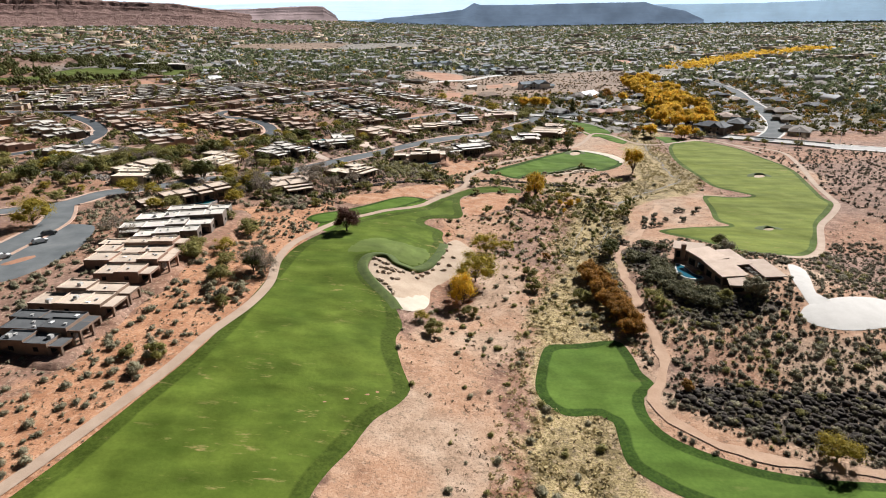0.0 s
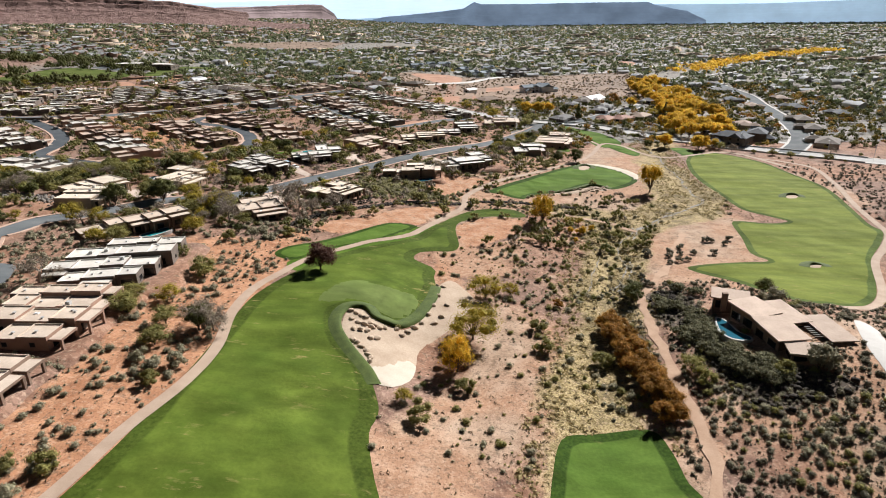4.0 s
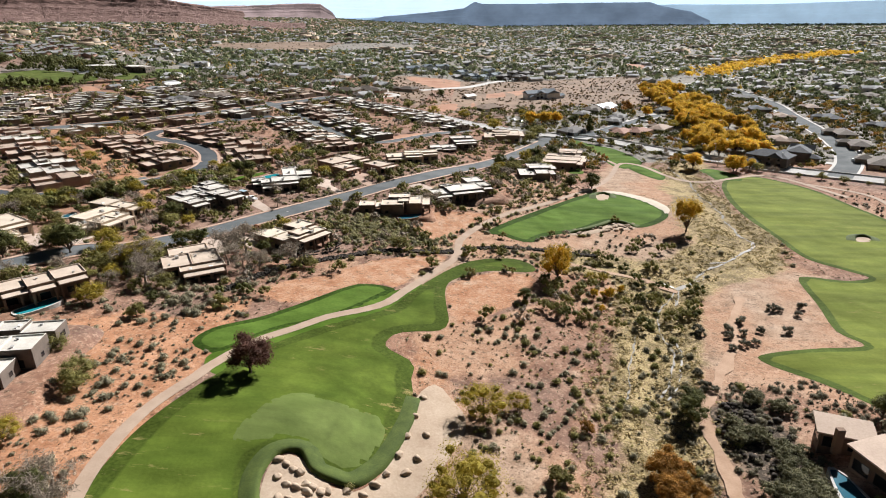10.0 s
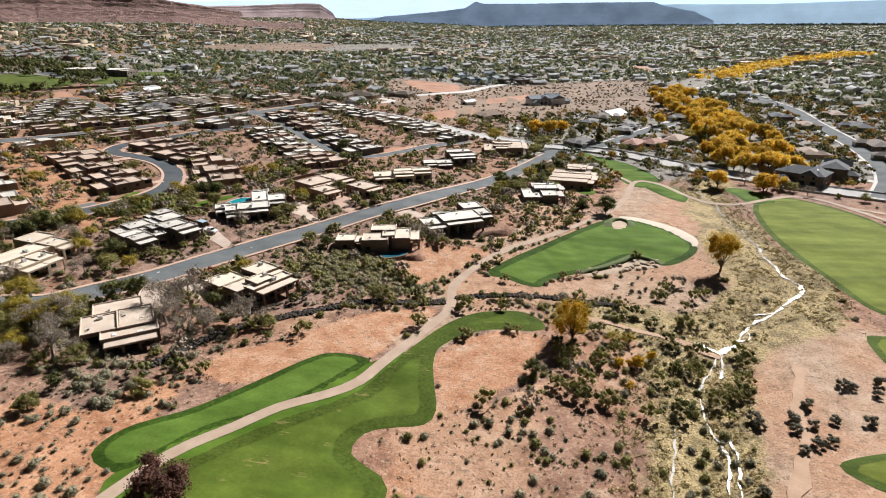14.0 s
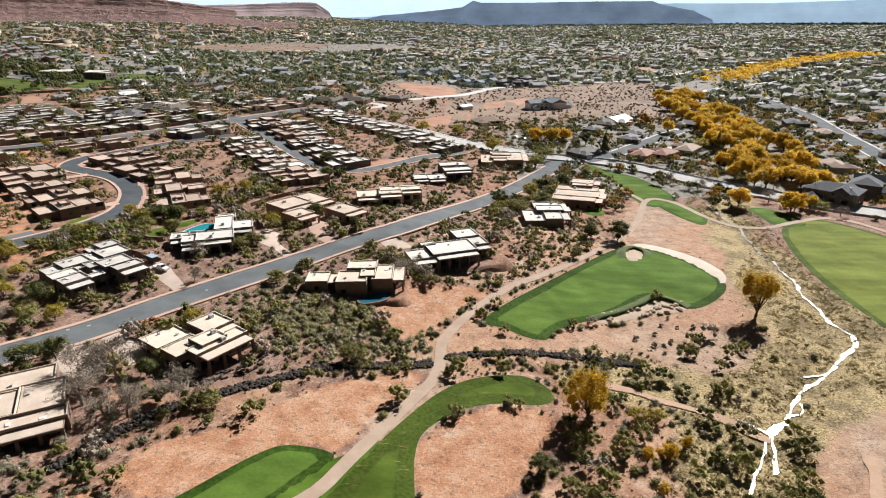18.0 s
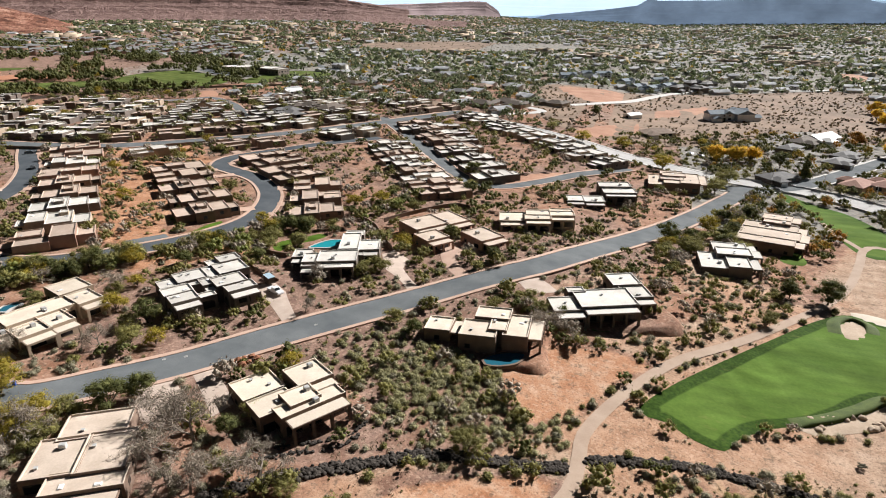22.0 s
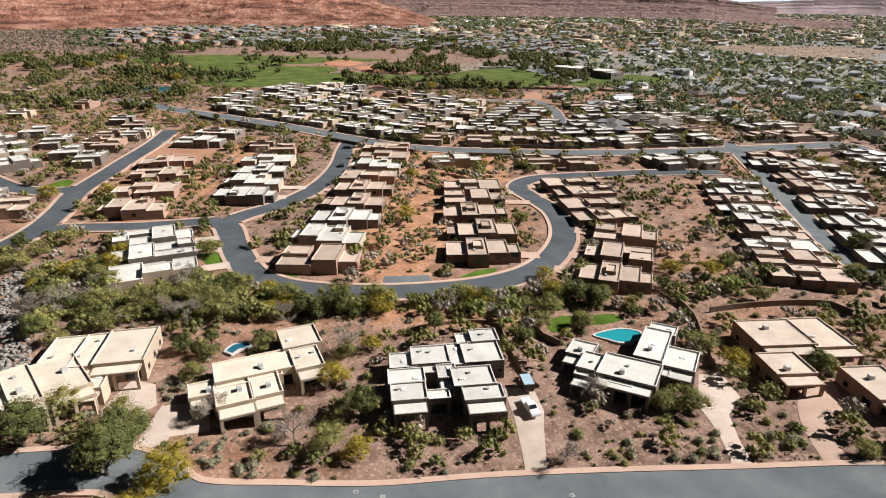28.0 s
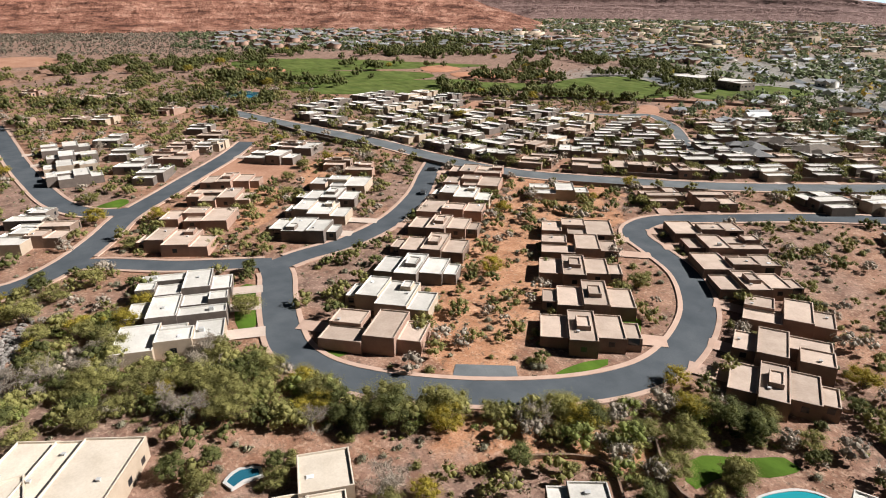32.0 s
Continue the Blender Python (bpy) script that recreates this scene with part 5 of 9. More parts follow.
def unit(kind, tone, w, d, where, label):
    w, d = round(w / 2.5) * 2.5, round(d, 0)
    key = (kind, tone, w, d)
    if key in UNITS:
        ob = copy_thing(UNITS[key], where)
    else:
        wall_m, roof_m = ((TAN, ROOFTAN), (GREY, ROOFWHITE), (ROSE, ROOFTAN), (BEIGE, ROOFWHITE))[tone]
        ob = thing("row_house", 0, 0, 0, 0, label, "house", "flat-roofed row houses")
        fill_house(ob, unit_blocks(kind, w, d), wall_m, roof_m, random.Random(kind * 7 + tone), None, (1, -90), True)
        UNITS[key] = ob
        ob.matrix_basis = where
    YARDS.append((where.translation.x, where.translation.y, 0.35 * math.hypot(w, d)))
    for end in (-1, 1):
        drive_from(where @ Vector((end * w / 2, d * 0.15, 0)), where.to_3x3() @ Vector((end, 0, 0)), 11, 4.6, DRIVE if tone % 2 else PAVING)
    return tagged(ob, label)


UNIT_LABELS = ("brown stucco row house with flat tan roofs", "grey stucco row house with flat white roofs", "rose-brown stucco row house with flat tan roofs", "beige stucco row house with flat white roofs")


def on_road(x, y):
    return any(dist_to(line, np.array([x]), np.array([y]))[0] < w / 2 + 3 for line, w, _, _ in ROADS)


def row(first, last, n, across, tones):
    """n row houses from first to last; across: their depth away from the lane."""
    a, b = np.array(first), np.array(last)
    gap = np.hypot(*(b - a)) / max(n - 1, 1) if n > 1 else 14
    d = min(gap - 0.7, 15)
    ang = math.degrees(math.atan2(b[1] - a[1], b[0] - a[0])) if n > 1 else 140
    across = min(across, 23)
    for i in range(n):
        p = a + (b - a) * (i / max(n - 1, 1))
        p = p + np.array([-(b - a)[1], (b - a)[0]]) / max(np.hypot(*(b - a)), 1) * rng.uniform(-1.3, 1.3)
        if on_road(p[0], p[1]):
            continue
        tone = {"t": rng.choice((0, 0, 0, 2)), "w": rng.choice((1, 1, 3)), "m": rng.choice((0, 1, 2, 3))}[tones]
        unit(rng.randrange(5), tone, across, max(d, 8), pose(p[0], p[1], gz(p[0], p[1]) + 0.15, 0, 0, ang - 90 + (180 if rng.random() < 0.5 else 0)), UNIT_LABELS[tone])


row((-149.6, 387.1), (-198.8, 432.0), 5, 24.6, "t")
row((-113.4, 404.6), (-129.3, 434.2), 3, 20.4, "t")
row((-142.7, 443.9), (-175.0, 467.8), 4, 24.8, "t")
row((-76.9, 449.8), (-132.7, 523.9), 9, 22.4, "m")
row((-175.0, 345.6), (-272.8, 449.1), 9, 24.4, "m")
row((-196.0, 308.1), (-221.5, 317.1), 3, 23.6, "w")
row((-256.1, 321.8), (-312.4, 356.7), 4, 22.5, "m")
row((-246.1, 358.0), (-286.5, 392.1), 4, 25.7, "m")
row((-341.5, 383.3), (-356.4, 399.0), 2, 27.9, "w")
row((-350.5, 303.6), (-403.4, 305.8), 4, 19.3, "w")
row((-302.3, 325.6), (-354.5, 360.0), 4, 23.3, "m")
row((-206.0, 486.5), (-194.8, 501.2), 2, 18.5, "t")
row((-167.8, 533.4), (-157.8, 551.7), 2, 20.8, "w")
row((-231.9, 457.7), (-231.9, 457.7), 1, 24.7, "w")
row((-110.4, 540.7), (-132.5, 574.6), 3, 28.5, "w")
row((-92.5, 537.3), (-120.6, 589.8), 4, 30.7, "w")
row((-97.1, 536.4), (-137.8, 588.8), 5, 31.3, "t")
row((-61.9, 486.0), (-93.5, 529.0), 4, 32, "w")
row((-15.5, 546.6), (-113.3, 640.1), 10, 38.1, "w")


def alone(x, y, across, tones, ang):
    if on_road(x, y):
        return
    tone = {"t": 0, "w": 1, "r": 2, "b": 3}[tones]
    unit(rng.randrange(5), tone, across, 12, pose(x, y, gz(x, y) + 0.15, 0, 0, ang), UNIT_LABELS[tone])


for x, y, w, tones, ang in [(-285.0, 281.9, 20, "b", 150), (-284.4, 292.3, 18, "t", 150), (-303.9, 287.3, 16, "w", 150), (-472.7, 315.1, 18, "t", 150), (-469.5, 331.9, 18, "b", 140), (-414.0, 326.8, 20, "w", 150), (-383.5, 328.4, 20, "w", 150), (-359.2, 327.9, 20, "w", 150), (-339.7, 331.0, 20, "w", 150), (-420.8, 372.7, 20, "w", 140), (-400.8, 373.2, 18, "t", 140), (-384.4, 355.1, 18, "t", 140), (-370.9, 344.3, 18, "r", 140), (-378.6, 365.7, 18, "b", 140), (-363.0, 347.5, 20, "r", 140), (-545.9, 332.2, 20, "r", 120), (-550.2, 349.9, 18, "t", 120), (-481.2, 368.1, 16, "r", 130), (-481.6, 291.2, 16, "r", 150), (-585.9, 302.2, 18, "r", 140), (-318.5, 405.4, 18, "t", 140), (-304.1, 409.4, 16, "r", 140), (-359.5, 400.3, 20, "t", 140), (-294.4, 477.5, 18, "w", 50)]:
    alone(x, y, w, tones, ang)

# ---- yards, pools, walls and cars ----
for spot in ([(-100.4, 341.7), (-96.5, 346.5), (-90.4, 342.3), (-87.1, 338.1), (-79.8, 329.7), (-82.2, 326.9), (-87.3, 331.5), (-92.6, 336.1)], [(-139.9, 287.5), (-135.6, 294.3), (-127.3, 291.3), (-130.3, 285.1), (-123.5, 279.1), (-125.9, 275.1), (-132.4, 280.1)], [(-75.9, 377.8), (-73.3, 382.3), (-66.2, 376), (-65.2, 368.4), (-60.7, 362.4), (-55.8, 357.1), (-58.3, 354.4), (-64.2, 361.6), (-70.8, 367)], [(-145.8, 278.4), (-151.7, 286.2), (-147.2, 289), (-140.5, 286.7), (-139.4, 280.4), (-140.2, 276.9)], [(-90.4, 301.5), (-86.6, 304.7), (-77.6, 297.3), (-74, 293.8), (-75.5, 288.7), (-82.2, 294.7)], [(-96.6, 294.6), (-93.2, 298.8), (-83.8, 291.9), (-80.5, 288.4), (-82.5, 282.3), (-92.1, 283.6), (-93.2, 288.5)], [(-30.6, 370.2), (-26.7, 376.1), (-21, 371.8), (-17.7, 368.2), (-21.4, 365.5), (-25.8, 364)]):
    patch("driveway", spot, DRIVE, 0.16, "pale concrete driveway running to the street", "driveway", 4.0, 0, False)
patch("driveway", [(-58.4, 391.6), (-55, 395.4), (-50.4, 387), (-51.5, 381.1), (-48.9, 375.1), (-43.1, 368.1), (-45.3, 364.9), (-51.1, 370.8), (-55.2, 377), (-57.9, 383.9)], PAVING, 0.16, "curving pink concrete driveway", "driveway", 4.0)
patch("driveway", [(98.7, 187.6), (101, 181.6), (95, 163.3), (98.4, 159), (90.2, 155.2), (90.9, 164.6), (93.2, 174.6)], WHITEWAY, 0.18, "white concrete drive to the knoll house", "driveway", 4.0)
patch("turning_circle", [(118.3, 159.1), (113.9, 154), (107.8, 149.4), (101.4, 146.3), (95.3, 144.8), (90.2, 145.1), (86.6, 146.7), (84.8, 149.2), (85.1, 152.3), (87.6, 155.3), (92.2, 158.2), (98.5, 161.2), (106.1, 164.3), (113.4, 166.5), (118.5, 166.3), (120.1, 163.6)], WHITEWAY, 0.22, "round white concrete turning circle", "turning circle", 4.0)
patch("parking_court", [(-152, 168), (-154, 184), (-149, 196), (-137, 199), (-131, 190), (-127, 174), (-128.6, 157), (-133, 148.4), (-142, 146), (-149, 155)], ASPHALT, 0.13, "grey asphalt parking court with parked cars", "parking court", 4.0)
patch("planted_island", [(-141, 160), (-138, 166.5), (-134.5, 168.5), (-135.5, 164), (-139, 158.6)], REDEARTH, 0.3, "narrow island of red earth in the parking court", "island", 2.0)
patch("parking_bay", [(-157.2, 355.4), (-150.1, 366), (-146, 363.4), (-153.4, 351.9)], ASPHALT, 0.30, "rectangular grey parking bay beside the loop", "parking bay", 4.0, 0, False)
for spot in ([(-112.1, 371), (-112.1, 376.5), (-107.8, 382.2), (-104, 388.6), (-100.7, 388.4), (-102.6, 381.7), (-106.8, 376.1), (-107.7, 368.5), (-109.8, 368.6)], [(-7.2, 352.3), (-0, 357.4), (2.8, 358.3), (1.7, 355.8), (-3.2, 352.6), (-6.5, 351.4)], [(53.1, 437.9), (59.3, 445.2), (61.4, 437.3), (59, 431.5), (53.3, 432.3)], [(-218.1, 327.8), (-217.1, 332.9), (-208.5, 332.2), (-196.6, 326.4), (-194.8, 322.3), (-200.1, 322)], [(-176.2, 326.7), (-179.1, 331.5), (-177.5, 337.6), (-173.1, 338.9), (-173.1, 333.3), (-173.7, 328.6)], [(-143.7, 371.6), (-143.6, 379.3), (-141.5, 385.2), (-140.1, 383.6), (-140.7, 376.3), (-142, 371)], [(-149.2, 397.5), (-151.9, 404.6), (-148.9, 405.2), (-142.6, 396.5), (-143.6, 395.1)], [(-310.7, 304.4), (-317.6, 315.1), (-311.2, 316.7), (-303.3, 307.8)]):
    patch("garden_lawn", spot, LAWN, 0.16, "small bright green garden lawn", "lawn", 3.0)
    BARE.append((smooth_line(spot, 3.0, True), True, 1.6))


def pool(outline, water, label, rim=None):
    """Water in a raised coping."""
    line = smooth_line(outline, 1.0, True)
    c = line.mean(0)
    z = max(ground(line[:, 0], line[:, 1]).max(), gz(*c)) + 0.15
    z = max([z] + [min(pz + 0.1, z + 1.6) for px, py, pr, pz in PADS if math.hypot(px - c[0], py - c[1]) < pr + 2])
    e = thing("swimming_pool", c[0], c[1], z, 0, label, "pool")
    n = len(line)
    rel = line - c
    out = rel * (1 + 0.6 / np.maximum(np.hypot(rel[:, 0], rel[:, 1]), 0.5))[:, None]
    V = [(*p, 0.12) for p in rel] + [(*p, 0.12) for p in out] + [(*p, -3.2) for p in out] + [(*p, -0.4) for p in rel]
    F = [((i + 1) % n + n * a, i + n * a, i + n * b, (i + 1) % n + n * b) for i in range(n) for a, b in ((1, 0), (2, 1), (0, 3))]
    part("coping", mesh_of("coping", V, F, rim or WHITEWAY), None, e, "stone coping")
    part("water", mesh_of("water", [(*p, 0.0) for p in rel], [tuple(range(n))], water), None, e)
    BARE.append((line, True, 1.5))


pool([(-100.9, 375.6), (-98.3, 382.2), (-94.5, 384.5), (-92.5, 382.2), (-94, 377.4), (-97.5, 376.1)], POOL, "turquoise swimming pool behind the white-roofed house")
pool([(-29.7, 326.5), (-27.2, 329.9), (-21.3, 331.6), (-22.1, 327.4), (-25.9, 325), (-28.7, 324.9)], POOLDARK, "dark blue swimming pool below the beige house", TAN)
pool([(64.2, 190.6), (66, 188.7), (66.7, 183), (68.7, 180.6), (68.1, 178.4), (64, 179.4), (62.6, 183.5)], POOLDARK, "freeform pool glinting beside the knoll house")
pool([(-116, 232.5), (-113.1, 237.1), (-110.3, 240.7), (-108, 237.9), (-111.3, 232.1), (-113.9, 230.4)], POOL, "small turquoise pool by the brown house")
pool([(-149.4, 305.0), (-150.9, 307.6), (-149.6, 310.2), (-147.9, 310.0), (-148.3, 307.4), (-147.6, 305.6)], POOLDARK, "blue pool behind the beige house")

# water of the stream
for name, pts, w in (("stream", [(34.8, 218.9), (38.7, 231.8), (42.1, 243.4), (46, 252.6)], 0.7), ("stream", [(42.2, 219.6), (46.9, 227.3), (50.1, 234.1), (52.2, 244.1), (53.2, 260.6), (62.4, 277.8), (66.4, 282.7), (64.2, 285.4), (60.8, 287.5)], 0.9), ("stream", [(66.4, 282.7), (74.4, 291.6), (82.1, 301), (88.2, 305.3), (101.9, 318.6), (107.6, 325.1), (106.6, 337.8), (107.3, 351.5), (109, 363.6), (110, 377.6), (109.9, 389.8), (111.1, 403.2), (113.8, 422.1), (111.5, 436), (111.9, 451)], 1.5), ("stream", [(66, 283.5), (68.5, 286), (71, 287), (73, 290.5), (76.5, 291), (79, 295)], 1.6), ("stream", [(61.5, 270), (63.5, 276), (65.8, 281), (67, 284)], 1.3), ("stream", [(84, 305.5), (92, 309), (99, 315.5), (104.5, 320.5), (108.5, 328)], 1.1), ("stream", [(44, 219), (48.5, 226), (51.8, 233), (54, 243), (54.5, 250)], 0.8)):
    line = smooth_line(pts, 1.4)
    line = line + np.array([(0.45 * math.sin(i * 0.5) + 0.2 * math.sin(i * 1.7), 0.4 * math.cos(i * 0.43)) for i in range(len(line))])
    t = np.gradient(line, axis=0)
    t /= np.maximum(np.hypot(t[:, 0], t[:, 1]), 1e-6)[:, None]
    side = np.stack([t[:, 1], -t[:, 0]], 1)
    half = 0.62 * w * np.clip(0.36 + 0.3 * np.sin(np.arange(len(line)) * 0.61) * np.sin(np.arange(len(line)) * 0.23) + 0.3 * np.sin(np.arange(len(line)) * 1.93) * np.cos(np.arange(len(line)) * 0.7), 0.1, 0.9)[:, None]
    z = ground(line[:, 0], line[:, 1]) + 0.22
    L, R = np.column_stack([line + side * half, z]), np.column_stack([line - side * half, z])
    V = np.vstack([L, R])
    n = len(line)
    F = [(i + n, i + n + 1, i + 1, i) for i in range(n - 1)]
    tagged(new(name, mesh_of(name, V, F, WATER)), "shallow stream glinting in its sandy bed", "water", "", "structure")


def boulder(seed, squash=0.7, fine=1):
    bm = bmesh.new()
    bmesh.ops.create_icosphere(bm, subdivisions=fine, radius=0.5)
    for v in bm.verts:
        v.co *= 1 + 0.35 * noise.noise(v.co * 2.3 + Vector((seed, seed * 2, 0)))
        v.co.z *= squash
    for f in bm.faces:
        f.smooth = fine > 1
    me = bpy.data.meshes.new("boulder")
    bm.to_mesh(me)
    bm.free()
    return me


LAVAS = [boulder(s) for s in range(6)]
for me in LAVAS:
    me.materials.append(LAVA)
STONES = [boulder(s + 40) for s in range(4)]
for me in STONES:
    me.materials.append(STONE)


def rock_wall(pts, n, width, label, meshes, lo, hi, step=1.2):
    """A bank of loose boulders along a line: each near boulder is a part."""
    line = smooth_line(pts, step)
    c = line.mean(0)
    e = thing("boulder_wall", c[0], c[1], gz(*c), 0, label, "boulder wall")
    for i in range(n):
        p = line[rng.randrange(len(line))] + np.array([rng.uniform(-width, width), rng.uniform(-width, width)])
        s = rng.uniform(lo, hi)
        o = part("boulder", rng.choice(meshes), None, e, "", pose(p[0] - c[0], p[1] - c[1], gz(*p) - gz(*c) + s * 0.2, 0, 0, rng.uniform(0, 360)))
        o.scale = (s,) * 3
    BARE.append((line, False, width + 0.3))


rock_wall([(-70.8, 255.3), (-66.7, 263.1), (-63.2, 270), (-57.4, 276.2), (-49.4, 282.1), (-40.4, 287.4), (-33.2, 292.4), (-24.9, 295.2), (-15.1, 297.3), (-8.2, 299.4)], 300, 1.0, "bank of black lava boulders between yard and fairway", LAVAS, 0.7, 1.5)
rock_wall([(-3.2, 303.4), (5.4, 306.4), (16.3, 308.7), (25.7, 308.7), (34.9, 308.2), (43.9, 307)], 220, 0.9, "black lava boulder lining of the drainage cut", LAVAS, 0.7, 1.4)
rock_wall([(-58.7, 285.4), (-53.3, 288.8), (-48.5, 292.8), (-46.4, 297.7)], 60, 0.5, "low black stone terrace wall", LAVAS, 0.5, 1.0)
rock_wall([(-65.1, 278.7), (-59.9, 281.5), (-54.4, 285.4), (-49.4, 288.3), (-46.1, 293.1)], 80, 0.5, "low black stone terrace wall", LAVAS, 0.5, 1.0)
SANDMOUNDS = [boulder(s + 60, 0.7, 3) for s in range(4)]
for me in SANDMOUNDS:
    me.materials.append(SAND)


def turf_lip(pts, h, label):
    """The grassy lip that stands over the far edge of a bunker."""
    line = smooth_line(pts, 1.0)
    ease = np.clip(np.minimum(np.arange(len(line)), np.arange(len(line))[::-1]) / 4, 0.05, 1)
    V, F = strip(line, [-2.4, -1.0, 0.2, 0.8, 1.0], [0.05, 0.7 * h, h, 0.8 * h, -0.2])
    V = V.reshape(len(line), 5, 3)
    V[:, :, 2] = ground(V[:, :, 0], V[:, :, 1]) + 0.16 + (np.array([0.0, 0.55, 1.0, 0.75, -0.5]) * h)[None] * ease[:, None]
    tagged(new("bunker_lip", mesh_of("bunker_lip", V.reshape(-1, 3), F, GREENLIP, True)), label, "bunker lip", "", "structure")


GREENLIP = plain("lip_grass", (0.036, 0.058, 0.010), (0.085, 0.118, 0.022), 0.4, 4.0, 0.9, 0.4)
turf_lip([(-23.6, 155.5), (-26.4, 160.6), (-32.2, 168.6), (-36.2, 175.6), (-37.3, 181), (-35.8, 186.6), (-31.4, 188.2), (-28.3, 184.3), (-25, 183.5), (-21.6, 183.6), (-18.5, 187.2), (-16.2, 192), (-13.6, 202.2), (-12.6, 211.4)], 0.75, "dark turf lip over the big bunker")
turf_lip([(56, 376), (57.4, 383), (61.8, 387), (64.8, 383.6), (64.2, 379)], 0.9, "turf lip of the round bunker")
turf_lip([(146.8, 328.4), (148.6, 332.2), (152.5, 334), (155.2, 331.6), (154.4, 329)], 1.0, "turf lip of the fairway bunker")
turf_lip([(113.4, 239.8), (114.8, 242.2), (117.9, 243.6), (120.4, 242.2), (120.2, 240.8)], 1.0, "turf lip of the fairway bunker")
turf_lip([(36.9, 330.6), (44.6, 335), (52.1, 340.6), (59, 346), (63.8, 343.4), (67, 340.4)], 0.9, "dark turf lip over the sandy bank")
# eroded mounds in the big bunker, the bank of the green and the yards
TUFTS = [(-34.8, 184.7), (-33.3, 184.1), (-31.8, 183), (-30.4, 182.7), (-33.9, 180.9), (-31.9, 179.6), (-30.4, 179.5), (-29, 180.5), (-27.8, 180.2), (-26.4, 179.9), (-32.6, 176.6), (-30.9, 176.7), (-29.2, 176.8), (-28.4, 179), (-25.2, 180.4), (-22.3, 181.5), (-31.9, 171.7), (-30.8, 170.8), (-29.7, 169.4), (-27.9, 174.2), (-26.4, 174.8), (-28.1, 168.2), (-27.5, 166.7), (-26.7, 163.7), (-26.7, 165.8), (-19.6, 181.7), (-17.9, 184.6), (-16.2, 187.5), (-14.5, 192.7), (-13.4, 198.3), (-12.4, 204.6), (-11.2, 211.7), (-20.7, 179.4), (-9.8, 199.4), (-10.9, 192.5), (-12.8, 188.6)]
for k in range(70):
    a = rng.random()
    x, y = TUFTS[k] if k < len(TUFTS) else (40 + 26 * a, 333 + 9 * a + rng.uniform(-3, 2))
    o = new("sand_mound", SANDMOUNDS[k % 4])
    o.matrix_basis = pose(x, y, gz(x, y) + 0.2, 0, 0, rng.uniform(0, 360))
    o.scale = [rng.uniform(1.5, 2.4), rng.uniform(1.2, 1.9), rng.uniform(1.3, 2.1)]
    tagged(o, "eroded mound of pale sand with a dark undercut face", "sand mound", "mounds in the bunker")


GULLY = smooth_line([(-221.9, 279.4), (-206.9, 274.9), (-193.4, 272.0), (-181.6, 270.0), (-171.5, 268.3), (-162.2, 266.4), (-154.6, 264.3)], 2.0)
BARE.append((GULLY, False, 4.5))


def garden_wall(pts, label, material=TAN, h=1.6):
    line = smooth_line(pts, 3.0)
    V, F = strip(line, [-0.2, -0.19, 0.19, 0.2], [-0.5, h, h, -0.5])
    tagged(new("garden_wall", mesh_of("garden_wall", V, F, material)), label, "wall", "", "structure")
    BARE.append((line, False, 0.6))


for pts, label in [([(-120.4, 373.6), (-113.3, 367.1), (-107.7, 364.3), (-103.2, 364.6)], "dark stucco garden wall down the slope"), ([(-96.1, 407.9), (-89.1, 402.6), (-81.2, 391.7), (-74.5, 382.4)], "brown stucco garden wall along the yard"), ([(-87.7, 408.7), (-82.2, 419), (-73.3, 431.8), (-67.2, 437.5), (-61.8, 435.8)], "brown stucco garden wall behind the house"), ([(-130.3, 340.4), (-128, 347.9), (-123.3, 356.3), (-118.4, 359.9), (-110.3, 354.6), (-101.5, 349), (-95.8, 347.4)], "low red stone retaining wall round the yard")]:
    garden_wall(pts, label, STONE if "stone" in label else TAN, 0.9 if "stone" in label else 1.6)

# the bridge's parapets and the culvert below the road
for side, lab in ((7.6, "low pale concrete parapet of the road bridge"), (-7.6, "low pale concrete parapet of the road bridge")):
    line = smooth_line(BRIDGE[4:14], 3.0)
    V, F = strip(line, sorted([side - 0.2, side - 0.19, side + 0.19, side + 0.2]), [0.0, 0.9, 0.9, -1.2])
    tagged(new("bridge_parapet", mesh_of("bridge_parapet", V, F, WHITEWAY)), lab, "parapet", "", "structure")


# the stream runs under the road through a culvert
L = smooth_line(BRIDGE, 2.0)
i = int(np.argmin(np.hypot(L[:, 0] - 128, L[:, 1] - 476)))
away = L[i + 1] - L[i]
away = away / np.hypot(*away)
side = np.array([away[1], -away[0]]) * (1 if away[1] * -1 + -away[0] * 0 < 0 else -1)
side = side if side[1] < 0 else -side
p = L[i] + side * 8.4
culvert = thing("culvert", p[0], p[1], gz(*L[i]) - 1.7, math.degrees(math.atan2(away[1], away[0])), "pale concrete culvert below the road, with dark sheets for its shade", "culvert")
bm = bmesh.new()
for a, b, lo, hi in ((-16, -9.5, -1, 2.6), (-1, 1, -1, 2.0), (9.5, 16, -1, 2.6), (-9.5, 9.5, 2.0, 2.6)):
    box_into(bm, a, b, -0.3, 0.3, lo, hi)
part("wall", bm, WHITEWAY, culvert)
# Thin black sheets close the gaps, as the shade under the road.
for a, b in ((-9.5, -1), (1, 9.5)):
    bm = bmesh.new()
    box_into(bm, a, b, 0.31 if side @ np.array([-away[1], away[0]]) < 0 else -0.36, 0.36 if side @ np.array([-away[1], away[0]]) < 0 else -0.31, -1, 2.0)
    part("opening", bm, RUBBER, culvert, "dark sheet painted as shade in the gap")


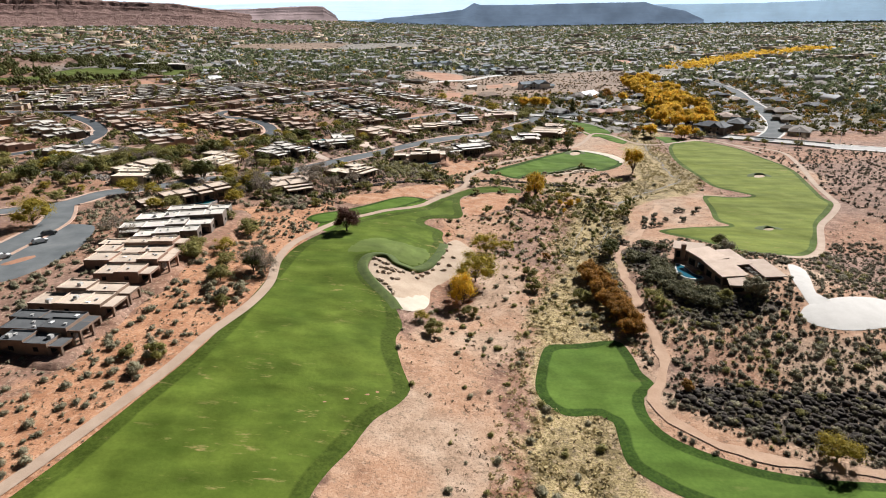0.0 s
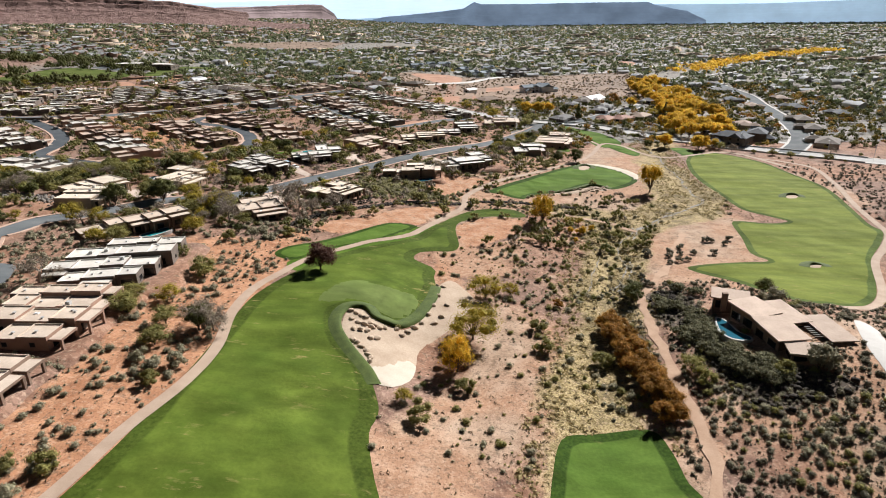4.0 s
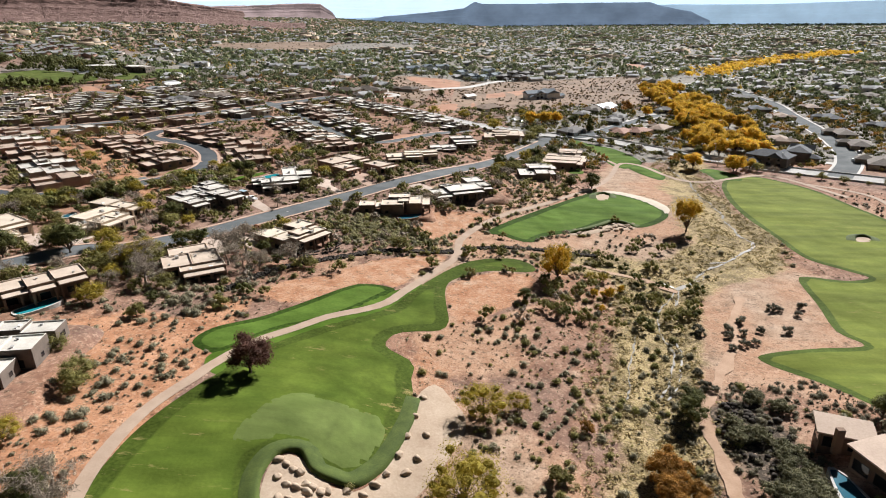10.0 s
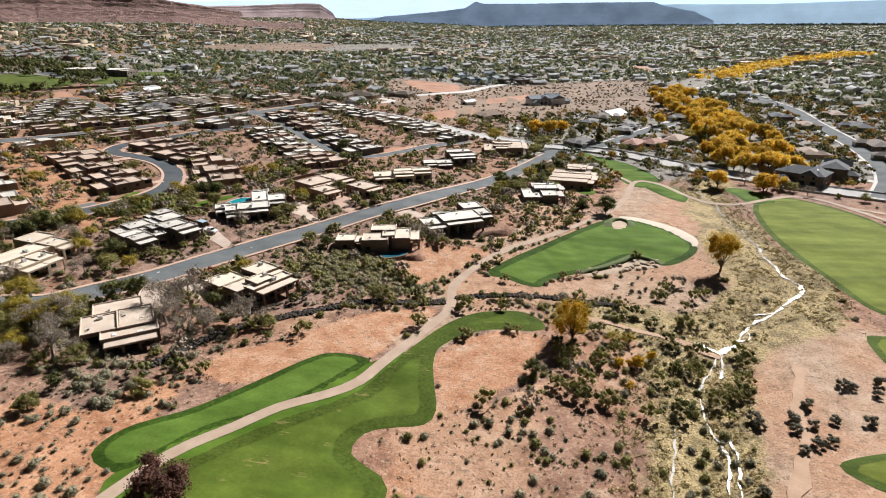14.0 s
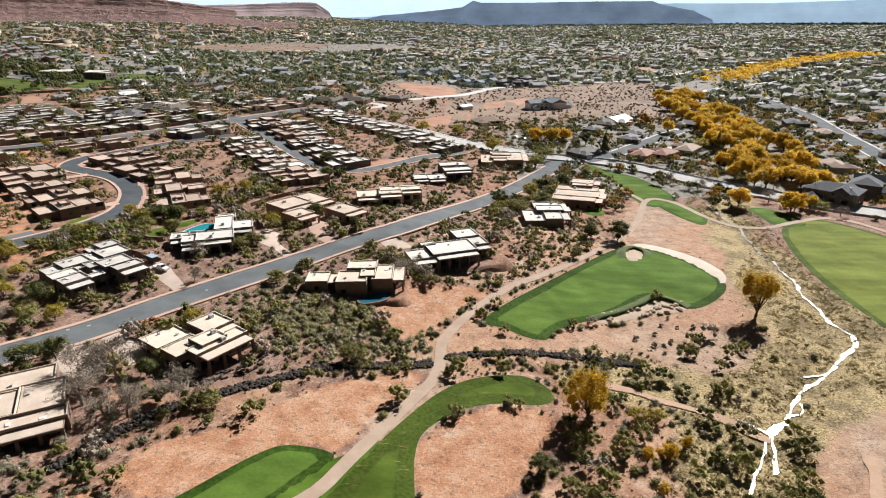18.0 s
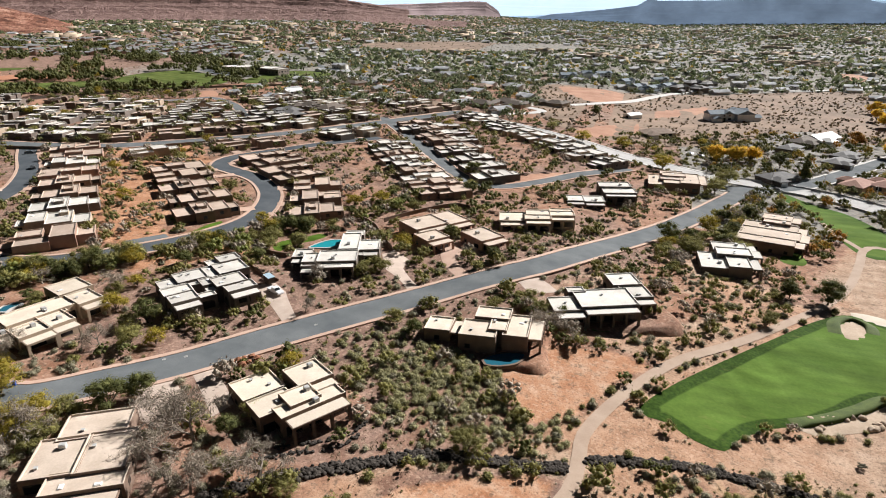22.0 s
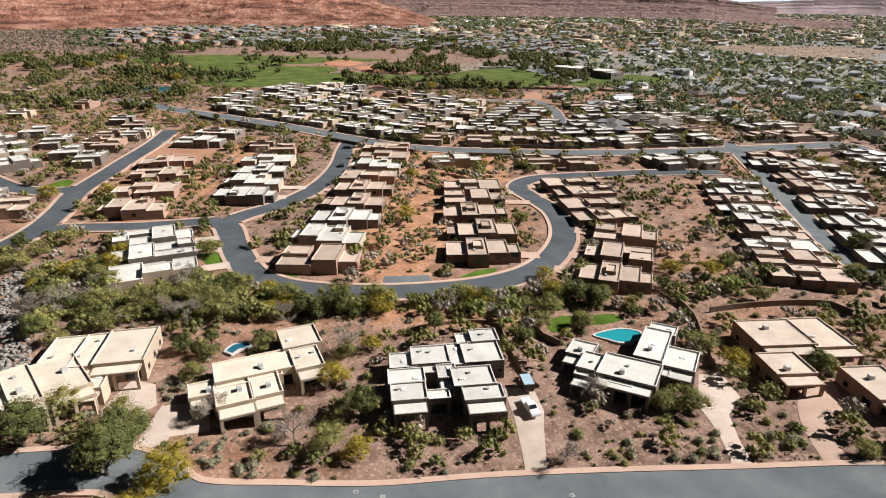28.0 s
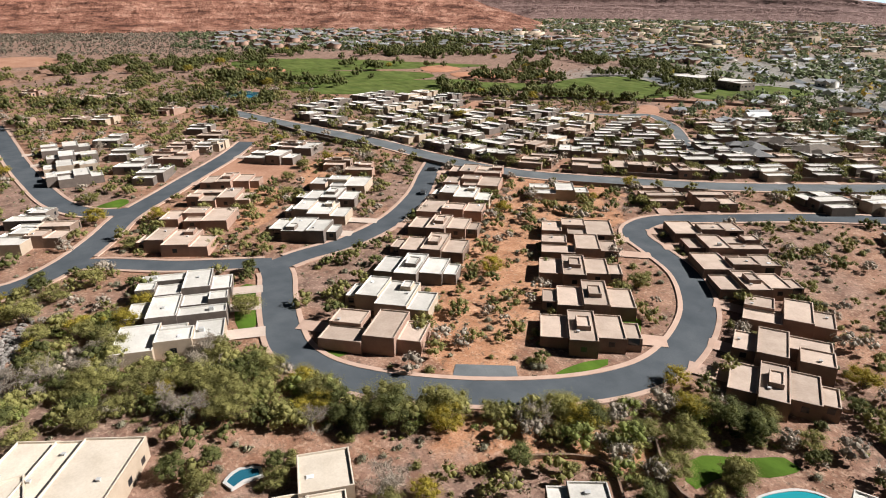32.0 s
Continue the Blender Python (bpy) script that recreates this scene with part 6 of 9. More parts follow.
# ---- cars ----
def car_mesh(kind):
    """Body profile drawn from the side and given width with rounded shoulders."""
    if kind == "pickup":
        side = [(-2.9, 0.45), (-2.9, 1.0), (-0.75, 1.02), (-0.7, 1.1), (-0.55, 1.75), (0.85, 1.78), (1.45, 1.12), (2.75, 1.0), (2.9, 0.75), (2.9, 0.42)]
    else:
        side = [(-2.3, 0.4), (-2.35, 0.95), (-2.1, 1.1), (-1.5, 1.55), (0.4, 1.58), (1.2, 1.05), (2.15, 0.9), (2.3, 0.7), (2.3, 0.38)]
    bm = bmesh.new()
    rows_ = []
    for y, f in ((-0.95, 0.0), (-0.8, 0.12), (0.8, 0.12), (0.95, 0.0)):
        rows_.append([bm.verts.new((x, y * (0.86 if z > 1.2 else 1), z + (0.04 if f and z > 0.8 else 0))) for x, z in side])
    for a, b in zip(rows_[:-1], rows_[1:]):
        for i in range(len(side)):
            bm.faces.new((a[i], a[(i + 1) % len(side)], b[(i + 1) % len(side)], b[i]))
    bm.faces.new(rows_[0])
    bm.faces.new(rows_[-1][::-1])
    bmesh.ops.recalc_face_normals(bm, faces=bm.faces)
    return bm


def wheel_mesh():
    bm = bmesh.new()
    bmesh.ops.create_cone(bm, cap_ends=True, segments=14, radius1=0.36, radius2=0.36, depth=0.24, matrix=Matrix.Rotation(radians(90), 4, "X"))
    me = bpy.data.meshes.new("tyre")
    bm.to_mesh(me)
    bm.free()
    me.materials.append(RUBBER)
    return me


WHEEL = wheel_mesh()
RIM = simple_mesh("rim", STEEL, (-0.18, 0.18, -0.14, 0.14, -0.18, 0.18))


def car(x, y, turn, paint, kind="sedan", label="white sedan parked on the street"):
    e = thing("pickup_truck" if kind == "pickup" else "car", x, y, gz(x, y) + 0.2, turn, label, "car")
    part("body", car_mesh(kind), PAINTS[paint], e)
    far = 1.85 if kind == "pickup" else 1.4
    for sx in (-far, far):
        for sy in (-0.86, 0.86):
            w = part("wheel", WHEEL, None, e, "", pose(sx, sy, 0.34))
            part("rim", RIM, None, w)
    g = bmesh.new()
    a = (0.9, 1.4) if kind == "pickup" else (0.45, 1.1)
    v = [g.verts.new(p) for p in ((a[0], -0.72, 1.72 if kind == "pickup" else 1.54), (a[0], 0.72, 1.72 if kind == "pickup" else 1.54), (a[1] + 0.05, 0.78, 1.2 if kind == "pickup" else 1.16), (a[1] + 0.05, -0.78, 1.2 if kind == "pickup" else 1.16))]
    v2 = [g.verts.new(p.co + Vector((0.05, 0, 0.05))) for p in v]
    g.faces.new(v2)
    for i in range(4):
        g.faces.new((v[i], v[(i + 1) % 4], v2[(i + 1) % 4], v2[i]))
    part("windscreen", g, GLASS, e)
    for sy in (-1, 1):
        s = bmesh.new()
        box_into(s, -0.45 if kind == "pickup" else -1.2, 0.75 if kind == "pickup" else 0.3, sy * 0.835 - 0.02, sy * 0.835 + 0.02, 1.2, 1.6 if kind == "pickup" else 1.45)
        part("side_window", s, GLASS, e)
    for sy in (-0.65, 0.65):
        s = bmesh.new()
        front = 2.9 if kind == "pickup" else 2.3
        box_into(s, front - 0.04, front + 0.02, sy - 0.2, sy + 0.2, 0.62, 0.78)
        part("headlight", s, WHITEPAINT, e)
    return e


car(-92.4, 340.4, -26, 0, "pickup", "white pickup truck parked on the driveway")
t = thing("trailer", -97.2, 345.2, gz(-97.2, 345.2) + 0.15, -35, "small box trailer with a pale blue roof behind the truck", "trailer")
bm = bmesh.new()
box_into(bm, -1.9, 1.9, -1.0, 1.0, 0.5, 2.2)
part("box", bm, TIMBER, t)
bm = bmesh.new()
box_into(bm, -1.95, 1.95, -1.05, 1.05, 2.2, 2.32)
part("roof", bm, plain("trailer_blue", (0.30, 0.42, 0.50), (0.40, 0.52, 0.60), 1, 10, 0.5, 0), t)
for sy in (-1.1, 1.1):
    part("wheel", WHEEL, None, t, "", pose(0, sy, 0.36))
for x, y, a, p in [(-141.2, 178.5, 50, 0), (-143.3, 186.2, 50, 1), (-143.3, 164.3, 50, 0), (222.8, 464.7, 70, 0), (238.7, 487.1, 70, 1), (-105.8, 474.5, 40, 1), (-154.4, 457.1, 40, 1), (68.1, 535.1, 150, 1), (-206.8, 494.2, 130, 1), (223.3, 519.4, 65, 0), (248.7, 667.7, 60, 0), (-290.2, 437.2, 50, 1), (-262.9, 415.0, 140, 1), (32.3, 608.4, 140, 0), (37.8, 604.1, 140, 1)]:
    car(x, y, a, p, "sedan", ("white", "dark grey", "red")[p] + " car parked by the kerb")
for i, (x, y) in enumerate(((-118.6, 283.2), (-119.8, 282.2))):
    e = thing("wheeled_bin", x, y, gz(x, y) + 0.2, 30, ("blue" if i == 0 else "dark") + " wheeled bin at the kerb", "bin")
    bm = bmesh.new()
    vs = box_into(bm, -0.3, 0.3, -0.3, 0.3, 0.05, 1.0)
    for v in vs[:4]:
        v.co *= 0.85
    part("body", bm, PLASTIC if i == 0 else RUBBER, e)
    bm = bmesh.new()
    box_into(bm, -0.33, 0.33, -0.34, 0.33, 1.0, 1.07)
    part("lid", bm, PLASTIC if i == 0 else RUBBER, e)
# light poles at the road and utility poles
POLE = simple_mesh("pole", STEEL, (-0.09, 0.09, -0.09, 0.09, 0, 8.5))
ARM = simple_mesh("arm", STEEL, (-0.05, 1.8, -0.05, 0.05, 8.4, 8.5))
HEAD = simple_mesh("lamp_head", STEEL, (1.5, 2.2, -0.15, 0.15, 8.34, 8.44))
for i, p in enumerate(smooth_line(BRIDGE[4:14], 34.0)):
    e = thing("street_lamp", p[0] + 7, p[1] + 5, gz(p[0] + 7, p[1] + 5), 220, "slim grey street lamp beside the bridge road", "street lamp", "street lamps")
    for nm, me in (("pole", POLE), ("arm", ARM), ("lamp_head", HEAD)):
        part(nm, me, None, e)

# iron covers in the street
COVER = simple_mesh("manhole_cover", STEEL, (-0.45, 0.45, -0.19, 0.19, 0, 0.02), (-0.34, 0.34, -0.34, 0.34, 0, 0.02), (-0.19, 0.19, -0.45, 0.45, 0, 0.02))
for x, y in [(-98.2, 302.7), (-94.5, 305.4), (-73.8, 328.5)]:
    o = new("manhole_cover", COVER)
    o.matrix_basis = pose(x, y, gz(x, y) + 0.2)
    tagged(o, "pale iron manhole cover set in the asphalt", "manhole cover", "", "structure")

# ---- plants ----
prng = np.random.default_rng(11)


def tube(verts, faces, pts, radii, sides=6):
    """A tapered tube through the points."""
    start = len(verts)
    for p, r in zip(pts, radii):
        for k in range(sides):
            a = 2 * math.pi * k / sides
            verts.append((p[0] + r * math.cos(a), p[1] + r * math.sin(a), p[2]))
    for i in range(len(pts) - 1):
        for k in range(sides):
            a, b = start + i * sides + k, start + i * sides + (k + 1) % sides
            faces.append((a, b, b + sides, a + sides))


def leaf_quads(centres, size, rnd, up=0.35, stretch=1.7, out=None, wild=0.4):
    """One small bent leaf spray at each centre, turned at random or facing outwards from its clump."""
    n = len(centres)
    nrm = rnd.normal(size=(n, 3)) * (1.0 if out is None else wild) + (0, 0, up)
    if out is not None:
        nrm = nrm + out
    nrm /= np.maximum(np.linalg.norm(nrm, axis=1), 1e-6)[:, None]
    t = np.cross(nrm, rnd.normal(size=(n, 3)))
    t /= np.maximum(np.linalg.norm(t, axis=1), 1e-6)[:, None]
    b = np.cross(nrm, t)
    s = (size * rnd.uniform(0.55, 1.35, n))[:, None]
    c = np.asarray(centres)
    V = np.stack([c - t * s * stretch * 0.5, c + b * s * 0.36 + nrm * s * 0.12, c + t * s * stretch * 0.5, c - b * s * 0.36 + nrm * s * 0.12], 1).reshape(-1, 3)
    F = np.arange(4 * n).reshape(n, 4)
    return V, F


def clump_core(centre, r, rnd, seg=7, rings=4, low=-1.2, rough=0.22, squash=0.8):
    """The dense inside of a leaf clump: an uneven rounded mass of quads, open below."""
    V = []
    ph = rnd.uniform(0, 6.3, 3)
    for i in range(rings + 1):
        el = low + (1.45 - low) * i / rings
        for k in range(seg):
            az = 2 * math.pi * (k + 0.5 * (i % 2)) / seg
            q = r * (1 + rough * math.sin(2 * az + ph[0]) * math.cos(1.7 * el + ph[1]) + rough * rnd.uniform(-0.6, 0.6))
            V.append((centre[0] + q * math.cos(el) * math.cos(az), centre[1] + q * math.cos(el) * math.sin(az), centre[2] + q * squash * math.sin(el)))
    F = [(i * seg + k, i * seg + (k + 1) % seg, (i + 1) * seg + (k + 1) % seg, (i + 1) * seg + k) for i in range(rings) for k in range(seg)]
    return np.array(V), np.array(F)


def joined(pieces):
    VV, FF, base = [], [], 0
    for V, F in pieces:
        VV.append(V)
        FF.append(np.asarray(F) + base)
        base += len(V)
    return np.vstack(VV), np.vstack(FF)


def crown_of(cents, leaves, leaf, rnd, tall=1.0, floor=0.0, core=0.72, seg=7, rings=4, up=0.55, wild=0.45, loose=0.0):
    """Leaf sprays facing outwards over the dense cores of the lobes of a crown."""
    pieces = []
    if core:
        pieces += [clump_core(c, r * core, rnd, seg, rings, squash=0.8 * tall) for c, r in cents]
    total = sum(r * r for _, r in cents)
    for c, r in cents:
        k = max(3, int(leaves * r * r / total))
        d = rnd.normal(size=(k, 3)) + (0, 0, 0.25)
        d /= np.linalg.norm(d, axis=1)[:, None]
        P = c + d * (r * (rnd.uniform(0.55, 1.1, k) ** 0.5 + loose * rnd.normal(size=k)))[:, None] * (1, 1, 0.8 * tall)
        P[:, 2] = np.maximum(P[:, 2], floor)
        pieces.append(leaf_quads(P, leaf, rnd, up, 1.6 + 2 * loose, d, wild))
    return joined(pieces)


def tree_meshes(seed, height, spread, leaves, leaf, trunk=0.28, bare=0.25, lobes=9, tall=1.0, core=0.72, wild=0.8, loose=0.16):
    """Trunk with limbs as one mesh, the leaf sprays of an uneven crown as another."""
    rnd = np.random.default_rng(seed)
    verts, faces = [], []
    fork = height * bare
    lean = rnd.normal(size=2) * 0.05 * height
    tube(verts, faces, [(0, 0, -0.4), (0.1 * lean[0], 0.1 * lean[1], fork * 0.5), (0.3 * lean[0], 0.3 * lean[1], fork), (lean[0], lean[1], height * 0.75)], [trunk * 1.3, trunk, trunk * 0.8, trunk * 0.2], 7)
    cents = []
    for k in range(lobes):
        a = 2 * math.pi * (k + rnd.uniform(-0.3, 0.3)) / lobes
        r = spread * rnd.uniform(0.25, 0.68)
        tip = np.array([r * math.cos(a), r * math.sin(a), fork + (height - fork) * rnd.uniform(0.25, 0.85)])
        mid = tip * (0.5, 0.5, 0.45) + (0, 0, fork * 0.5)
        tube(verts, faces, [(0.2 * lean[0], 0.2 * lean[1], fork * rnd.uniform(0.75, 1.05)), mid, tip], [trunk * 0.5, trunk * 0.3, trunk * 0.08], 5)
        faces.append((14 + k % 7, len(verts) - 15, len(verts) - 14))
        cents.append((tip, spread * rnd.uniform(0.2, 0.4)))
    cents.append((np.array([lean[0], lean[1], height * 0.82]), spread * 0.34))
    V, F = crown_of(cents, leaves, leaf, rnd, tall, height * bare * 0.35, core, 7, 4, 0.7, wild, loose)
    return mesh_of("trunk", verts, faces, None), mesh_of("crown", V, F, None)


def conifer_meshes(seed, height, spread, leaves, leaf, trunk=0.25):
    """A straight trunk with tiers of drooping boughs that narrow to a point."""
    rnd = np.random.default_rng(seed)
    verts, faces = [], []
    tube(verts, faces, [(0, 0, -0.4), (0, 0, height * 0.5), (0, 0, height * 0.97)], [trunk, trunk * 0.6, trunk * 0.1], 6)
    cents = []
    for i in range(9):
        h = 0.14 + 0.8 * i / 8
        for k in range(4 if i < 6 else 2):
            a = rnd.uniform(0, 6.3)
            r = spread * (1 - h) * rnd.uniform(0.35, 0.6)
            cents.append((np.array([r * math.cos(a), r * math.sin(a), height * h]), spread * (0.12 + 0.34 * (1 - h))))
    V, F = crown_of(cents, leaves, leaf, rnd, 1.2, 0.5, 0.7, 5, 3)
    return mesh_of("trunk", verts, faces, None), mesh_of("crown", V, F, None)


def bare_meshes(seed, height, spread, twigs, trunk=0.2):
    """A leafless tree: forking limbs as one mesh, the haze of fine twigs as another."""
    rnd = np.random.default_rng(seed)
    verts, faces, tips = [], [], []

    def limb(p, way, length, r, level):
        q = p + way * length * 0.5 + rnd.normal(size=3) * length * 0.06
        e = p + way * length + rnd.normal(size=3) * length * 0.1
        tube(verts, faces, [p, q, e], [r, r * 0.75, r * 0.5], 4)
        if level >= 2:
            tips.extend([q, e, (q + e) / 2])
        if level < 4:
            for _ in range(3 if level else 5):
                w = way + rnd.normal(size=3) * 0.62 + (0, 0, 0.12)
                w = w * (1, 1, 0.8) / np.linalg.norm(w)
                limb(e if rnd.random() < 0.7 else q, w, length * rnd.uniform(0.55, 0.8), r * 0.52, level + 1)

    limb(np.array([0, 0, -0.3]), np.array([0.0, 0.0, 1.0]), height * 0.3, trunk, 0)
    T = np.array(tips)
    T = T * (spread / max(np.abs(T[:, :2]).max(), 0.1), spread / max(np.abs(T[:, :2]).max(), 0.1), height / T[:, 2].max())
    k = np.array([(spread / max(np.abs(np.array(tips)[:, :2]).max(), 0.1)), height / np.array(tips)[:, 2].max()])
    verts = [(v[0] * k[0], v[1] * k[0], v[2] * k[1]) for v in verts]
    P = T[rnd.integers(0, len(T), twigs)] + rnd.normal(size=(twigs, 3)) * spread * 0.07
    V, F = leaf_quads(P, 0.11, rnd, 0.2, 7.0)
    return mesh_of("trunk", verts, faces, None), mesh_of("crown", V, F, None)


def bush_mesh(seed, leaves, leaf, seg=8, rings=3):
    """A low rounded shrub a metre across: a few dense lobes with sprays facing outwards."""
    rnd = np.random.default_rng(seed)
    cents = [(np.array([0, 0, 0.2]), 0.4)]
    for k in range(2 if seg > 6 else 1 if seg > 5 else 0):
        a = rnd.uniform(0, 6.3)
        cents.append((np.array([0.24 * math.cos(a), 0.24 * math.sin(a), rnd.uniform(0.1, 0.3)]), rnd.uniform(0.2, 0.3)))
    return crown_of(cents, leaves, leaf, rnd, 0.95, 0.0, 0.64, seg, rings, 0.8, 0.65, 0.14)


KINDS = {}


def plant_kind(key, name, label, category, meshes, leaf_m):
    trunk_me, crown_me = meshes
    trunk_me.materials.append(PALEBARK if key == "bare" else BARK)
    crown_me.materials.append(leaf_m)
    KINDS.setdefault(key, []).append((name, label, category, trunk_me, crown_me))


MADE = {}


def plant(key, x, y, scale=1.0, z=None, rnd=rng):
    k = rnd.randrange(len(KINDS[key]))
    name, label, category, tm, cm = KINDS[key][k]
    m = pose(x, y, gz(x, y) if z is None else z, 0, 0, rnd.uniform(0, 360))
    if (key, k) in MADE:
        ob = copy_thing(MADE[key, k], m)
    else:
        ob = thing(name, 0, 0, 0, 0, label, category)
        part("trunk", tm, None, ob)
        part("crown", cm, None, ob)
        MADE[key, k] = ob
        ob.matrix_basis = m
    ob.scale = (scale,) * 3
    return ob


GOLDOLIVE = leafy("gold_olive_leaves", (0.20, 0.16, 0.025), (0.52, 0.42, 0.07), 0.45, 0.25)
for s in range(3):
    plant_kind("yellow", "cottonwood", "golden-yellow cottonwood tree with an open crown", "tree", tree_meshes(20 + s, 12.5, 6.0, 4200, 0.26, 0.32, 0.1, 18, 1.5, 0.5), YELLOW)
    plant_kind("orange", "cottonwood", "orange-yellow cottonwood tree in a dense grove", "tree", tree_meshes(30 + s, 11, 7.5, 1500, 0.62, 0.35, 0.12, 14), ORANGE)
    plant_kind("mesquite", "mesquite_tree", "olive-green mesquite tree with a wide loose crown", "tree", tree_meshes(40 + s, 5.0, 4.6, 6000, 0.115, 0.16, 0.12, 20, 0.8, 0.45, 0.9, 0.24), OLIVE)
    plant_kind("green", "shade_tree", "dark green broadleaf tree with a dense crown", "tree", tree_meshes(50 + s, 5.8, 4.0, 5500, 0.12, 0.18, 0.12, 18, 0.9, 0.55, 0.7, 0.18), DARKGREEN)
    plant_kind("bare", "bare_tree", "leafless grey desert tree with fine twigs", "tree", bare_meshes(60 + s, 5.8, 4.6, 1300), GREYTWIG)
    plant_kind("gold", "mesquite_tree", "yellowing desert tree with a loose crown", "tree", tree_meshes(70 + s, 5.2, 4.6, 6000, 0.115, 0.16, 0.12, 20, 0.8, 0.45, 0.9, 0.24), GOLDOLIVE)
    plant_kind("sage", "sagebrush", "grey-green rounded sagebrush on bare soil", "shrub", tree_meshes(80 + s, 1.5, 1.35, 600, 0.12, 0.05, 0.05, 7), SAGE)
    plant_kind("shrub", "desert_shrub", "olive desert shrub with a rounded crown", "shrub", tree_meshes(90 + s, 2.2, 1.9, 900, 0.15, 0.07, 0.05, 8), OLIVE)
    plant_kind("russet", "tamarisk", "rust-orange feathery shrub in a row", "shrub", tree_meshes(100 + s, 4.2, 3.0, 3200, 0.14, 0.1, 0.05, 11), RUSSET)
    plant_kind("pine", "pine_tree", "dark green tall conifer", "tree", conifer_meshes(110 + s, 11, 3.4, 1300, 0.42), DARKGREEN)
plant_kind("maroon", "plum_tree", "dark maroon round-crowned tree on the fairway edge", "tree", tree_meshes(5, 7.8, 5.2, 5000, 0.24, 0.26, 0.16, 16, 1.0, 0.6), MAROON)

DUSK = leafy("dusky_leaves", (0.11, 0.104, 0.074), (0.25, 0.237, 0.17), 0.28, 0.4)
for s in range(3):
    plant_kind("dusky", "creosote_bush", "dark grey-green rounded bush on bare sand", "shrub", tree_meshes(130 + s, 1.7, 1.75, 900, 0.10, 0.06, 0.05, 9), DUSK)
    plant_kind("bright", "rabbitbrush", "bright yellow flowering bush in the wash", "shrub", tree_meshes(140 + s, 1.8, 1.7, 900, 0.10, 0.06, 0.05, 9), YELLOW)
# trees that stand out
for x, y in [(46.7, 320.9), (52.7, 324.0), (55.8, 329.1), (60.1, 328.2), (64.6, 328.4), (65.2, 322.2), (61.2, 317.7), (51.0, 317.7), (70.7, 328.0), (55.9, 319.9)]:
    plant("dusky", x, y, rng.uniform(0.4, 0.65))
for x, y in [(62.2, 250.4), (62.3, 253.0), (75.7, 257.9), (70.4, 252.8), (73.5, 250.3), (69.4, 248.9), (79.0, 252.1), (67.6, 242.0), (71.0, 244.2), (74.3, 245.1), (88.5, 266.2), (90.5, 266.3), (97.7, 268.5), (94.1, 262.9), (54.5, 230.2), (53.8, 223.4), (55.3, 222.1), (51.3, 220.5), (86.1, 251.6)]:
    plant("dusky", x, y, rng.uniform(0.85, 1.2))
for x, y in [(39.8, 272.8), (42.2, 274.1), (37.7, 263.1), (37.5, 273.3)]:
    plant("bright", x, y, rng.uniform(0.8, 1.2))
plant("maroon", -49.5, 213, 1.12)
for x, y, q in ((-80.6, 283.0, 1.6), (-73.5, 281.0, 1.7), (-76.8, 273.5, 1.3), (-102.3, 269.7, 1.4), (-97.0, 262.0, 1.3)):
    plant("bare", x, y, q)
plant("yellow", 27, 283.2, 1.0)
plant("yellow", 85.3, 336.5, 1.12)
for x, y, k, s in [(-155.6, 196.2, "gold", 1.9), (-6.0, 168.4, "yellow", 0.85), (-2.1, 183.1, "gold", 1.9), (1.9, 207.9, "gold", 1.35), (46.9, 211.0, "green", 1.1), (50.8, 169.2, "mesquite", 0.8), (82.9, 199.3, "sage", 3.4), (78.2, 163.4, "sage", 3.8), (69.4, 162.9, "shrub", 1.6), (52.4, 163.5, "shrub", 1.6), (30.6, 174.9, "shrub", 1.8), (15.8, 190.6, "shrub", 1.5), (16.5, 178.7, "shrub", 1.7), (-4.0, 160.0, "shrub", 1.6), (23.5, 205.9, "russet", 0.6), (9.4, 211.6, "gold", 0.75), (-17.2, 151.3, "gold", 0.6), (-13.5, 144.5, "shrub", 1.7), (-78.8, 171.8, "mesquite", 0.95), (-69.2, 171.2, "bare", 1.25), (-89.9, 174.6, "mesquite", 0.8), (-94.6, 214.7, "mesquite", 0.9), (-81.3, 201.8, "mesquite", 0.9), (-56.9, 276.3, "bare", 1.35), (-66.2, 270.4, "bare", 1.1), (-69.5, 285.1, "green", 0.8), (-71.3, 271.3, "bare", 1), (38.2, 283.9, "gold", 0.6), (41.7, 272.3, "yellow", 0.3), (36.7, 270.7, "yellow", 0.27), (45.9, 275.8, "yellow", 0.25), (58.3, 396.7, "green", 1.5), (48.3, 398.1, "green", 1.1), (38.5, 375.2, "mesquite", 0.8), (37.1, 445.5, "mesquite", 1), (22.0, 443.5, "green", 0.9), (2.4, 367.6, "shrub", 1.2), (-142.8, 265.4, "green", 1.7), (-127.5, 273.9, "green", 1.8), (-202.5, 325.6, "mesquite", 1.1), (-179.6, 298.7, "mesquite", 1.2), (-185.6, 291.5, "mesquite", 1.1), (-193.2, 282.2, "bare", 1.2), (-151.1, 335.0, "mesquite", 1.25), (-145.1, 342.7, "mesquite", 1.25), (-169.4, 311.3, "mesquite", 1.2), (-168.3, 304.0, "bare", 1), (-155.0, 298.1, "green", 0.8), (-133.3, 326.1, "bare", 1), (-174.4, 319.5, "mesquite", 1.1), (-75.3, 360.5, "mesquite", 0.9), (-70.8, 364.5, "mesquite", 1), (-86.7, 353.3, "bare", 0.8), (-71.4, 385.9, "gold", 0.9), (-81.8, 425.2, "mesquite", 0.9), (-109.5, 305.1, "mesquite", 1), (-114.2, 301.2, "bare", 1), (-129.2, 293.7, "bare", 0.9), (-114.8, 294.2, "shrub", 1), (-127.7, 389.6, "gold", 0.8)]:
    plant(k, x, y, s)
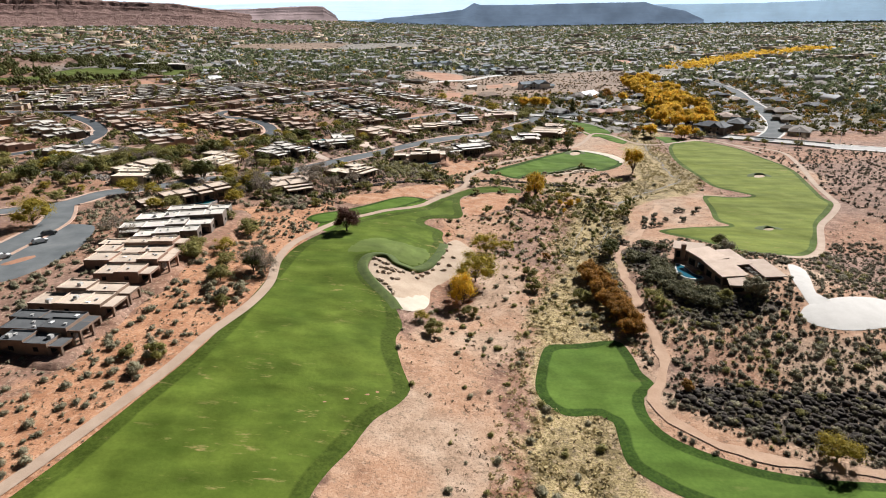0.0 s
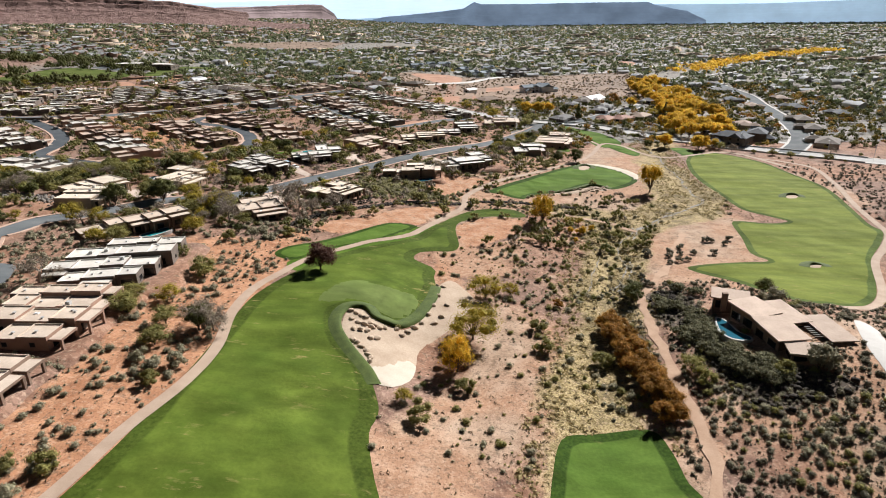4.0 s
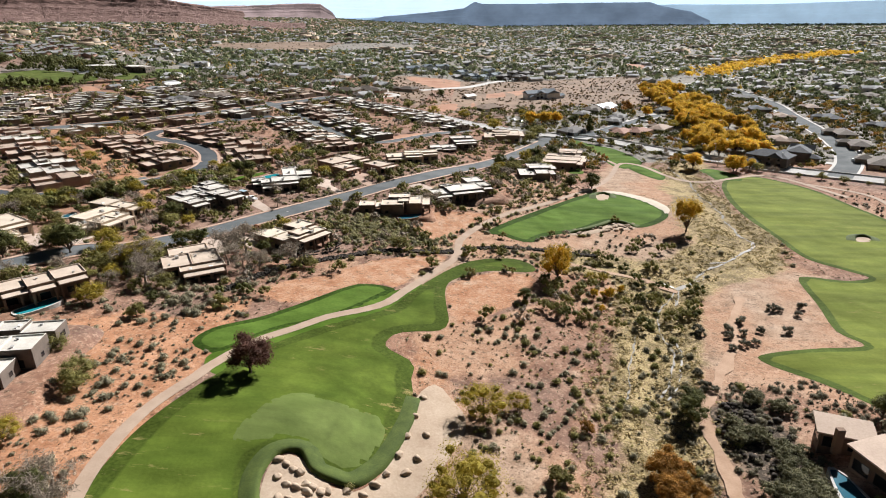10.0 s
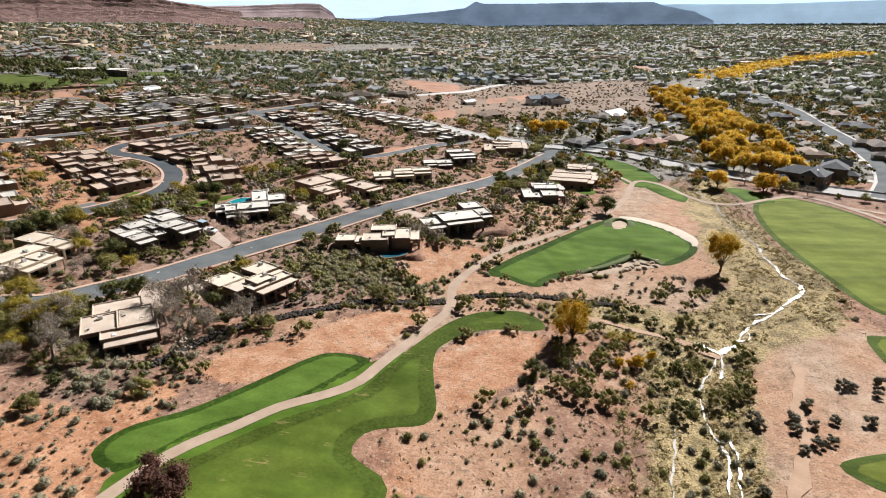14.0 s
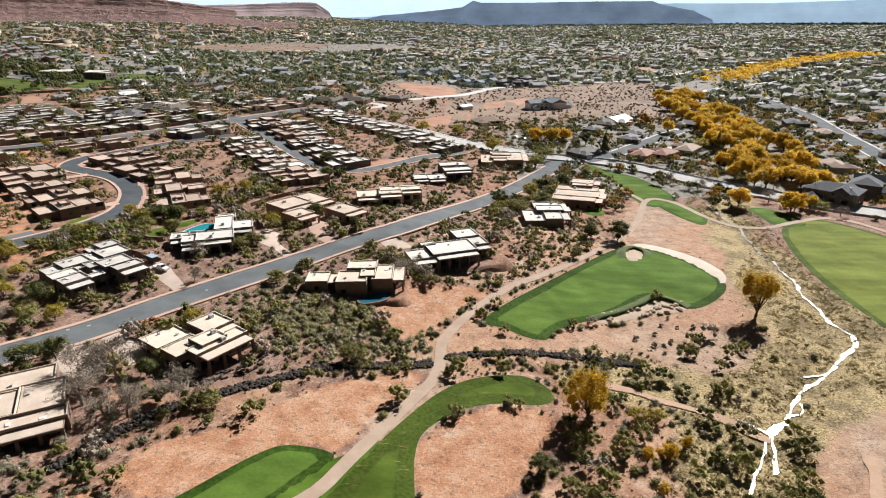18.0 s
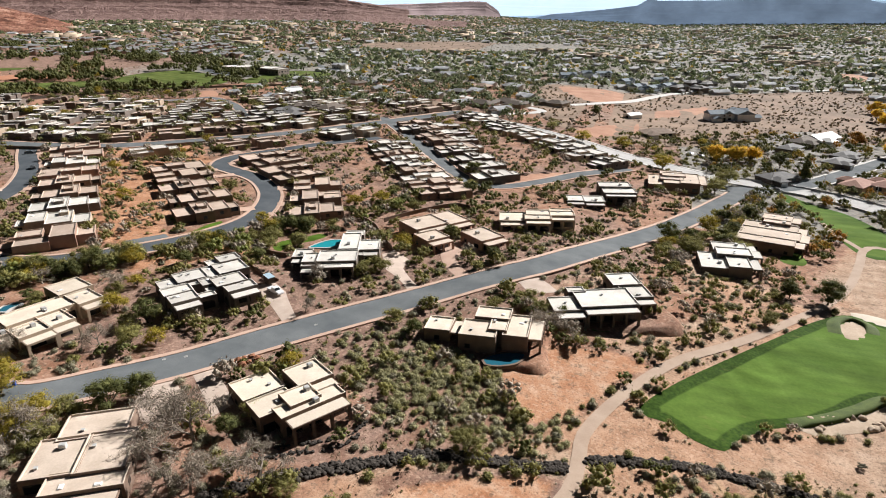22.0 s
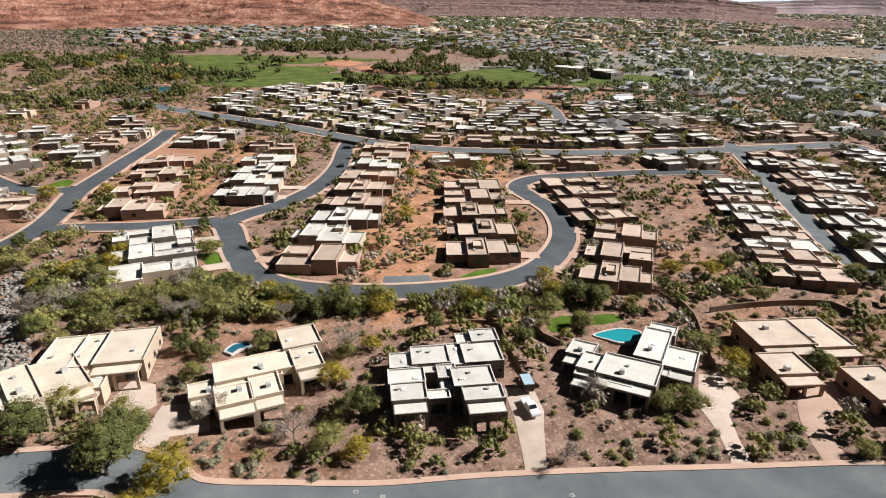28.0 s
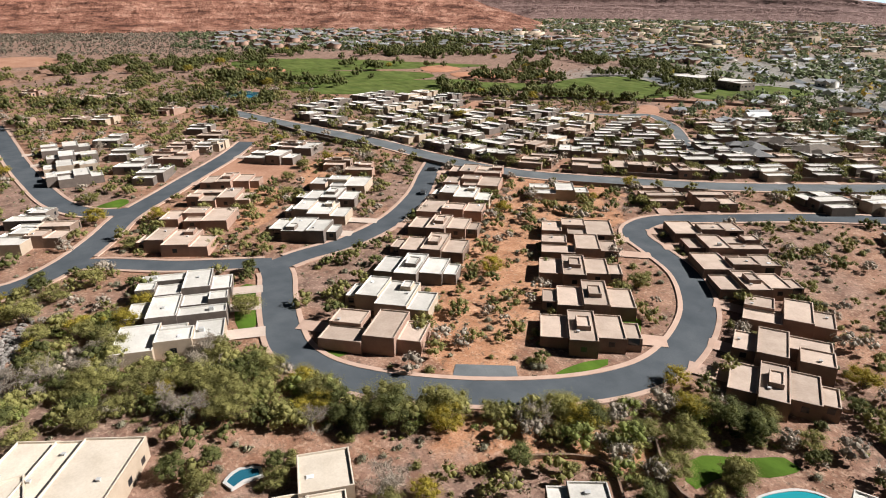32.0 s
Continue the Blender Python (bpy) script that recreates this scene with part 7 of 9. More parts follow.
for x, y, k, s in [(-226.1, 333.9, "green", 0.7), (-218.9, 305.4, "gold", 0.8), (-106.2, 269.1, "gold", 1.2), (-111.1, 263.0, "mesquite", 1), (-67.6, 291.8, "mesquite", 0.7), (-20.7, 354.1, "mesquite", 0.7), (-105.1, 274.1, "gold", 1.3), (-108.3, 267.2, "bare", 1.2), (-95.7, 284.2, "green", 1.2), (-92.3, 289.0, "green", 1.1), (-130.6, 277.8, "green", 1.4), (-18.0, 345.1, "bare", 1.2), (-24.6, 357.8, "mesquite", 0.8), (-48.8, 332.4, "green", 0.8), (14.2, 436.3, "green", 1.3), (30.4, 459.4, "gold", 1.2), (-15.1, 354.0, "green", 0.6), (-55.9, 336.2, "mesquite", 0.8), (-91.4, 175.9, "mesquite", 1.1), (-76.8, 161.8, "mesquite", 1), (-69.9, 170.3, "green", 1.1), (-68.4, 173.5, "bare", 1.2), (-84.1, 184.3, "gold", 0.9), (-83.0, 204.7, "mesquite", 1), (-125.0, 222.2, "gold", 1), (-119.4, 224.8, "mesquite", 1.1), (-118.8, 280.4, "gold", 1.3), (-136.3, 279.4, "mesquite", 1.3), (-148.1, 273.0, "mesquite", 1.1), (-146.1, 242.6, "gold", 1.3), (-93.7, 253.8, "bare", 1.3), (-101.6, 241.3, "gold", 1.1), (-87.8, 253.2, "mesquite", 0.9), (-68.0, 244.0, "shrub", 1.5), (-86.7, 235.6, "shrub", 1.6), (-72.1, 150.8, "sage", 2), (-68.2, 154.3, "sage", 2.2), (-76.9, 154.4, "sage", 1.8), (-72.8, 153.6, "sage", 1.5), (-70.6, 146.9, "shrub", 1.4), (46.2, 591.9, "orange", 0.9), (55.7, 591.1, "orange", 0.95), (65.4, 599.6, "orange", 0.85), (86.9, 565.0, "pine", 1.3), (78.9, 588.0, "green", 1.6), (151.2, 577.3, "gold", 1.3), (160.1, 570.9, "pine", 1.2), (-32.2, 599.8, "gold", 1.4), (-6.8, 604.5, "gold", 1.4), (15.6, 561.4, "gold", 1.6), (-31.7, 714.1, "green", 1.3), (146.1, 632.4, "orange", 0.8), (139.7, 674.5, "russet", 2), (38.8, 521.3, "mesquite", 1.5), (45.8, 540.3, "mesquite", 1.6), (47.1, 124.7, "russet", 0.6), (68.5, 100.9, "gold", 1.1), (48.4, 216.2, "green", 0.9), (84.3, 208.4, "green", 1), (76.9, 163.1, "sage", 3), (-121.1, 188.0, "bare", 1.3), (-93.0, 184.3, "mesquite", 0.9), (-66.5, 170.9, "bare", 1.2), (-75.5, 120.1, "shrub", 1.6), (-77.1, 112.9, "sage", 1.8), (-82.2, 119.1, "shrub", 1.2)]:
    plant(k, x, y, s)

# the rust-coloured hedge along the dirt track
for p in smooth_line([(37.2, 195.5), (38.2, 175.4), (40, 163.2), (41, 150.9)], 2.6):
    for side in (-1.6, 1.6):
        plant("russet", p[0] + side + rng.uniform(-1, 1), p[1], rng.uniform(0.8, 1.2))


# ---- where scrub may grow ----
def free_of(X, Y, yards=True):
    ok = np.ones(len(X), bool)
    for line, closed, margin in BARE:
        lo, hi = line.min(0) - margin - 1, line.max(0) + margin + 1
        near = np.where(ok & (X > lo[0]) & (X < hi[0]) & (Y > lo[1]) & (Y < hi[1]))[0]
        if len(near):
            bad = dist_to(line, X[near], Y[near], closed) < margin
            if closed:
                bad |= inside(line, X[near], Y[near])
            ok[near[bad]] = False
    if yards:
        for x, y, r in YARDS:
            ok &= (X - x) ** 2 + (Y - y) ** 2 > (r + 0.5) ** 2
    return ok


def scatter(n, x0, x1, y0, y1, weight=None):
    X, Y = prng.uniform(x0, x1, n), prng.uniform(y0, y1, n)
    ok = free_of(X, Y)
    if weight is not None:
        ok &= prng.uniform(size=n) < weight(X, Y)
    return X[ok], Y[ok]


def stuff(name, label, X, Y, size, templates, material, Z=None, flat=1.0, category="shrubs", turn=None):
    """Many pieces that nobody would count, joined into one mesh. Templates: vertices, faces and, if any, face materials."""
    Z = ground(X, Y) if Z is None else Z
    pick = prng.integers(0, len(templates), len(X))
    VV, FF, MM, base = [], [], [], 0
    for k, (V, F, *M) in enumerate(templates):
        i = np.where(pick == k)[0]
        if not len(i):
            continue
        F = np.asarray(F)
        a = prng.uniform(0, 2 * np.pi, len(i)) if turn is None else turn[i]
        c, s, sz = np.cos(a)[:, None], np.sin(a)[:, None], size[i][:, None]
        W = np.stack([(V[:, 0] * c - V[:, 1] * s) * sz + X[i][:, None], (V[:, 0] * s + V[:, 1] * c) * sz + Y[i][:, None], V[:, 2] * sz * flat + Z[i][:, None]], -1)
        VV.append(W.reshape(-1, 3))
        FF.append((F[None] + (np.arange(len(i)) * len(V))[:, None, None] + base).reshape(-1, F.shape[1]))
        MM.append(np.tile(M[0] if M else np.zeros(len(F), int), len(i)))
        base += len(i) * len(V)
    V, F, M = np.vstack(VV), np.vstack(FF), np.concatenate(MM)
    me = bpy.data.meshes.new(name)
    me.vertices.add(len(V))
    me.vertices.foreach_set("co", V.ravel())
    me.loops.add(F.size)
    me.loops.foreach_set("vertex_index", F.ravel().astype(np.int32))
    me.polygons.add(len(F))
    me.polygons.foreach_set("loop_start", np.arange(0, F.size, F.shape[1], dtype=np.int32))
    for m in material if isinstance(material, list) else [material]:
        me.materials.append(m)
    me.polygons.foreach_set("material_index", M.astype(np.int32))
    me.update(calc_edges=True)
    return tagged(new(name, me), label, category, "", "stuff")


bush_near = [bush_mesh(s, 90, 0.115, 6, 2) for s in range(6)]
bush_fine = [bush_mesh(s + 40, 300, 0.07, 7, 3) for s in range(5)]
bush_small = [bush_mesh(s + 20, 26, 0.18, 6, 2) for s in range(6)]
grass_tuft = [leaf_quads(np.random.default_rng(s).normal(size=(20, 3)) * (0.3, 0.3, 0.12) + (0, 0, 0.2), 0.3, np.random.default_rng(s), 0.1) for s in range(150, 155)]


def lumpy(X, Y, a=23.0):
    return 0.5 + 0.5 * np.sin(X / a * 2.1 + np.sin(Y / a * 1.3) * 2) * np.cos(Y / a * 1.7 + np.sin(X / a) * 1.5)


def shrubs(name, label, X, Y, size, material, cut=1.5):
    """Shrubs of many sizes: the large ones with finer leaves for their size."""
    tiny, big = size < 0.95, size > cut
    mid = ~tiny & ~big
    stuff("small_" + name, "small " + label, X[tiny], Y[tiny], size[tiny], bush_small, material)
    stuff(name, label, X[mid], Y[mid], size[mid], bush_near, material)
    stuff("large_" + name, "larger " + label, X[big], Y[big], size[big], bush_fine, material)


# scrub west of the cart path
X, Y = scatter(8200, -150, -58, 45, 300, lambda x, y: 0.3 + 0.45 * lumpy(x, y))
shrubs("sagebrush_scrub", "grey-green sagebrush scattered over red soil", X, Y, 0.5 + 2.6 * prng.uniform(size=len(X)) ** 2.2, SAGE)
# the wash
X, Y = scatter(15000, -26, 125, 55, 330, lambda x, y: np.clip(0.08 + 0.85 * lumpy(x, y, 30) ** 1.5, 0, 1) * np.where((x > 62) & (y > 215), 0.1, 1) * np.where((x < 36) & (y > 248), 0.16, 1) * np.where((x < 0) & (y < 130), 0.45, 1))
k = prng.uniform(size=len(X)) < 0.6
shrubs("wash_scrub", "grey desert scrub along the wash", X[k], Y[k], 0.4 + 2.3 * prng.uniform(size=k.sum()) ** 2.4, SAGE)
shrubs("wash_brush", "olive brush along the wash", X[~k], Y[~k], 0.4 + 2.4 * prng.uniform(size=(~k).sum()) ** 2.6, OLIVE)
wd = dist_to(BED, X2 := prng.uniform(-5, 130, 26000), Y2 := prng.uniform(55, 470, 26000))
ok = free_of(X2, Y2) & (wd < 16) & (wd > 1.6)
stuff("dry_grass", "straw-coloured dry grass tufts in the stream bed", X2[ok], Y2[ok], 0.5 + 1.6 * prng.uniform(size=ok.sum()) ** 2, grass_tuft, STRAWLEAF, None, 0.6, "grass")
# the knoll and the hillside east of the golf course
X, Y = scatter(14000, 40, 150, 95, 225, lambda x, y: 0.4 + 0.6 * lumpy(x, y, 15))
shrubs("knoll_scrub", "dense dark scrub on the knoll", X, Y, 0.4 + 1.6 * prng.uniform(size=len(X)) ** 2.6, leafy("knoll_leaves", (0.11, 0.098, 0.066), (0.28, 0.252, 0.17), 0.25, 0.5))
X, Y = scatter(15000, 168, 420, 90, 395, lambda x, y: 0.45 + 0.5 * lumpy(x, y, 21))
stuff("hillside_scrub", "grey-brown scrub over the hillside", X, Y, 0.7 + 1.9 * prng.uniform(size=len(X)) ** 1.8, bush_small, leafy("hillside_leaves", (0.10, 0.085, 0.062), (0.26, 0.225, 0.165), 0.25, 0.3))
# the slope between the street and the fairway
X, Y = scatter(6000, -75, 45, 290, 430, lambda x, y: 0.35 + 0.5 * lumpy(x, y, 19))
k = prng.uniform(size=len(X)) < 0.5
shrubs("slope_scrub", "sage scrub on the slope below the houses", X[k], Y[k], 0.4 + 2.2 * prng.uniform(size=k.sum()) ** 2.2, SAGE)
shrubs("slope_brush", "olive brush on the slope below the houses", X[~k], Y[~k], 0.4 + 2.2 * prng.uniform(size=(~k).sum()) ** 2.2, OLIVE)
X, Y = scatter(2200, -72, -8, 290, 340, lambda x, y: np.exp(-(((x + 34) / 21) ** 2 + ((y - 316) / 14) ** 2)) * 1.4)
shrubs("slope_thicket", "dense pale green thicket on the bank above the lava wall", X, Y, prng.uniform(0.9, 2.4, len(X)), leafy("thicket_leaves", (0.18, 0.17, 0.09), (0.43, 0.405, 0.215), 0.35, 0.5))
# sparse brush over the open land round the golf course
X, Y = prng.uniform(-420, 420, 6500), prng.uniform(-160, 420, 6500)
q = free_of(X, Y) & ((Y < 70) | (X > 130) | (X < -140)) & (prng.uniform(size=6500) < 0.3 + 0.5 * lumpy(X, Y, 26))
stuff("open_land_scrub", "grey-green scrub over the open land round the golf course", X[q], Y[q], prng.uniform(0.6, 2.4, q.sum()), bush_small, SAGE)
# gardens among the houses
GARDENLEAF = leafy("garden_leaves", (0.09, 0.088, 0.028), (0.30, 0.28, 0.10), 0.35, 0.5)
X, Y = scatter(24000, -420, 60, 235, 640, lambda x, y: 0.25 + 0.5 * lumpy(x, y, 12))
k = prng.uniform(size=len(X)) < 0.55
shrubs("garden_shrubs", "clipped shrubs in the gravel yards", X[k], Y[k], 0.6 + 2.6 * prng.uniform(size=k.sum()) ** 2.0, GARDENLEAF, 2.0)
shrubs("yard_scrub", "grey scrub in the gravel yards", X[~k], Y[~k], 0.5 + 2.2 * prng.uniform(size=(~k).sum()) ** 2.0, SAGE, 2.0)
X, Y = scatter(5500, -640, -420, 180, 480, lambda x, y: 0.3 + 0.6 * lumpy(x, y, 16))
stuff("west_garden_shrubs", "olive shrubs between the western rows", X, Y, 0.8 + 3.2 * prng.uniform(size=len(X)) ** 1.7, bush_small, GARDENLEAF)
# garden trees: the far ones joined, the others each a thing
def far_crown(seed, leaves, leaf, lobes, seg, rings):
    """A crown of unit height for trees that stand far off."""
    rnd = np.random.default_rng(seed)
    cents = [(np.array([0, 0, 0.6]), 0.3)]
    for k in range(lobes):
        a = 2 * math.pi * (k + rnd.uniform(-0.3, 0.3)) / lobes
        cents.append((np.array([0.4 * math.cos(a), 0.4 * math.sin(a), rnd.uniform(0.25, 0.65)]) * (rnd.uniform(0.6, 1.1), rnd.uniform(0.6, 1.1), 1), rnd.uniform(0.16, 0.3)))
    return crown_of(cents, leaves, leaf, rnd, 1.0, 0.05, 0.62, seg, rings, 0.7, 0.8, 0.16)


crown_far = [far_crown(300 + s, 150, 0.066, 6, 5, 2) for s in range(6)]
X, Y = scatter(9000, -430, 75, 250, 660, lambda x, y: 0.16 + 0.7 * lumpy(x, y, 14) ** 2)
x, y = scatter(1100, -600, -430, 190, 480, lambda x, y: 0.3 + 0.6 * lumpy(x, y, 18))
X, Y = np.concatenate([X, x]), np.concatenate([Y, y])
BX, BY = [], []
for outline, n in (([(-240.3, 265), (-223.6, 276), (-222.3, 292.8), (-190.6, 305.2), (-174.9, 321.6), (-159.8, 334.5), (-146.7, 347.1), (-136.1, 359.4), (-126.5, 380.4), (-116.2, 389.1), (-105.7, 394.1), (-117.5, 369.1), (-133.9, 350.6), (-150.2, 325), (-164.5, 309.3), (-172.8, 292), (-188.9, 267.3)], 1000), ([(-123.1, 363.4), (-112, 392.1), (-103.6, 433.9), (-81.8, 491.2), (-53.6, 489.5), (-68.9, 447.4), (-90.2, 419.5), (-98.7, 391.8), (-107.2, 358.6)], 300), ([(8.9, 421.2), (27.4, 463.2), (49.3, 502.3), (51.2, 461.4), (32.2, 421), (15.7, 408.2)], 140)):
    L = smooth_line(outline, 6.0, True)
    lo, hi = L.min(0), L.max(0)
    x, y = prng.uniform(lo[0], hi[0], n * 2), prng.uniform(lo[1], hi[1], n * 2)
    q = inside(L, x, y) & free_of(x, y)
    x, y = x[q], y[q]
    BX, BY = np.concatenate([BX, x[len(x) // 5 :]]), np.concatenate([BY, y[len(y) // 5 :]])
    for u, v in list(zip(x, y))[: len(x) // 5]:
        plant(rng.choice(("mesquite", "mesquite", "green", "green", "bare", "gold")), u, v, rng.uniform(0.6, 1.15))
L = smooth_line([(-717.7, 284.3), (-793.3, 350.9), (-738.9, 490), (-562.2, 480.9), (-441, 393.7), (-475.1, 366.2), (-458.3, 318.4), (-463.3, 279.7), (-473.5, 255.6), (-731.9, 245.9)], 6.0, True)
x, y = prng.uniform(L[:, 0].min(), L[:, 0].max(), 1700), prng.uniform(L[:, 1].min(), L[:, 1].max(), 1700)
q = inside(L, x, y) & free_of(x, y) & (lumpy(x, y, 40) + 0.5 * lumpy(x, y, 13) > 0.85)
x, y = x[q], y[q]
k = prng.uniform(size=len(x)) < 0.55
stuff("parkside_evergreens", "dark green trees beside the park", x[k], y[k], prng.uniform(5, 11, k.sum()), crown_far, DARKGREEN, None, 1.0, "trees")
stuff("parkside_mesquites", "olive trees beside the park", x[~k], y[~k], prng.uniform(3.5, 8, (~k).sum()), crown_far, OLIVE, None, 1.0, "trees")
crown_fine = [far_crown(320 + s, 620, 0.042, 12, 5, 2) for s in range(5)]
k = prng.uniform(size=len(BX))
for lo_k, hi_k, name, label, m in ((0, 0.42, "hedge_mesquites", "olive thicket between houses and loop street", OLIVE), (0.42, 0.66, "hedge_palo_verdes", "fresh green thicket between houses and loop street", leafy("hedge_leaves", (0.13, 0.15, 0.042), (0.30, 0.32, 0.10), 0.4, 0.5)), (0.66, 0.86, "hedge_evergreens", "dark green thicket between houses and loop street", DARKGREEN), (0.86, 1.0, "hedge_bare_shrubs", "grey leafless shrubs between houses and loop street", GREYTWIG)):
    q = (k >= lo_k) & (k < hi_k)
    stuff(name, label, BX[q], BY[q], 1.4 + 4.4 * prng.uniform(size=q.sum()) ** 1.6, crown_fine, m, None, 1.0, "trees")
# dark bushes round the house on the knoll
L = smooth_line([(53.5, 213.1), (67, 218.6), (63.4, 197), (61.2, 178.5), (68.1, 170.2), (70, 160.8), (60.9, 159.4), (57.8, 172.9), (52.2, 188.2)], 4.0, True)
x, y = prng.uniform(L[:, 0].min(), L[:, 0].max(), 420), prng.uniform(L[:, 1].min(), L[:, 1].max(), 420)
q = inside(L, x, y) & free_of(x, y) & (lumpy(x, y, 11) > 0.48)
stuff("knoll_thicket", "dense blue-green bushes below the knoll house", x[q], y[q], prng.uniform(1.8, 4.5, q.sum()), crown_fine, leafy("knoll_bush_leaves", (0.065, 0.066, 0.036), (0.22, 0.21, 0.115), 0.3, 0.4), None, 0.8, "shrubs")
k = prng.uniform(size=len(X))
for lo_k, hi_k, name, label, m in ((0, 0.55, "garden_mesquites", "olive mesquite trees between the houses", OLIVE), (0.55, 0.8, "garden_evergreens", "dark green trees between the houses", DARKGREEN), (0.8, 1.0, "garden_bare_trees", "grey leafless trees between the houses", GREYTWIG)):
    q = (k >= lo_k) & (k < hi_k)
    stuff(name, label, X[q], Y[q], prng.uniform(2.4, 5.6, q.sum()), crown_far, m, None, 1.0, "trees")
X, Y = scatter(1500, -430, 70, 228, 650, lambda x, y: 0.22 + 0.5 * lumpy(x, y, 17) ** 2)
for x, y in list(zip(X, Y))[:120]:
    plant(rng.choice(("mesquite", "mesquite", "mesquite", "green", "gold", "bare")), x, y, rng.uniform(0.5, 1.05))
X, Y = scatter(600, -260, -95, 225, 320, lambda x, y: 0.25 + 0.4 * lumpy(x, y, 14))
for x, y in list(zip(X, Y))[:80]:
    plant(rng.choice(("mesquite", "mesquite", "bare", "gold", "green")), x, y, rng.uniform(0.55, 1.1))

# ---- the town beyond, and the horizon ----
def far_points(n, r0, r1, a0, a1, power=1.0):
    r = r0 + (r1 - r0) * prng.uniform(size=n) ** power
    a = np.radians(prng.uniform(a0, a1, n))
    return r * np.sin(a), 200 + r * np.cos(a)


def blob(x, y, cx, cy, rx, ry, turn=0.0):
    c, s = math.cos(radians(turn)), math.sin(radians(turn))
    u, v = (x - cx) * c + (y - cy) * s, (y - cy) * c - (x - cx) * s
    return (u / rx) ** 2 + (v / ry) ** 2 < 1


def settled(x, y):
    """Where the distant suburb stands: not in the villa district, the golf course, the park or the open fields."""
    ok = ~((x > -440) & (x < 75) & (y < 655)) & ~((x > 30) & (x < 330) & (y < 447))
    ok &= ~blob(x, y, -560, 660, 245, 200, 55) & ~blob(x, y, 30, 700, 120, 75)
    ok &= ~((x < -440) & (y < 620)) & ~((x < -300) & (y < 520)) & ~((x > 165) & (y < 400))
    for q in FIELDS:
        ok &= ~inside(np.array(q), x, y)
    return ok & (dist_to(GROVE, x, y) > 26)


FIELDS = [[(-94.8, 888.3), (-15.3, 883.6), (69.4, 927), (225.2, 975.8), (186.8, 799.5), (181.6, 701.3), (143.7, 673), (115, 715.3), (49.9, 644.3), (-11.1, 622.4), (-52.6, 646), (-80.6, 718.6)], [(-520.7, 1320.6), (-402.8, 1572.1), (-178.2, 1612.4), (-70.5, 1535.9), (-206.4, 1317.8), (-416.6, 1201)], [(-185.2, 661.1), (-165.8, 706.7), (-134.6, 664.1), (-134.1, 623.8), (-163.4, 615.7)]]
GROVE = smooth_line([(135.4, 428.1), (165.2, 509.7), (187, 600.6), (197.9, 712), (207.8, 814.1), (255.4, 910.1), (366.3, 1056.9), (517.7, 1231.5), (731.9, 1413.8)], 20)
park_line = smooth_line([(-650, 450), (-480, 590), (-400, 700), (-450, 820), (-600, 850), (-720, 740), (-740, 570)], 20, True)
PARK_TURF = make_grass("park_turf", (0.05, 0.08, 0.018), (0.10, 0.13, 0.03), (0.07, 0.098, 0.024), (0.13, 0.15, 0.046), 0.0)
for q, lab in zip([[(-737.1, 495.3), (-719.6, 624.5), (-689.1, 715.1), (-647, 861.8), (-601.4, 831.1), (-583.5, 750.1), (-602.2, 655.8), (-622.4, 574), (-636, 510.5), (-665.1, 472.2)], [(-559.4, 479.8), (-536.7, 608.7), (-505.3, 635.4), (-463.9, 690.8), (-444.5, 671.7), (-486.8, 532.9), (-515.1, 475.5)], [(-485.2, 711.8), (-478.6, 781.2), (-426.4, 769.4), (-379.4, 725.1), (-394.9, 658.4), (-435.2, 637.5)], [(-377.7, 753.9), (-382.7, 844.8), (-345.4, 861.3), (-325.8, 832.6), (-344.9, 757.9), (-359.4, 734.9)], [(-635.1, 483.2), (-623.4, 550.5), (-586.7, 616.2), (-549.9, 605.2), (-548.8, 525.3), (-593.3, 473.3)]], ("wide green park lawn among trees", "green outfield beside the houses", "bright green grassy rise in the park", "green playing field by the school", "green park lawn with scattered trees")):
    patch("park_lawn", q, PARK_TURF, 0.5, lab, "lawn", 24.0, 4.0)
CLAY = plain("infield_clay", (0.36, 0.16, 0.09), (0.45, 0.22, 0.13), 0.1, 1, 0.95, 0)
for q in [[(-675.9, 478.4), (-677, 498.1), (-650.2, 507.7), (-631.1, 492.3), (-639, 474.1)], [(-618.6, 639.8), (-617.7, 666.4), (-591.5, 670), (-575.8, 641.8), (-586.9, 626.1)], [(-566.8, 642.2), (-559.1, 691.6), (-537.1, 743.3), (-515.4, 730.2), (-519.7, 673.2), (-537.2, 634)]]:
    patch("ball_field", q, CLAY, 0.9, "orange clay infield in the park", "ball field", 12.0)
patch("park_pond", [(-539.6, 418.6), (-544, 433.4), (-529.9, 445), (-516.1, 438.9), (-516.1, 422.5), (-527.1, 416.6)], POOLDARK, 0.9, "small dark pond in the park", "pond", 12.0)
patch("car_park", [(-470, 800), (-415, 770), (-395, 800), (-450, 850)], ASPHALT, 0.6, "grey car park of the school", "car park", 24.0, 0, False)


def tris(quads):
    return [t for q in quads for t in ((q[0], q[1], q[2]), (q[0], q[2], q[3]))]


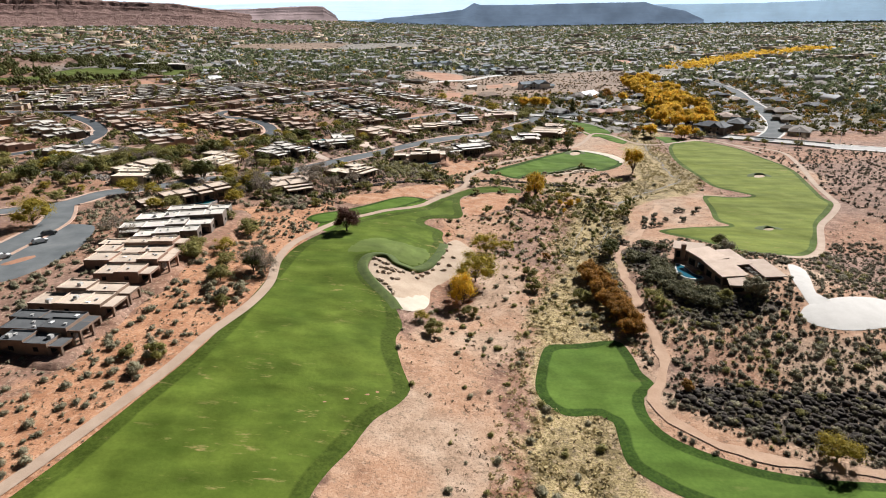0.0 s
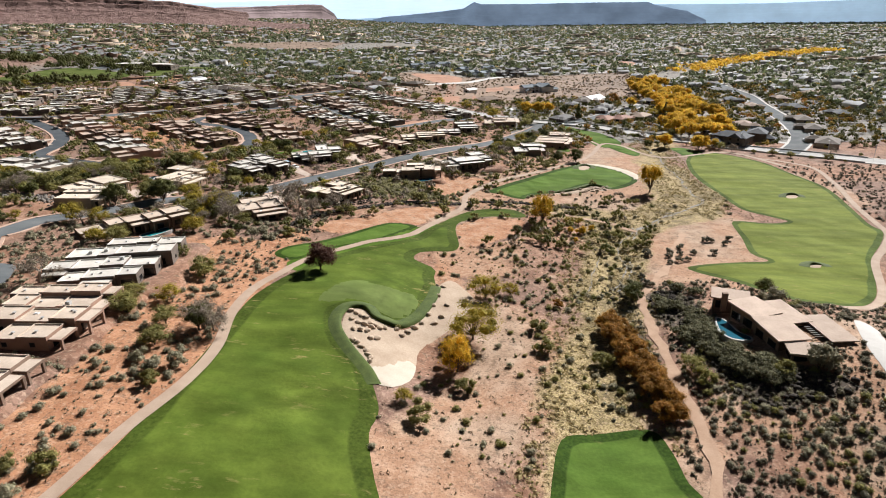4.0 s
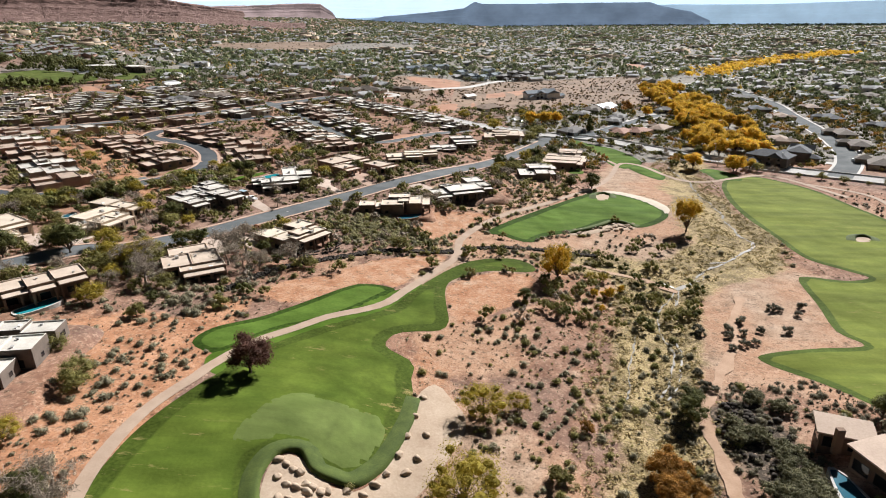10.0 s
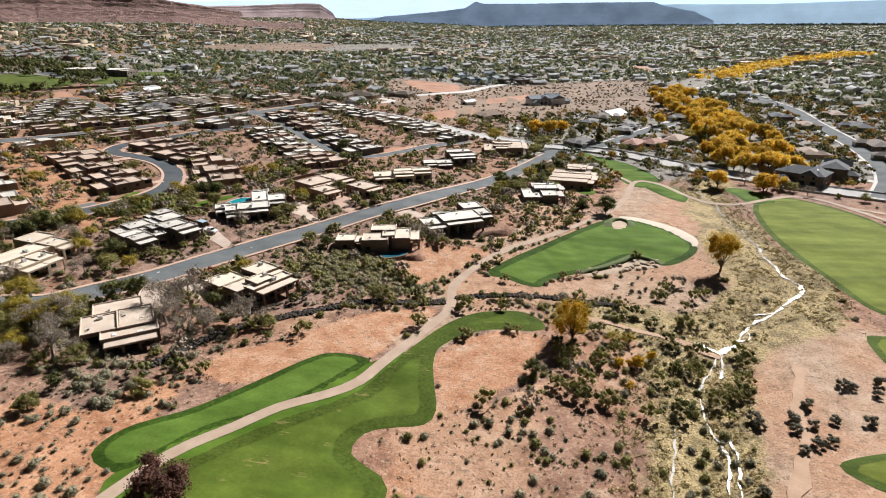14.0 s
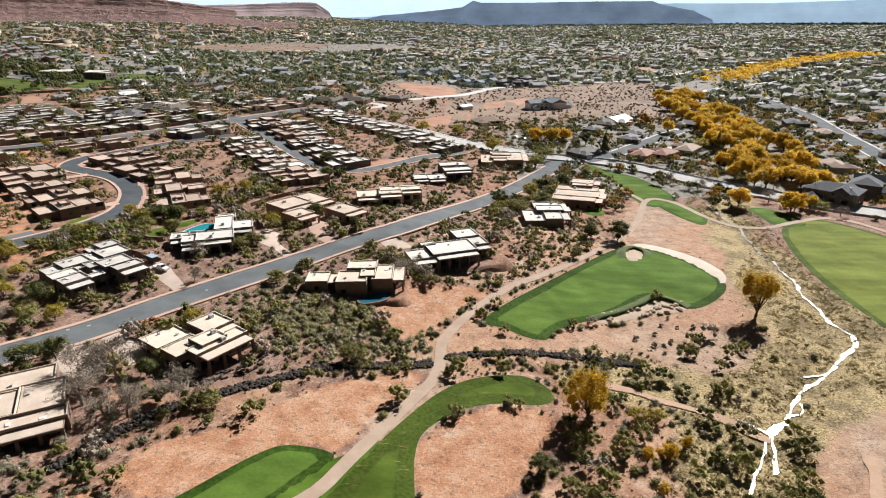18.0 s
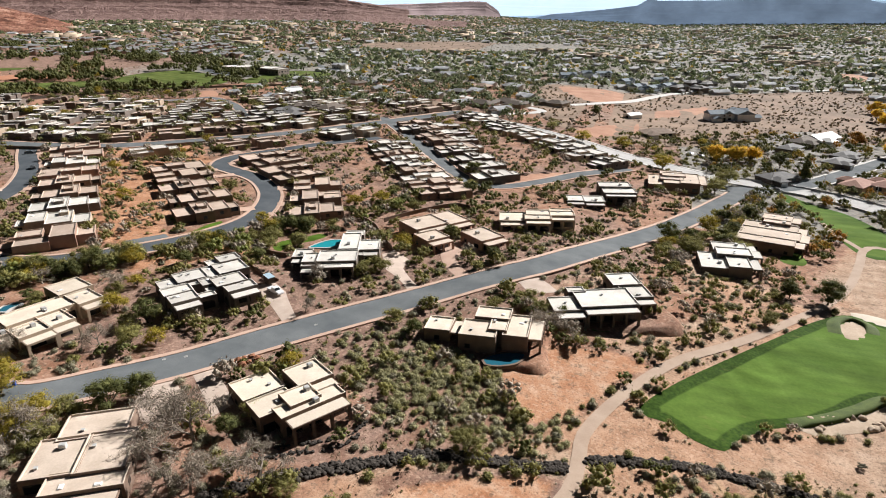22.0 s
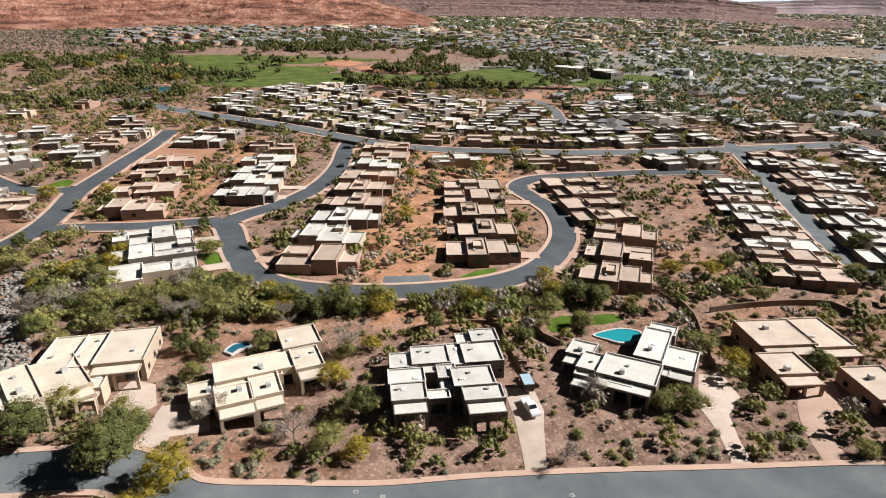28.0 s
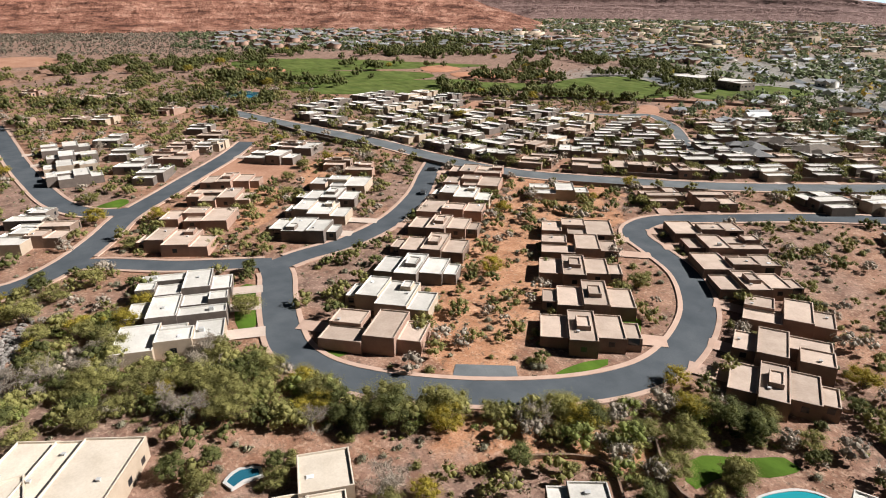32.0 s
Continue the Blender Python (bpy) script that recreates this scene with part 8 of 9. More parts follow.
def hip(w, d, e, r, wing):
    """A gabled house with a lower cross wing; walls are material 0, roofs 1, dark openings 2."""
    V, F, M = [], [], []
    for x0, y0, w, d, r, along in ((0, 0, w, d, r, True), (wing * w, -d * 0.9, w * 0.4, d * 0.8, r - 0.5, False)):
        b = len(V)
        V += [(x0 + sx * w, y0 + sy * d, z) for z in (-2, e) for sx, sy in ((-1, -1), (1, -1), (1, 1), (-1, 1))]
        if along:
            V += [(x0 - w, y0, r), (x0 + w, y0, r)]
        else:
            V += [(x0, y0 - d, r), (x0, y0 + d, r)]
        walls = tris([(b, b + 1, b + 5, b + 4), (b + 1, b + 2, b + 6, b + 5), (b + 2, b + 3, b + 7, b + 6), (b + 3, b, b + 4, b + 7)])
        walls += [(b + 5, b + 6, b + 9), (b + 7, b + 4, b + 8)] if along else [(b + 4, b + 5, b + 8), (b + 6, b + 7, b + 9)]
        F += walls
        M += [0] * len(walls)
        c = len(V)
        o = 0.5
        if along:
            V += [(x0 - w - o, y0 - d - o, e - 0.3), (x0 + w + o, y0 - d - o, e - 0.3), (x0 + w + o, y0, r + 0.12), (x0 - w - o, y0, r + 0.12), (x0 + w + o, y0 + d + o, e - 0.3), (x0 - w - o, y0 + d + o, e - 0.3)]
            F += tris([(c, c + 1, c + 2, c + 3), (c + 3, c + 2, c + 4, c + 5)])
        else:
            V += [(x0 - w - o, y0 - d - o, e - 0.3), (x0, y0 - d - o, r + 0.12), (x0, y0 + d, r + 0.12), (x0 - w - o, y0 + d, e - 0.3), (x0 + w + o, y0 - d - o, e - 0.3), (x0 + w + o, y0 + d, e - 0.3)]
            F += tris([(c, c + 1, c + 2, c + 3), (c + 1, c + 4, c + 5, c + 2)])
        M += [1] * 4
        for s in (-0.5, 0.45):
            c = len(V)
            V += [(x0 + s * w - 0.8, y0 - d - 0.05, 0.9), (x0 + s * w + 0.8, y0 - d - 0.05, 0.9), (x0 + s * w + 0.8, y0 - d - 0.05, 2.2), (x0 + s * w - 0.8, y0 - d - 0.05, 2.2)]
            F += tris([(c, c + 1, c + 2, c + 3)])
            M += [2, 2]
    return np.array(V), F, np.array(M)


def flat(w, d, h):
    """A flat-roofed house of two blocks with parapets."""
    V, F, M = [], [], []
    for x0, y0, w, d, h in ((0, 0, w, d, h), (w * 0.5, d * 0.25, w * 0.55, d * 0.6, h + 0.8)):
        b = len(V)
        for i, z in ((0, -2), (0, h), (0.3, h), (0.3, h - 0.4)):
            V += [(x0 + sx * (w - i), y0 + sy * (d - i), z) for sx, sy in ((-1, -1), (1, -1), (1, 1), (-1, 1))]
        for k in range(3):
            F += tris([(b + 4 * k + i, b + 4 * k + (i + 1) % 4, b + 4 * k + 4 + (i + 1) % 4, b + 4 * k + 4 + i) for i in range(4)])
        M += [0] * 24
        F += tris([(b + 12, b + 13, b + 14, b + 15)])
        M += [1, 1]
        for s in (-0.55, 0, 0.55):
            c = len(V)
            V += [(x0 + s * w - 0.9, y0 - d - 0.05, 0.6), (x0 + s * w + 0.9, y0 - d - 0.05, 0.6), (x0 + s * w + 0.9, y0 - d - 0.05, 2.3), (x0 + s * w - 0.9, y0 - d - 0.05, 2.3)]
            F += tris([(c, c + 1, c + 2, c + 3)])
            M += [2, 2]
    return np.array(V), F, np.array(M)


def spaced(X, Y, gap):
    """Thins points so that none lies within gap of another kept before it."""
    seen, keep = {}, []
    for i, (x, y) in enumerate(zip(X, Y)):
        c = (int(x // gap), int(y // gap))
        if all(c2 not in seen for c2 in ((c[0] + a, c[1] + b) for a in (-1, 0, 1) for b in (-1, 0, 1)) if True) or False:
            seen[c] = 1
            keep.append(i)
    return np.array(keep, int)


def street_turn(X, Y):
    """House fronts follow the bending streets of the suburb."""
    return 0.6 + 0.9 * np.sin(X / 260) * np.cos(Y / 310) + (prng.integers(0, 4, len(X))) * np.pi / 2


X, Y = far_points(6000, 330, 4200, -84, 52, 1.4)
ok = settled(X, Y) & free_of(X, Y, False) & (X > -1300) & ~((X > 40) & (X < 330) & (Y < 760))
X, Y = X[ok], Y[ok]
keep = spaced(X, Y, 16.0)
X, Y = X[keep], Y[keep]
SUB = (X, Y)
stuff("suburb_houses", "stucco suburb houses with brown and grey hipped roofs", X, Y, prng.uniform(0.7, 1.15, len(X)), [hip(7.5, 5.0, 2.7, 4.6, 0.5), hip(6.5, 5.2, 2.7, 4.6, -0.5), hip(8.5, 5.0, 4.6, 6.6, 0.4), hip(7, 4.5, 2.6, 4.2, -0.3)], [ROOFWHITE, TILE, GLASS], None, 1.0, "houses", street_turn(X, Y))

# larger flat-roofed buildings scattered through the town
X, Y = far_points(420, 1100, 3900, -55, 50, 1.1)
ok = settled(X, Y) & free_of(X, Y, False)
X, Y = X[ok], Y[ok]
stuff("town_halls", "long white flat-roofed buildings in the distant town", X, Y, prng.uniform(1.3, 2.6, len(X)), [flat(13, 6, 2.6), flat(10, 8, 2.4)], [BEIGE, ROOFWHITE, GLASS], None, 1.0, "buildings", street_turn(X, Y))

# the terrace of houses below the cliffs
r, a = prng.uniform(870, 1130, 900), np.radians(prng.uniform(-73, -36, 900))
X, Y = r * np.sin(a), 240 + r * np.cos(a)
keep = spaced(X, Y, 11.0)
keep = keep[~blob(X[keep], Y[keep], -560, 660, 230, 190, 55)]
stuff("hill_suburb", "pale hillside houses below the red cliffs", X[keep], Y[keep], prng.uniform(0.75, 1.1, len(keep)), [hip(9, 5.5, 3.6, 5.4, 0.5), hip(10, 5, 3.2, 4.8, -0.3), hip(7, 5.5, 5.5, 7.2, -0.4)], [ROSE, SHINGLES["grey"], GLASS], None, 1.0, "houses", street_turn(X[keep], Y[keep]))

# flat-roofed houses beyond the through road
def beside(line, offset, step):
    L = smooth_line(line, 3.0)
    t = np.gradient(L, axis=0)
    t /= np.hypot(t[:, 0], t[:, 1])[:, None]
    P = L + np.stack([-t[:, 1], t[:, 0]], 1) * offset
    kept = [0]
    for i in range(len(P)):
        if np.hypot(*(P[i] - P[kept[-1]])) > step:
            kept.append(i)
    return [(P[i], math.degrees(math.atan2(t[i, 1], t[i, 0]))) for i in kept]


for offset in (20, 44, 68, 92, 116, 138):
    for p, ang in beside(ARTERIAL[1:11], offset, 19.0):
        x, y = p + np.array([rng.uniform(-2, 2), rng.uniform(-2, 2)])
        if inside(park_line, np.array([x]), np.array([y]))[0] or not free_of(np.array([x]), np.array([y]))[0] or rng.random() < 0.1:
            continue
        tone = rng.choice((0, 1, 1, 3, 3, 3, 1, 1))
        unit(rng.randrange(5), tone, 20, 15, pose(x, y, gz(x, y) + 0.1, 0, 0, ang + rng.choice((0, 90, 90)) + rng.uniform(-3, 3)), UNIT_LABELS[tone])

# ---- suburb houses with pitched roofs ----
def pitched(bm, x0, x1, y0, y1, e, rise, over=0.55, gable=False):
    """A hipped or gabled roof with a fascia over a rectangle."""
    x0, x1, y0, y1 = x0 - over, x1 + over, y0 - over, y1 + over
    w, d = x1 - x0, y1 - y0
    k = 0 if gable else min(w, d) / 2
    if w >= d:
        top = [(x0 + k, (y0 + y1) / 2, e + rise), (x1 - k, (y0 + y1) / 2, e + rise)]
    else:
        top = [((x0 + x1) / 2, y0 + k, e + rise), ((x0 + x1) / 2, y1 - k, e + rise)]
    lo = [bm.verts.new(p) for p in ((x0, y0, e - 0.25), (x1, y0, e - 0.25), (x1, y1, e - 0.25), (x0, y1, e - 0.25))]
    up = [bm.verts.new((v.co.x, v.co.y, e)) for v in lo]
    t = [bm.verts.new(p) for p in top]
    for i in range(4):
        bm.faces.new((lo[i], lo[(i + 1) % 4], up[(i + 1) % 4], up[i]))
    bm.faces.new(lo[::-1])
    if w >= d:
        for f in ((up[0], up[1], t[1], t[0]), (up[2], up[3], t[0], t[1]), (up[1], up[2], t[1]), (up[3], up[0], t[0])):
            bm.faces.new(f)
    else:
        for f in ((up[1], up[2], t[1], t[0]), (up[3], up[0], t[0], t[1]), (up[0], up[1], t[0]), (up[2], up[3], t[1])):
            bm.faces.new(f)


HOME_LOOKS = {"dark": "slate-roofed", "grey": "grey-roofed", "brown": "brown-tiled", "tan": "tan-tiled", "red": "clay-tiled", "blue": "blue-grey-roofed", "white": "white-roofed"}
BUILT = {}


def suburb_house(x, y, size, roof, turn, storeys):
    w, d, e = 9.0 * size, 5.6 * size, 2.9 * storeys
    m = pose(x, y, gz(x, y), 0, 0, turn)
    key = (size, roof, storeys)
    if key in BUILT:
        ob = copy_thing(BUILT[key], m)
    else:
        wall_m = BEIGE if roof in ("red", "tan", "brown") else WHITEPAINT if roof in ("blue", "white") else GREY
        ob = thing("suburb_house", 0, 0, 0, 0, "stucco suburb house, " + HOME_LOOKS[roof] + (", of two storeys" if storeys == 2 else ", of one storey"), "house", "suburb houses")
        bm = bmesh.new()
        box_into(bm, -w, w, -d, d, -1.5, e)
        box_into(bm, -w * 0.9, -w * 0.25, -d - 5 * size, -d + 0.5, -1.5, 2.8)
        part("wall", bm, wall_m, ob)
        bm = bmesh.new()
        pitched(bm, -w, w, -d, d, e, 2.3 * size, gable=roof in ("blue", "white"))
        pitched(bm, -w * 0.9, -w * 0.25, -d - 5 * size, -d + 3.5, 2.85, 1.6 * size, gable=roof == "blue")
        if storeys == 2:
            pitched(bm, w * 0.1, w * 0.75, -d - 1.2, d - 1, e + 0.1, 2.2 * size, gable=True)
        part("roof", bm, SHINGLES[roof], ob)
        part("garage_door", simple_mesh("garage_door", WHITEPAINT, (-w * 0.8, -w * 0.35, -d - 5 * size - 0.06, -d - 5 * size + 0.02, 0.05, 2.3)), None, ob)
        for s in (0.15, 0.6):
            part("window", ROW_WINDOWS[1], None, ob, "", pose(w * s, -d, 0.8))
            if storeys == 2:
                part("window", ROW_WINDOWS[0], None, ob, "", pose(w * s, -d, 3.7))
        part("window", ROW_WINDOWS[1], None, ob, "", pose(w, 0, 0.8, 0, 0, 90))
        ob.matrix_basis = m
        BUILT[key] = ob
    YARDS.append((x, y, 10 * size))
    BARE.append((np.array([[x - 7, y - 3], [x + 7, y - 3], [x + 7, y + 5], [x - 7, y + 5]]) , True, 3.0))
    drive_from(m @ Vector((-w * 0.57, -d - 5 * size, 0)), m.to_3x3() @ Vector((0, -1, 0)), 26, 5.5, WHITEWAY)
    return ob


for x, y, size, roof, turn, storeys in [(172, 459, 1.25, "dark", 100, 2), (195, 473, 1.1, "dark", 10, 2), (205, 521, 1, "tan", 60, 1), (267, 741, 1, "grey", 60, 1), (250, 663, 1, "dark", 60, 1), (252, 620, 0.9, "tan", 60, 1), (185, 540, 0.9, "grey", 100, 1), (301, 670, 0.9, "tan", 50, 1), (287, 611, 1.15, "dark", 50, 1), (260, 544, 1.1, "brown", 50, 1), (248, 504, 1.1, "brown", 45, 1), (231, 452, 1.2, "brown", 45, 1), (408, 819, 1, "grey", 30, 1), (396, 751, 1.1, "brown", 30, 1), (353, 667, 1, "brown", 40, 1), (361, 769, 1, "brown", 30, 1), (348, 712, 1, "tan", 40, 1), (305, 573, 1, "dark", 40, 1), (483, 895, 1, "grey", 20, 1), (340, 773, 0.9, "grey", 40, 1), (416, 882, 0.9, "grey", 20, 1), (107, 551, 0.95, "red", 20, 1), (121, 553, 0.95, "red", 110, 1), (139, 566, 1, "tan", 20, 1), (171, 658, 1, "grey", 10, 1), (120, 623, 0.9, "grey", 20, 1), (119, 678, 1.3, "white", 20, 1), (106, 664, 1.1, "brown", 20, 1), (72, 556, 1, "grey", 30, 1), (93, 638, 0.9, "grey", 20, 1), (277, 812, 0.9, "grey", 50, 1), (518, 987, 0.9, "grey", 20, 1), (-81, 955, 1, "blue", 20, 2), (-63, 989, 1, "blue", 110, 2), (-44, 1003, 1, "blue", 20, 2), (-16, 951, 1, "blue", 110, 2), (-3, 916, 1, "blue", 20, 2), (13, 919, 1, "blue", 20, 2), (29, 953, 1, "blue", 110, 2), (41, 942, 1, "grey", 20, 2), (58, 996, 1, "grey", 20, 2), (74, 986, 1, "grey", 110, 2), (22, 1013, 1, "blue", 20, 2), (61, 937, 1, "grey", 20, 2), (63, 756, 1.1, "blue", 20, 2), (79, 763, 1.25, "blue", 110, 2), (-4, 729, 0.7, "white", 20, 1), (14, 663, 1.2, "tan", 20, 1), (111, 603, 0.9, "grey", 30, 1), (-85, 744, 1, "brown", 10, 1), (-97, 716, 1, "brown", 100, 1), (-67, 739, 1, "brown", 10, 1), (-114, 966, 1, "tan", 10, 1), (-99, 920, 0.9, "tan", 10, 1), (-103, 685, 1, "brown", 10, 1), (-122, 701, 1.2, "brown", 20, 1), (-106, 727, 1.1, "brown", 110, 1), (-147, 807, 1, "tan", 20, 1), (-124, 835, 1, "grey", 20, 1), (-156, 756, 1, "grey", 20, 1), (-232, 621, 1.2, "brown", 50, 1), (-215, 619, 1.2, "brown", 140, 1), (-227, 585, 1, "grey", 50, 1), (-236, 599, 1, "grey", 50, 1), (-287, 691, 0.8, "white", 50, 1), (-265, 765, 1, "brown", 50, 1)]:
    # the garage looks to the nearest street
    best, face = 1e9, turn
    for line, w, _, _ in ROADS:
        dd = np.hypot(line[:, 0] - x, line[:, 1] - y)
        if dd.min() < best:
            best, q = dd.min(), line[dd.argmin()]
            face = math.degrees(math.atan2(q[1] - y, q[0] - x)) + 90
    suburb_house(x, y, size, roof, face if best < 60 else turn, storeys)

# the school
(sx0, sy0), (sx1, sy1) = [(-452.3, 823.5), (-374.7, 812.8)]
school_turn = math.degrees(math.atan2(sy1 - sy0, sx1 - sx0))
school = thing("school", (sx0 + sx1) / 2, (sy0 + sy1) / 2, gz((sx0 + sx1) / 2, (sy0 + sy1) / 2), school_turn, "long low school with flat white roofs beside its car park", "school")
fill_house(school, [(-34, 2, 26, 34, 5.2), (-6, -4, 34, 30, 6.4), (24, 3, 28, 26, 5.0), (42, -3, 14, 18, 4.4)], GREY, ROOFWHITE, random.Random(4))
YARDS.append(((sx0 + sx1) / 2, (sy0 + sy1) / 2, 42))
for pts in [[(-436, 565.5), (-406.9, 634.5), (-356, 702), (-313, 742.9), (-283.3, 764.6)], [(-269.9, 632.3), (-246.9, 658.1), (-227.4, 696.9)], [(-419.4, 410.1), (-375, 418.8), (-345.5, 430.5)]]:
    garden_wall(pts, "long brown block wall behind the houses", GREY, 1.9)
for off in (10.5, -10.0):
    run = [tuple(p) for p, _ in beside(ARTERIAL[2:11], off, 12.0)]
    for a in range(0, len(run) - 4, 6):
        garden_wall(run[a:a + 5], "brown block wall along the through road", GREY, 1.7)

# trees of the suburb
# Green paler and greyer than the near evergreens, in place of distance haze.
FARGREEN_HAZE = leafy("far_green_leaves", (0.055, 0.074, 0.036), (0.22, 0.25, 0.125), 0.3, 0.3)
FAROLIVE = leafy("far_olive_leaves", (0.10, 0.10, 0.058), (0.33, 0.31, 0.17), 0.3, 0.3)
clump = [far_crown(s, 14, 0.3, 2, 5, 2) for s in range(200, 206)]
tuft = [far_crown(s, 4, 0.4, 0, 5, 2) for s in range(220, 228)]
for i, (V, F) in enumerate(tuft):
    tuft[i] = ((V - (0, 0, 0.3)) * (1.5, 1.5, 1.2), F)
spray = [far_crown(s, 30, 0.17, 3, 5, 2) for s in range(240, 246)]
FARGOLD = leafy("far_gold_leaves", (0.22, 0.16, 0.035), (0.60, 0.43, 0.10), 0.4, 0.2)
for n, name, label, m, lo, hi in ((44000, "suburb_trees", "dark green trees among the distant houses", FARGREEN_HAZE, 4.0, 8.5), (17000, "suburb_olives", "olive trees among the distant houses", FAROLIVE, 3.5, 7), (5200, "suburb_autumn_trees", "yellow autumn trees among the distant houses", FARGOLD, 3, 6), (900, "suburb_red_trees", "russet trees among the distant houses", RUSSET, 3, 5)):
    X, Y = far_points(n, 320, 4300, -84, 52, 1.15)
    ok = settled(X, Y) & free_of(X, Y, False) & ~((X > 40) & (X < 330) & (Y < 780))
    ok &= prng.uniform(size=n) < 0.35 + 0.9 * lumpy(X, Y, 110)
    X, Y = X[ok], Y[ok]
    size = prng.uniform(lo, hi, len(X)) * (1 + np.hypot(X, Y) / 7000)
    close = np.hypot(X + 60, Y - 290) < 620
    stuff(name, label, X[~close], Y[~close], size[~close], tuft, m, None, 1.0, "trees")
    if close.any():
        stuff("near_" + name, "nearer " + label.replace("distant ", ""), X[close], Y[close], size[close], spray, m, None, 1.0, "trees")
# trees of the hillside terrace
X, Y = far_points(2600, 700, 950, -75, -34, 1.0)
r, a = prng.uniform(850, 1150, 2600), np.radians(prng.uniform(-76, -34, 2600))
X, Y = r * np.sin(a), 240 + r * np.cos(a)
ok = ~blob(X, Y, -560, 660, 230, 190, 55)
stuff("terrace_trees", "dark trees between the hillside houses", X[ok], Y[ok], prng.uniform(3, 7, ok.sum()), tuft, FARGREEN_HAZE, None, 1.0, "trees")
# trees round the nearer suburb houses
X, Y = prng.uniform(40, 360, 4000), prng.uniform(440, 800, 4000)
ok = free_of(X, Y) & (dist_to(GROVE, X, Y) > 20) & ~((X < 230) & (Y > 690)) & (prng.uniform(size=4000) < 0.75)
X, Y = X[ok], Y[ok]
k = prng.uniform(size=len(X))
for lo_k, hi_k, name, label, m in ((0, 0.45, "street_evergreens", "dark green trees among suburb houses", DARKGREEN), (0.45, 0.75, "street_olives", "olive trees and shrubs among suburb houses", OLIVE), (0.75, 0.9, "street_autumn_trees", "yellow trees among suburb houses", FARGOLD), (0.9, 1, "street_russet_trees", "russet trees among suburb houses", RUSSET)):
    q = (k >= lo_k) & (k < hi_k)
    stuff(name, label, X[q], Y[q], prng.uniform(2.0, 6.5, q.sum()), crown_far, m, None, 1.0, "trees")
# park trees
X, Y = prng.uniform(-860, -300, 4200), prng.uniform(380, 960, 4200)
near = dist_to(park_line, X, Y, True)
clumps = np.sin(X / 31 + np.sin(Y / 23)) * np.cos(Y / 37 + np.sin(X / 29))
ok = ((near < 40) & (clumps > -0.2)) | (inside(park_line, X, Y) & (clumps > 0.3)) | ((X < -600) & (Y > 700) & (clumps > 0.2))
ok &= free_of(X, Y) | (prng.uniform(size=4200) < 0.22)
XX, YY = X[ok], Y[ok]
for x, y in list(zip(XX, YY))[:110]:
    plant(rng.choice(("pine", "pine", "green", "green", "gold")), x, y, rng.uniform(0.8, 1.4))
stuff("park_trees", "dark pines and shade trees round the park", XX[110:], YY[110:], prng.uniform(6, 12, len(XX[110:])), crown_far, DARKGREEN, None, 1.1, "trees")
# bushes and bare trees below the bridge road
for p, ang in beside(BRIDGE[3:14], -12.5, 9.0) + beside(BRIDGE[3:14], 12.5, 13.0):
    q = p + np.array([rng.uniform(-2, 2), rng.uniform(-2, 2)])
    if free_of(q[:1], q[1:])[0]:
        plant(rng.choice(("bare", "shrub", "shrub", "mesquite")), q[0], q[1], rng.uniform(0.6, 1.1))
# the golden trees along the river
for i, p in enumerate(smooth_line(GROVE, 6)[:60]):
    for _ in range(1 if i < 5 else 3 if 8 < i < 46 else 2):
        q = p + np.array([rng.uniform(-23, 23), rng.uniform(-11, 11)])
        if free_of(q[:1], q[1:], False)[0]:
            plant("orange", q[0], q[1], rng.uniform(0.55, 1.05))
X, Y = np.concatenate([p[0] + prng.uniform(-26, 26, 14) for p in smooth_line(GROVE, 14)[28:]]), np.concatenate([p[1] + prng.uniform(-26, 26, 14) for p in smooth_line(GROVE, 14)[28:]])
stuff("river_trees", "orange-yellow trees along the distant river", X, Y, prng.uniform(5, 9, len(X)), clump, ORANGE, None, 1.0, "trees")
# brush on the open land
X, Y = far_points(9000, 420, 1500, -95, 50, 1.0)
ok = ~((X > -440) & (X < 75) & (Y < 655)) & free_of(X, Y, False) & ~((X > 30) & (X < 170) & (Y < 447))
stuff("open_brush", "low brown brush over open ground", X[ok], Y[ok], prng.uniform(1.2, 3.2, ok.sum()), [bush_mesh(s + 60, 6, 0.42, 4, 2) for s in range(4)], leafy("open_brush_leaves", (0.05, 0.04, 0.026), (0.18, 0.145, 0.085), 0.1, 0.1))

q = np.array(FIELDS[0])
X, Y = prng.uniform(q[:, 0].min(), q[:, 0].max(), 2600), prng.uniform(q[:, 1].min(), q[:, 1].max(), 2600)
ok = inside(q, X, Y) & free_of(X, Y) & (lumpy(X, Y, 30) > 0.35)
stuff("field_brush", "brown and rust brush over the vacant field", X[ok], Y[ok], prng.uniform(1.0, 3.4, ok.sum()), bush_small, leafy("field_leaves", (0.06, 0.042, 0.025), (0.30, 0.20, 0.095), 0.15, 0.2))
PLAIN = np.array([(-1287.7, 158.4), (-1241.5, 656.1), (-812.7, 1035), (-703.6, 927.5), (-759.8, 692.2), (-777.3, 489.8), (-850.6, 200)])
X, Y = prng.uniform(PLAIN[:, 0].min(), PLAIN[:, 0].max(), 16000), prng.uniform(PLAIN[:, 1].min(), PLAIN[:, 1].max(), 16000)
ok = inside(PLAIN, X, Y)
stuff("plain_scrub", "grey-brown scrub over the plain below the cliffs", X[ok], Y[ok], prng.uniform(1.5, 4.0, ok.sum()), [bush_mesh(s + 70, 6, 0.42, 4, 2) for s in range(4)], leafy("plain_leaves", (0.085, 0.072, 0.055), (0.27, 0.235, 0.175), 0.1, 0.1))


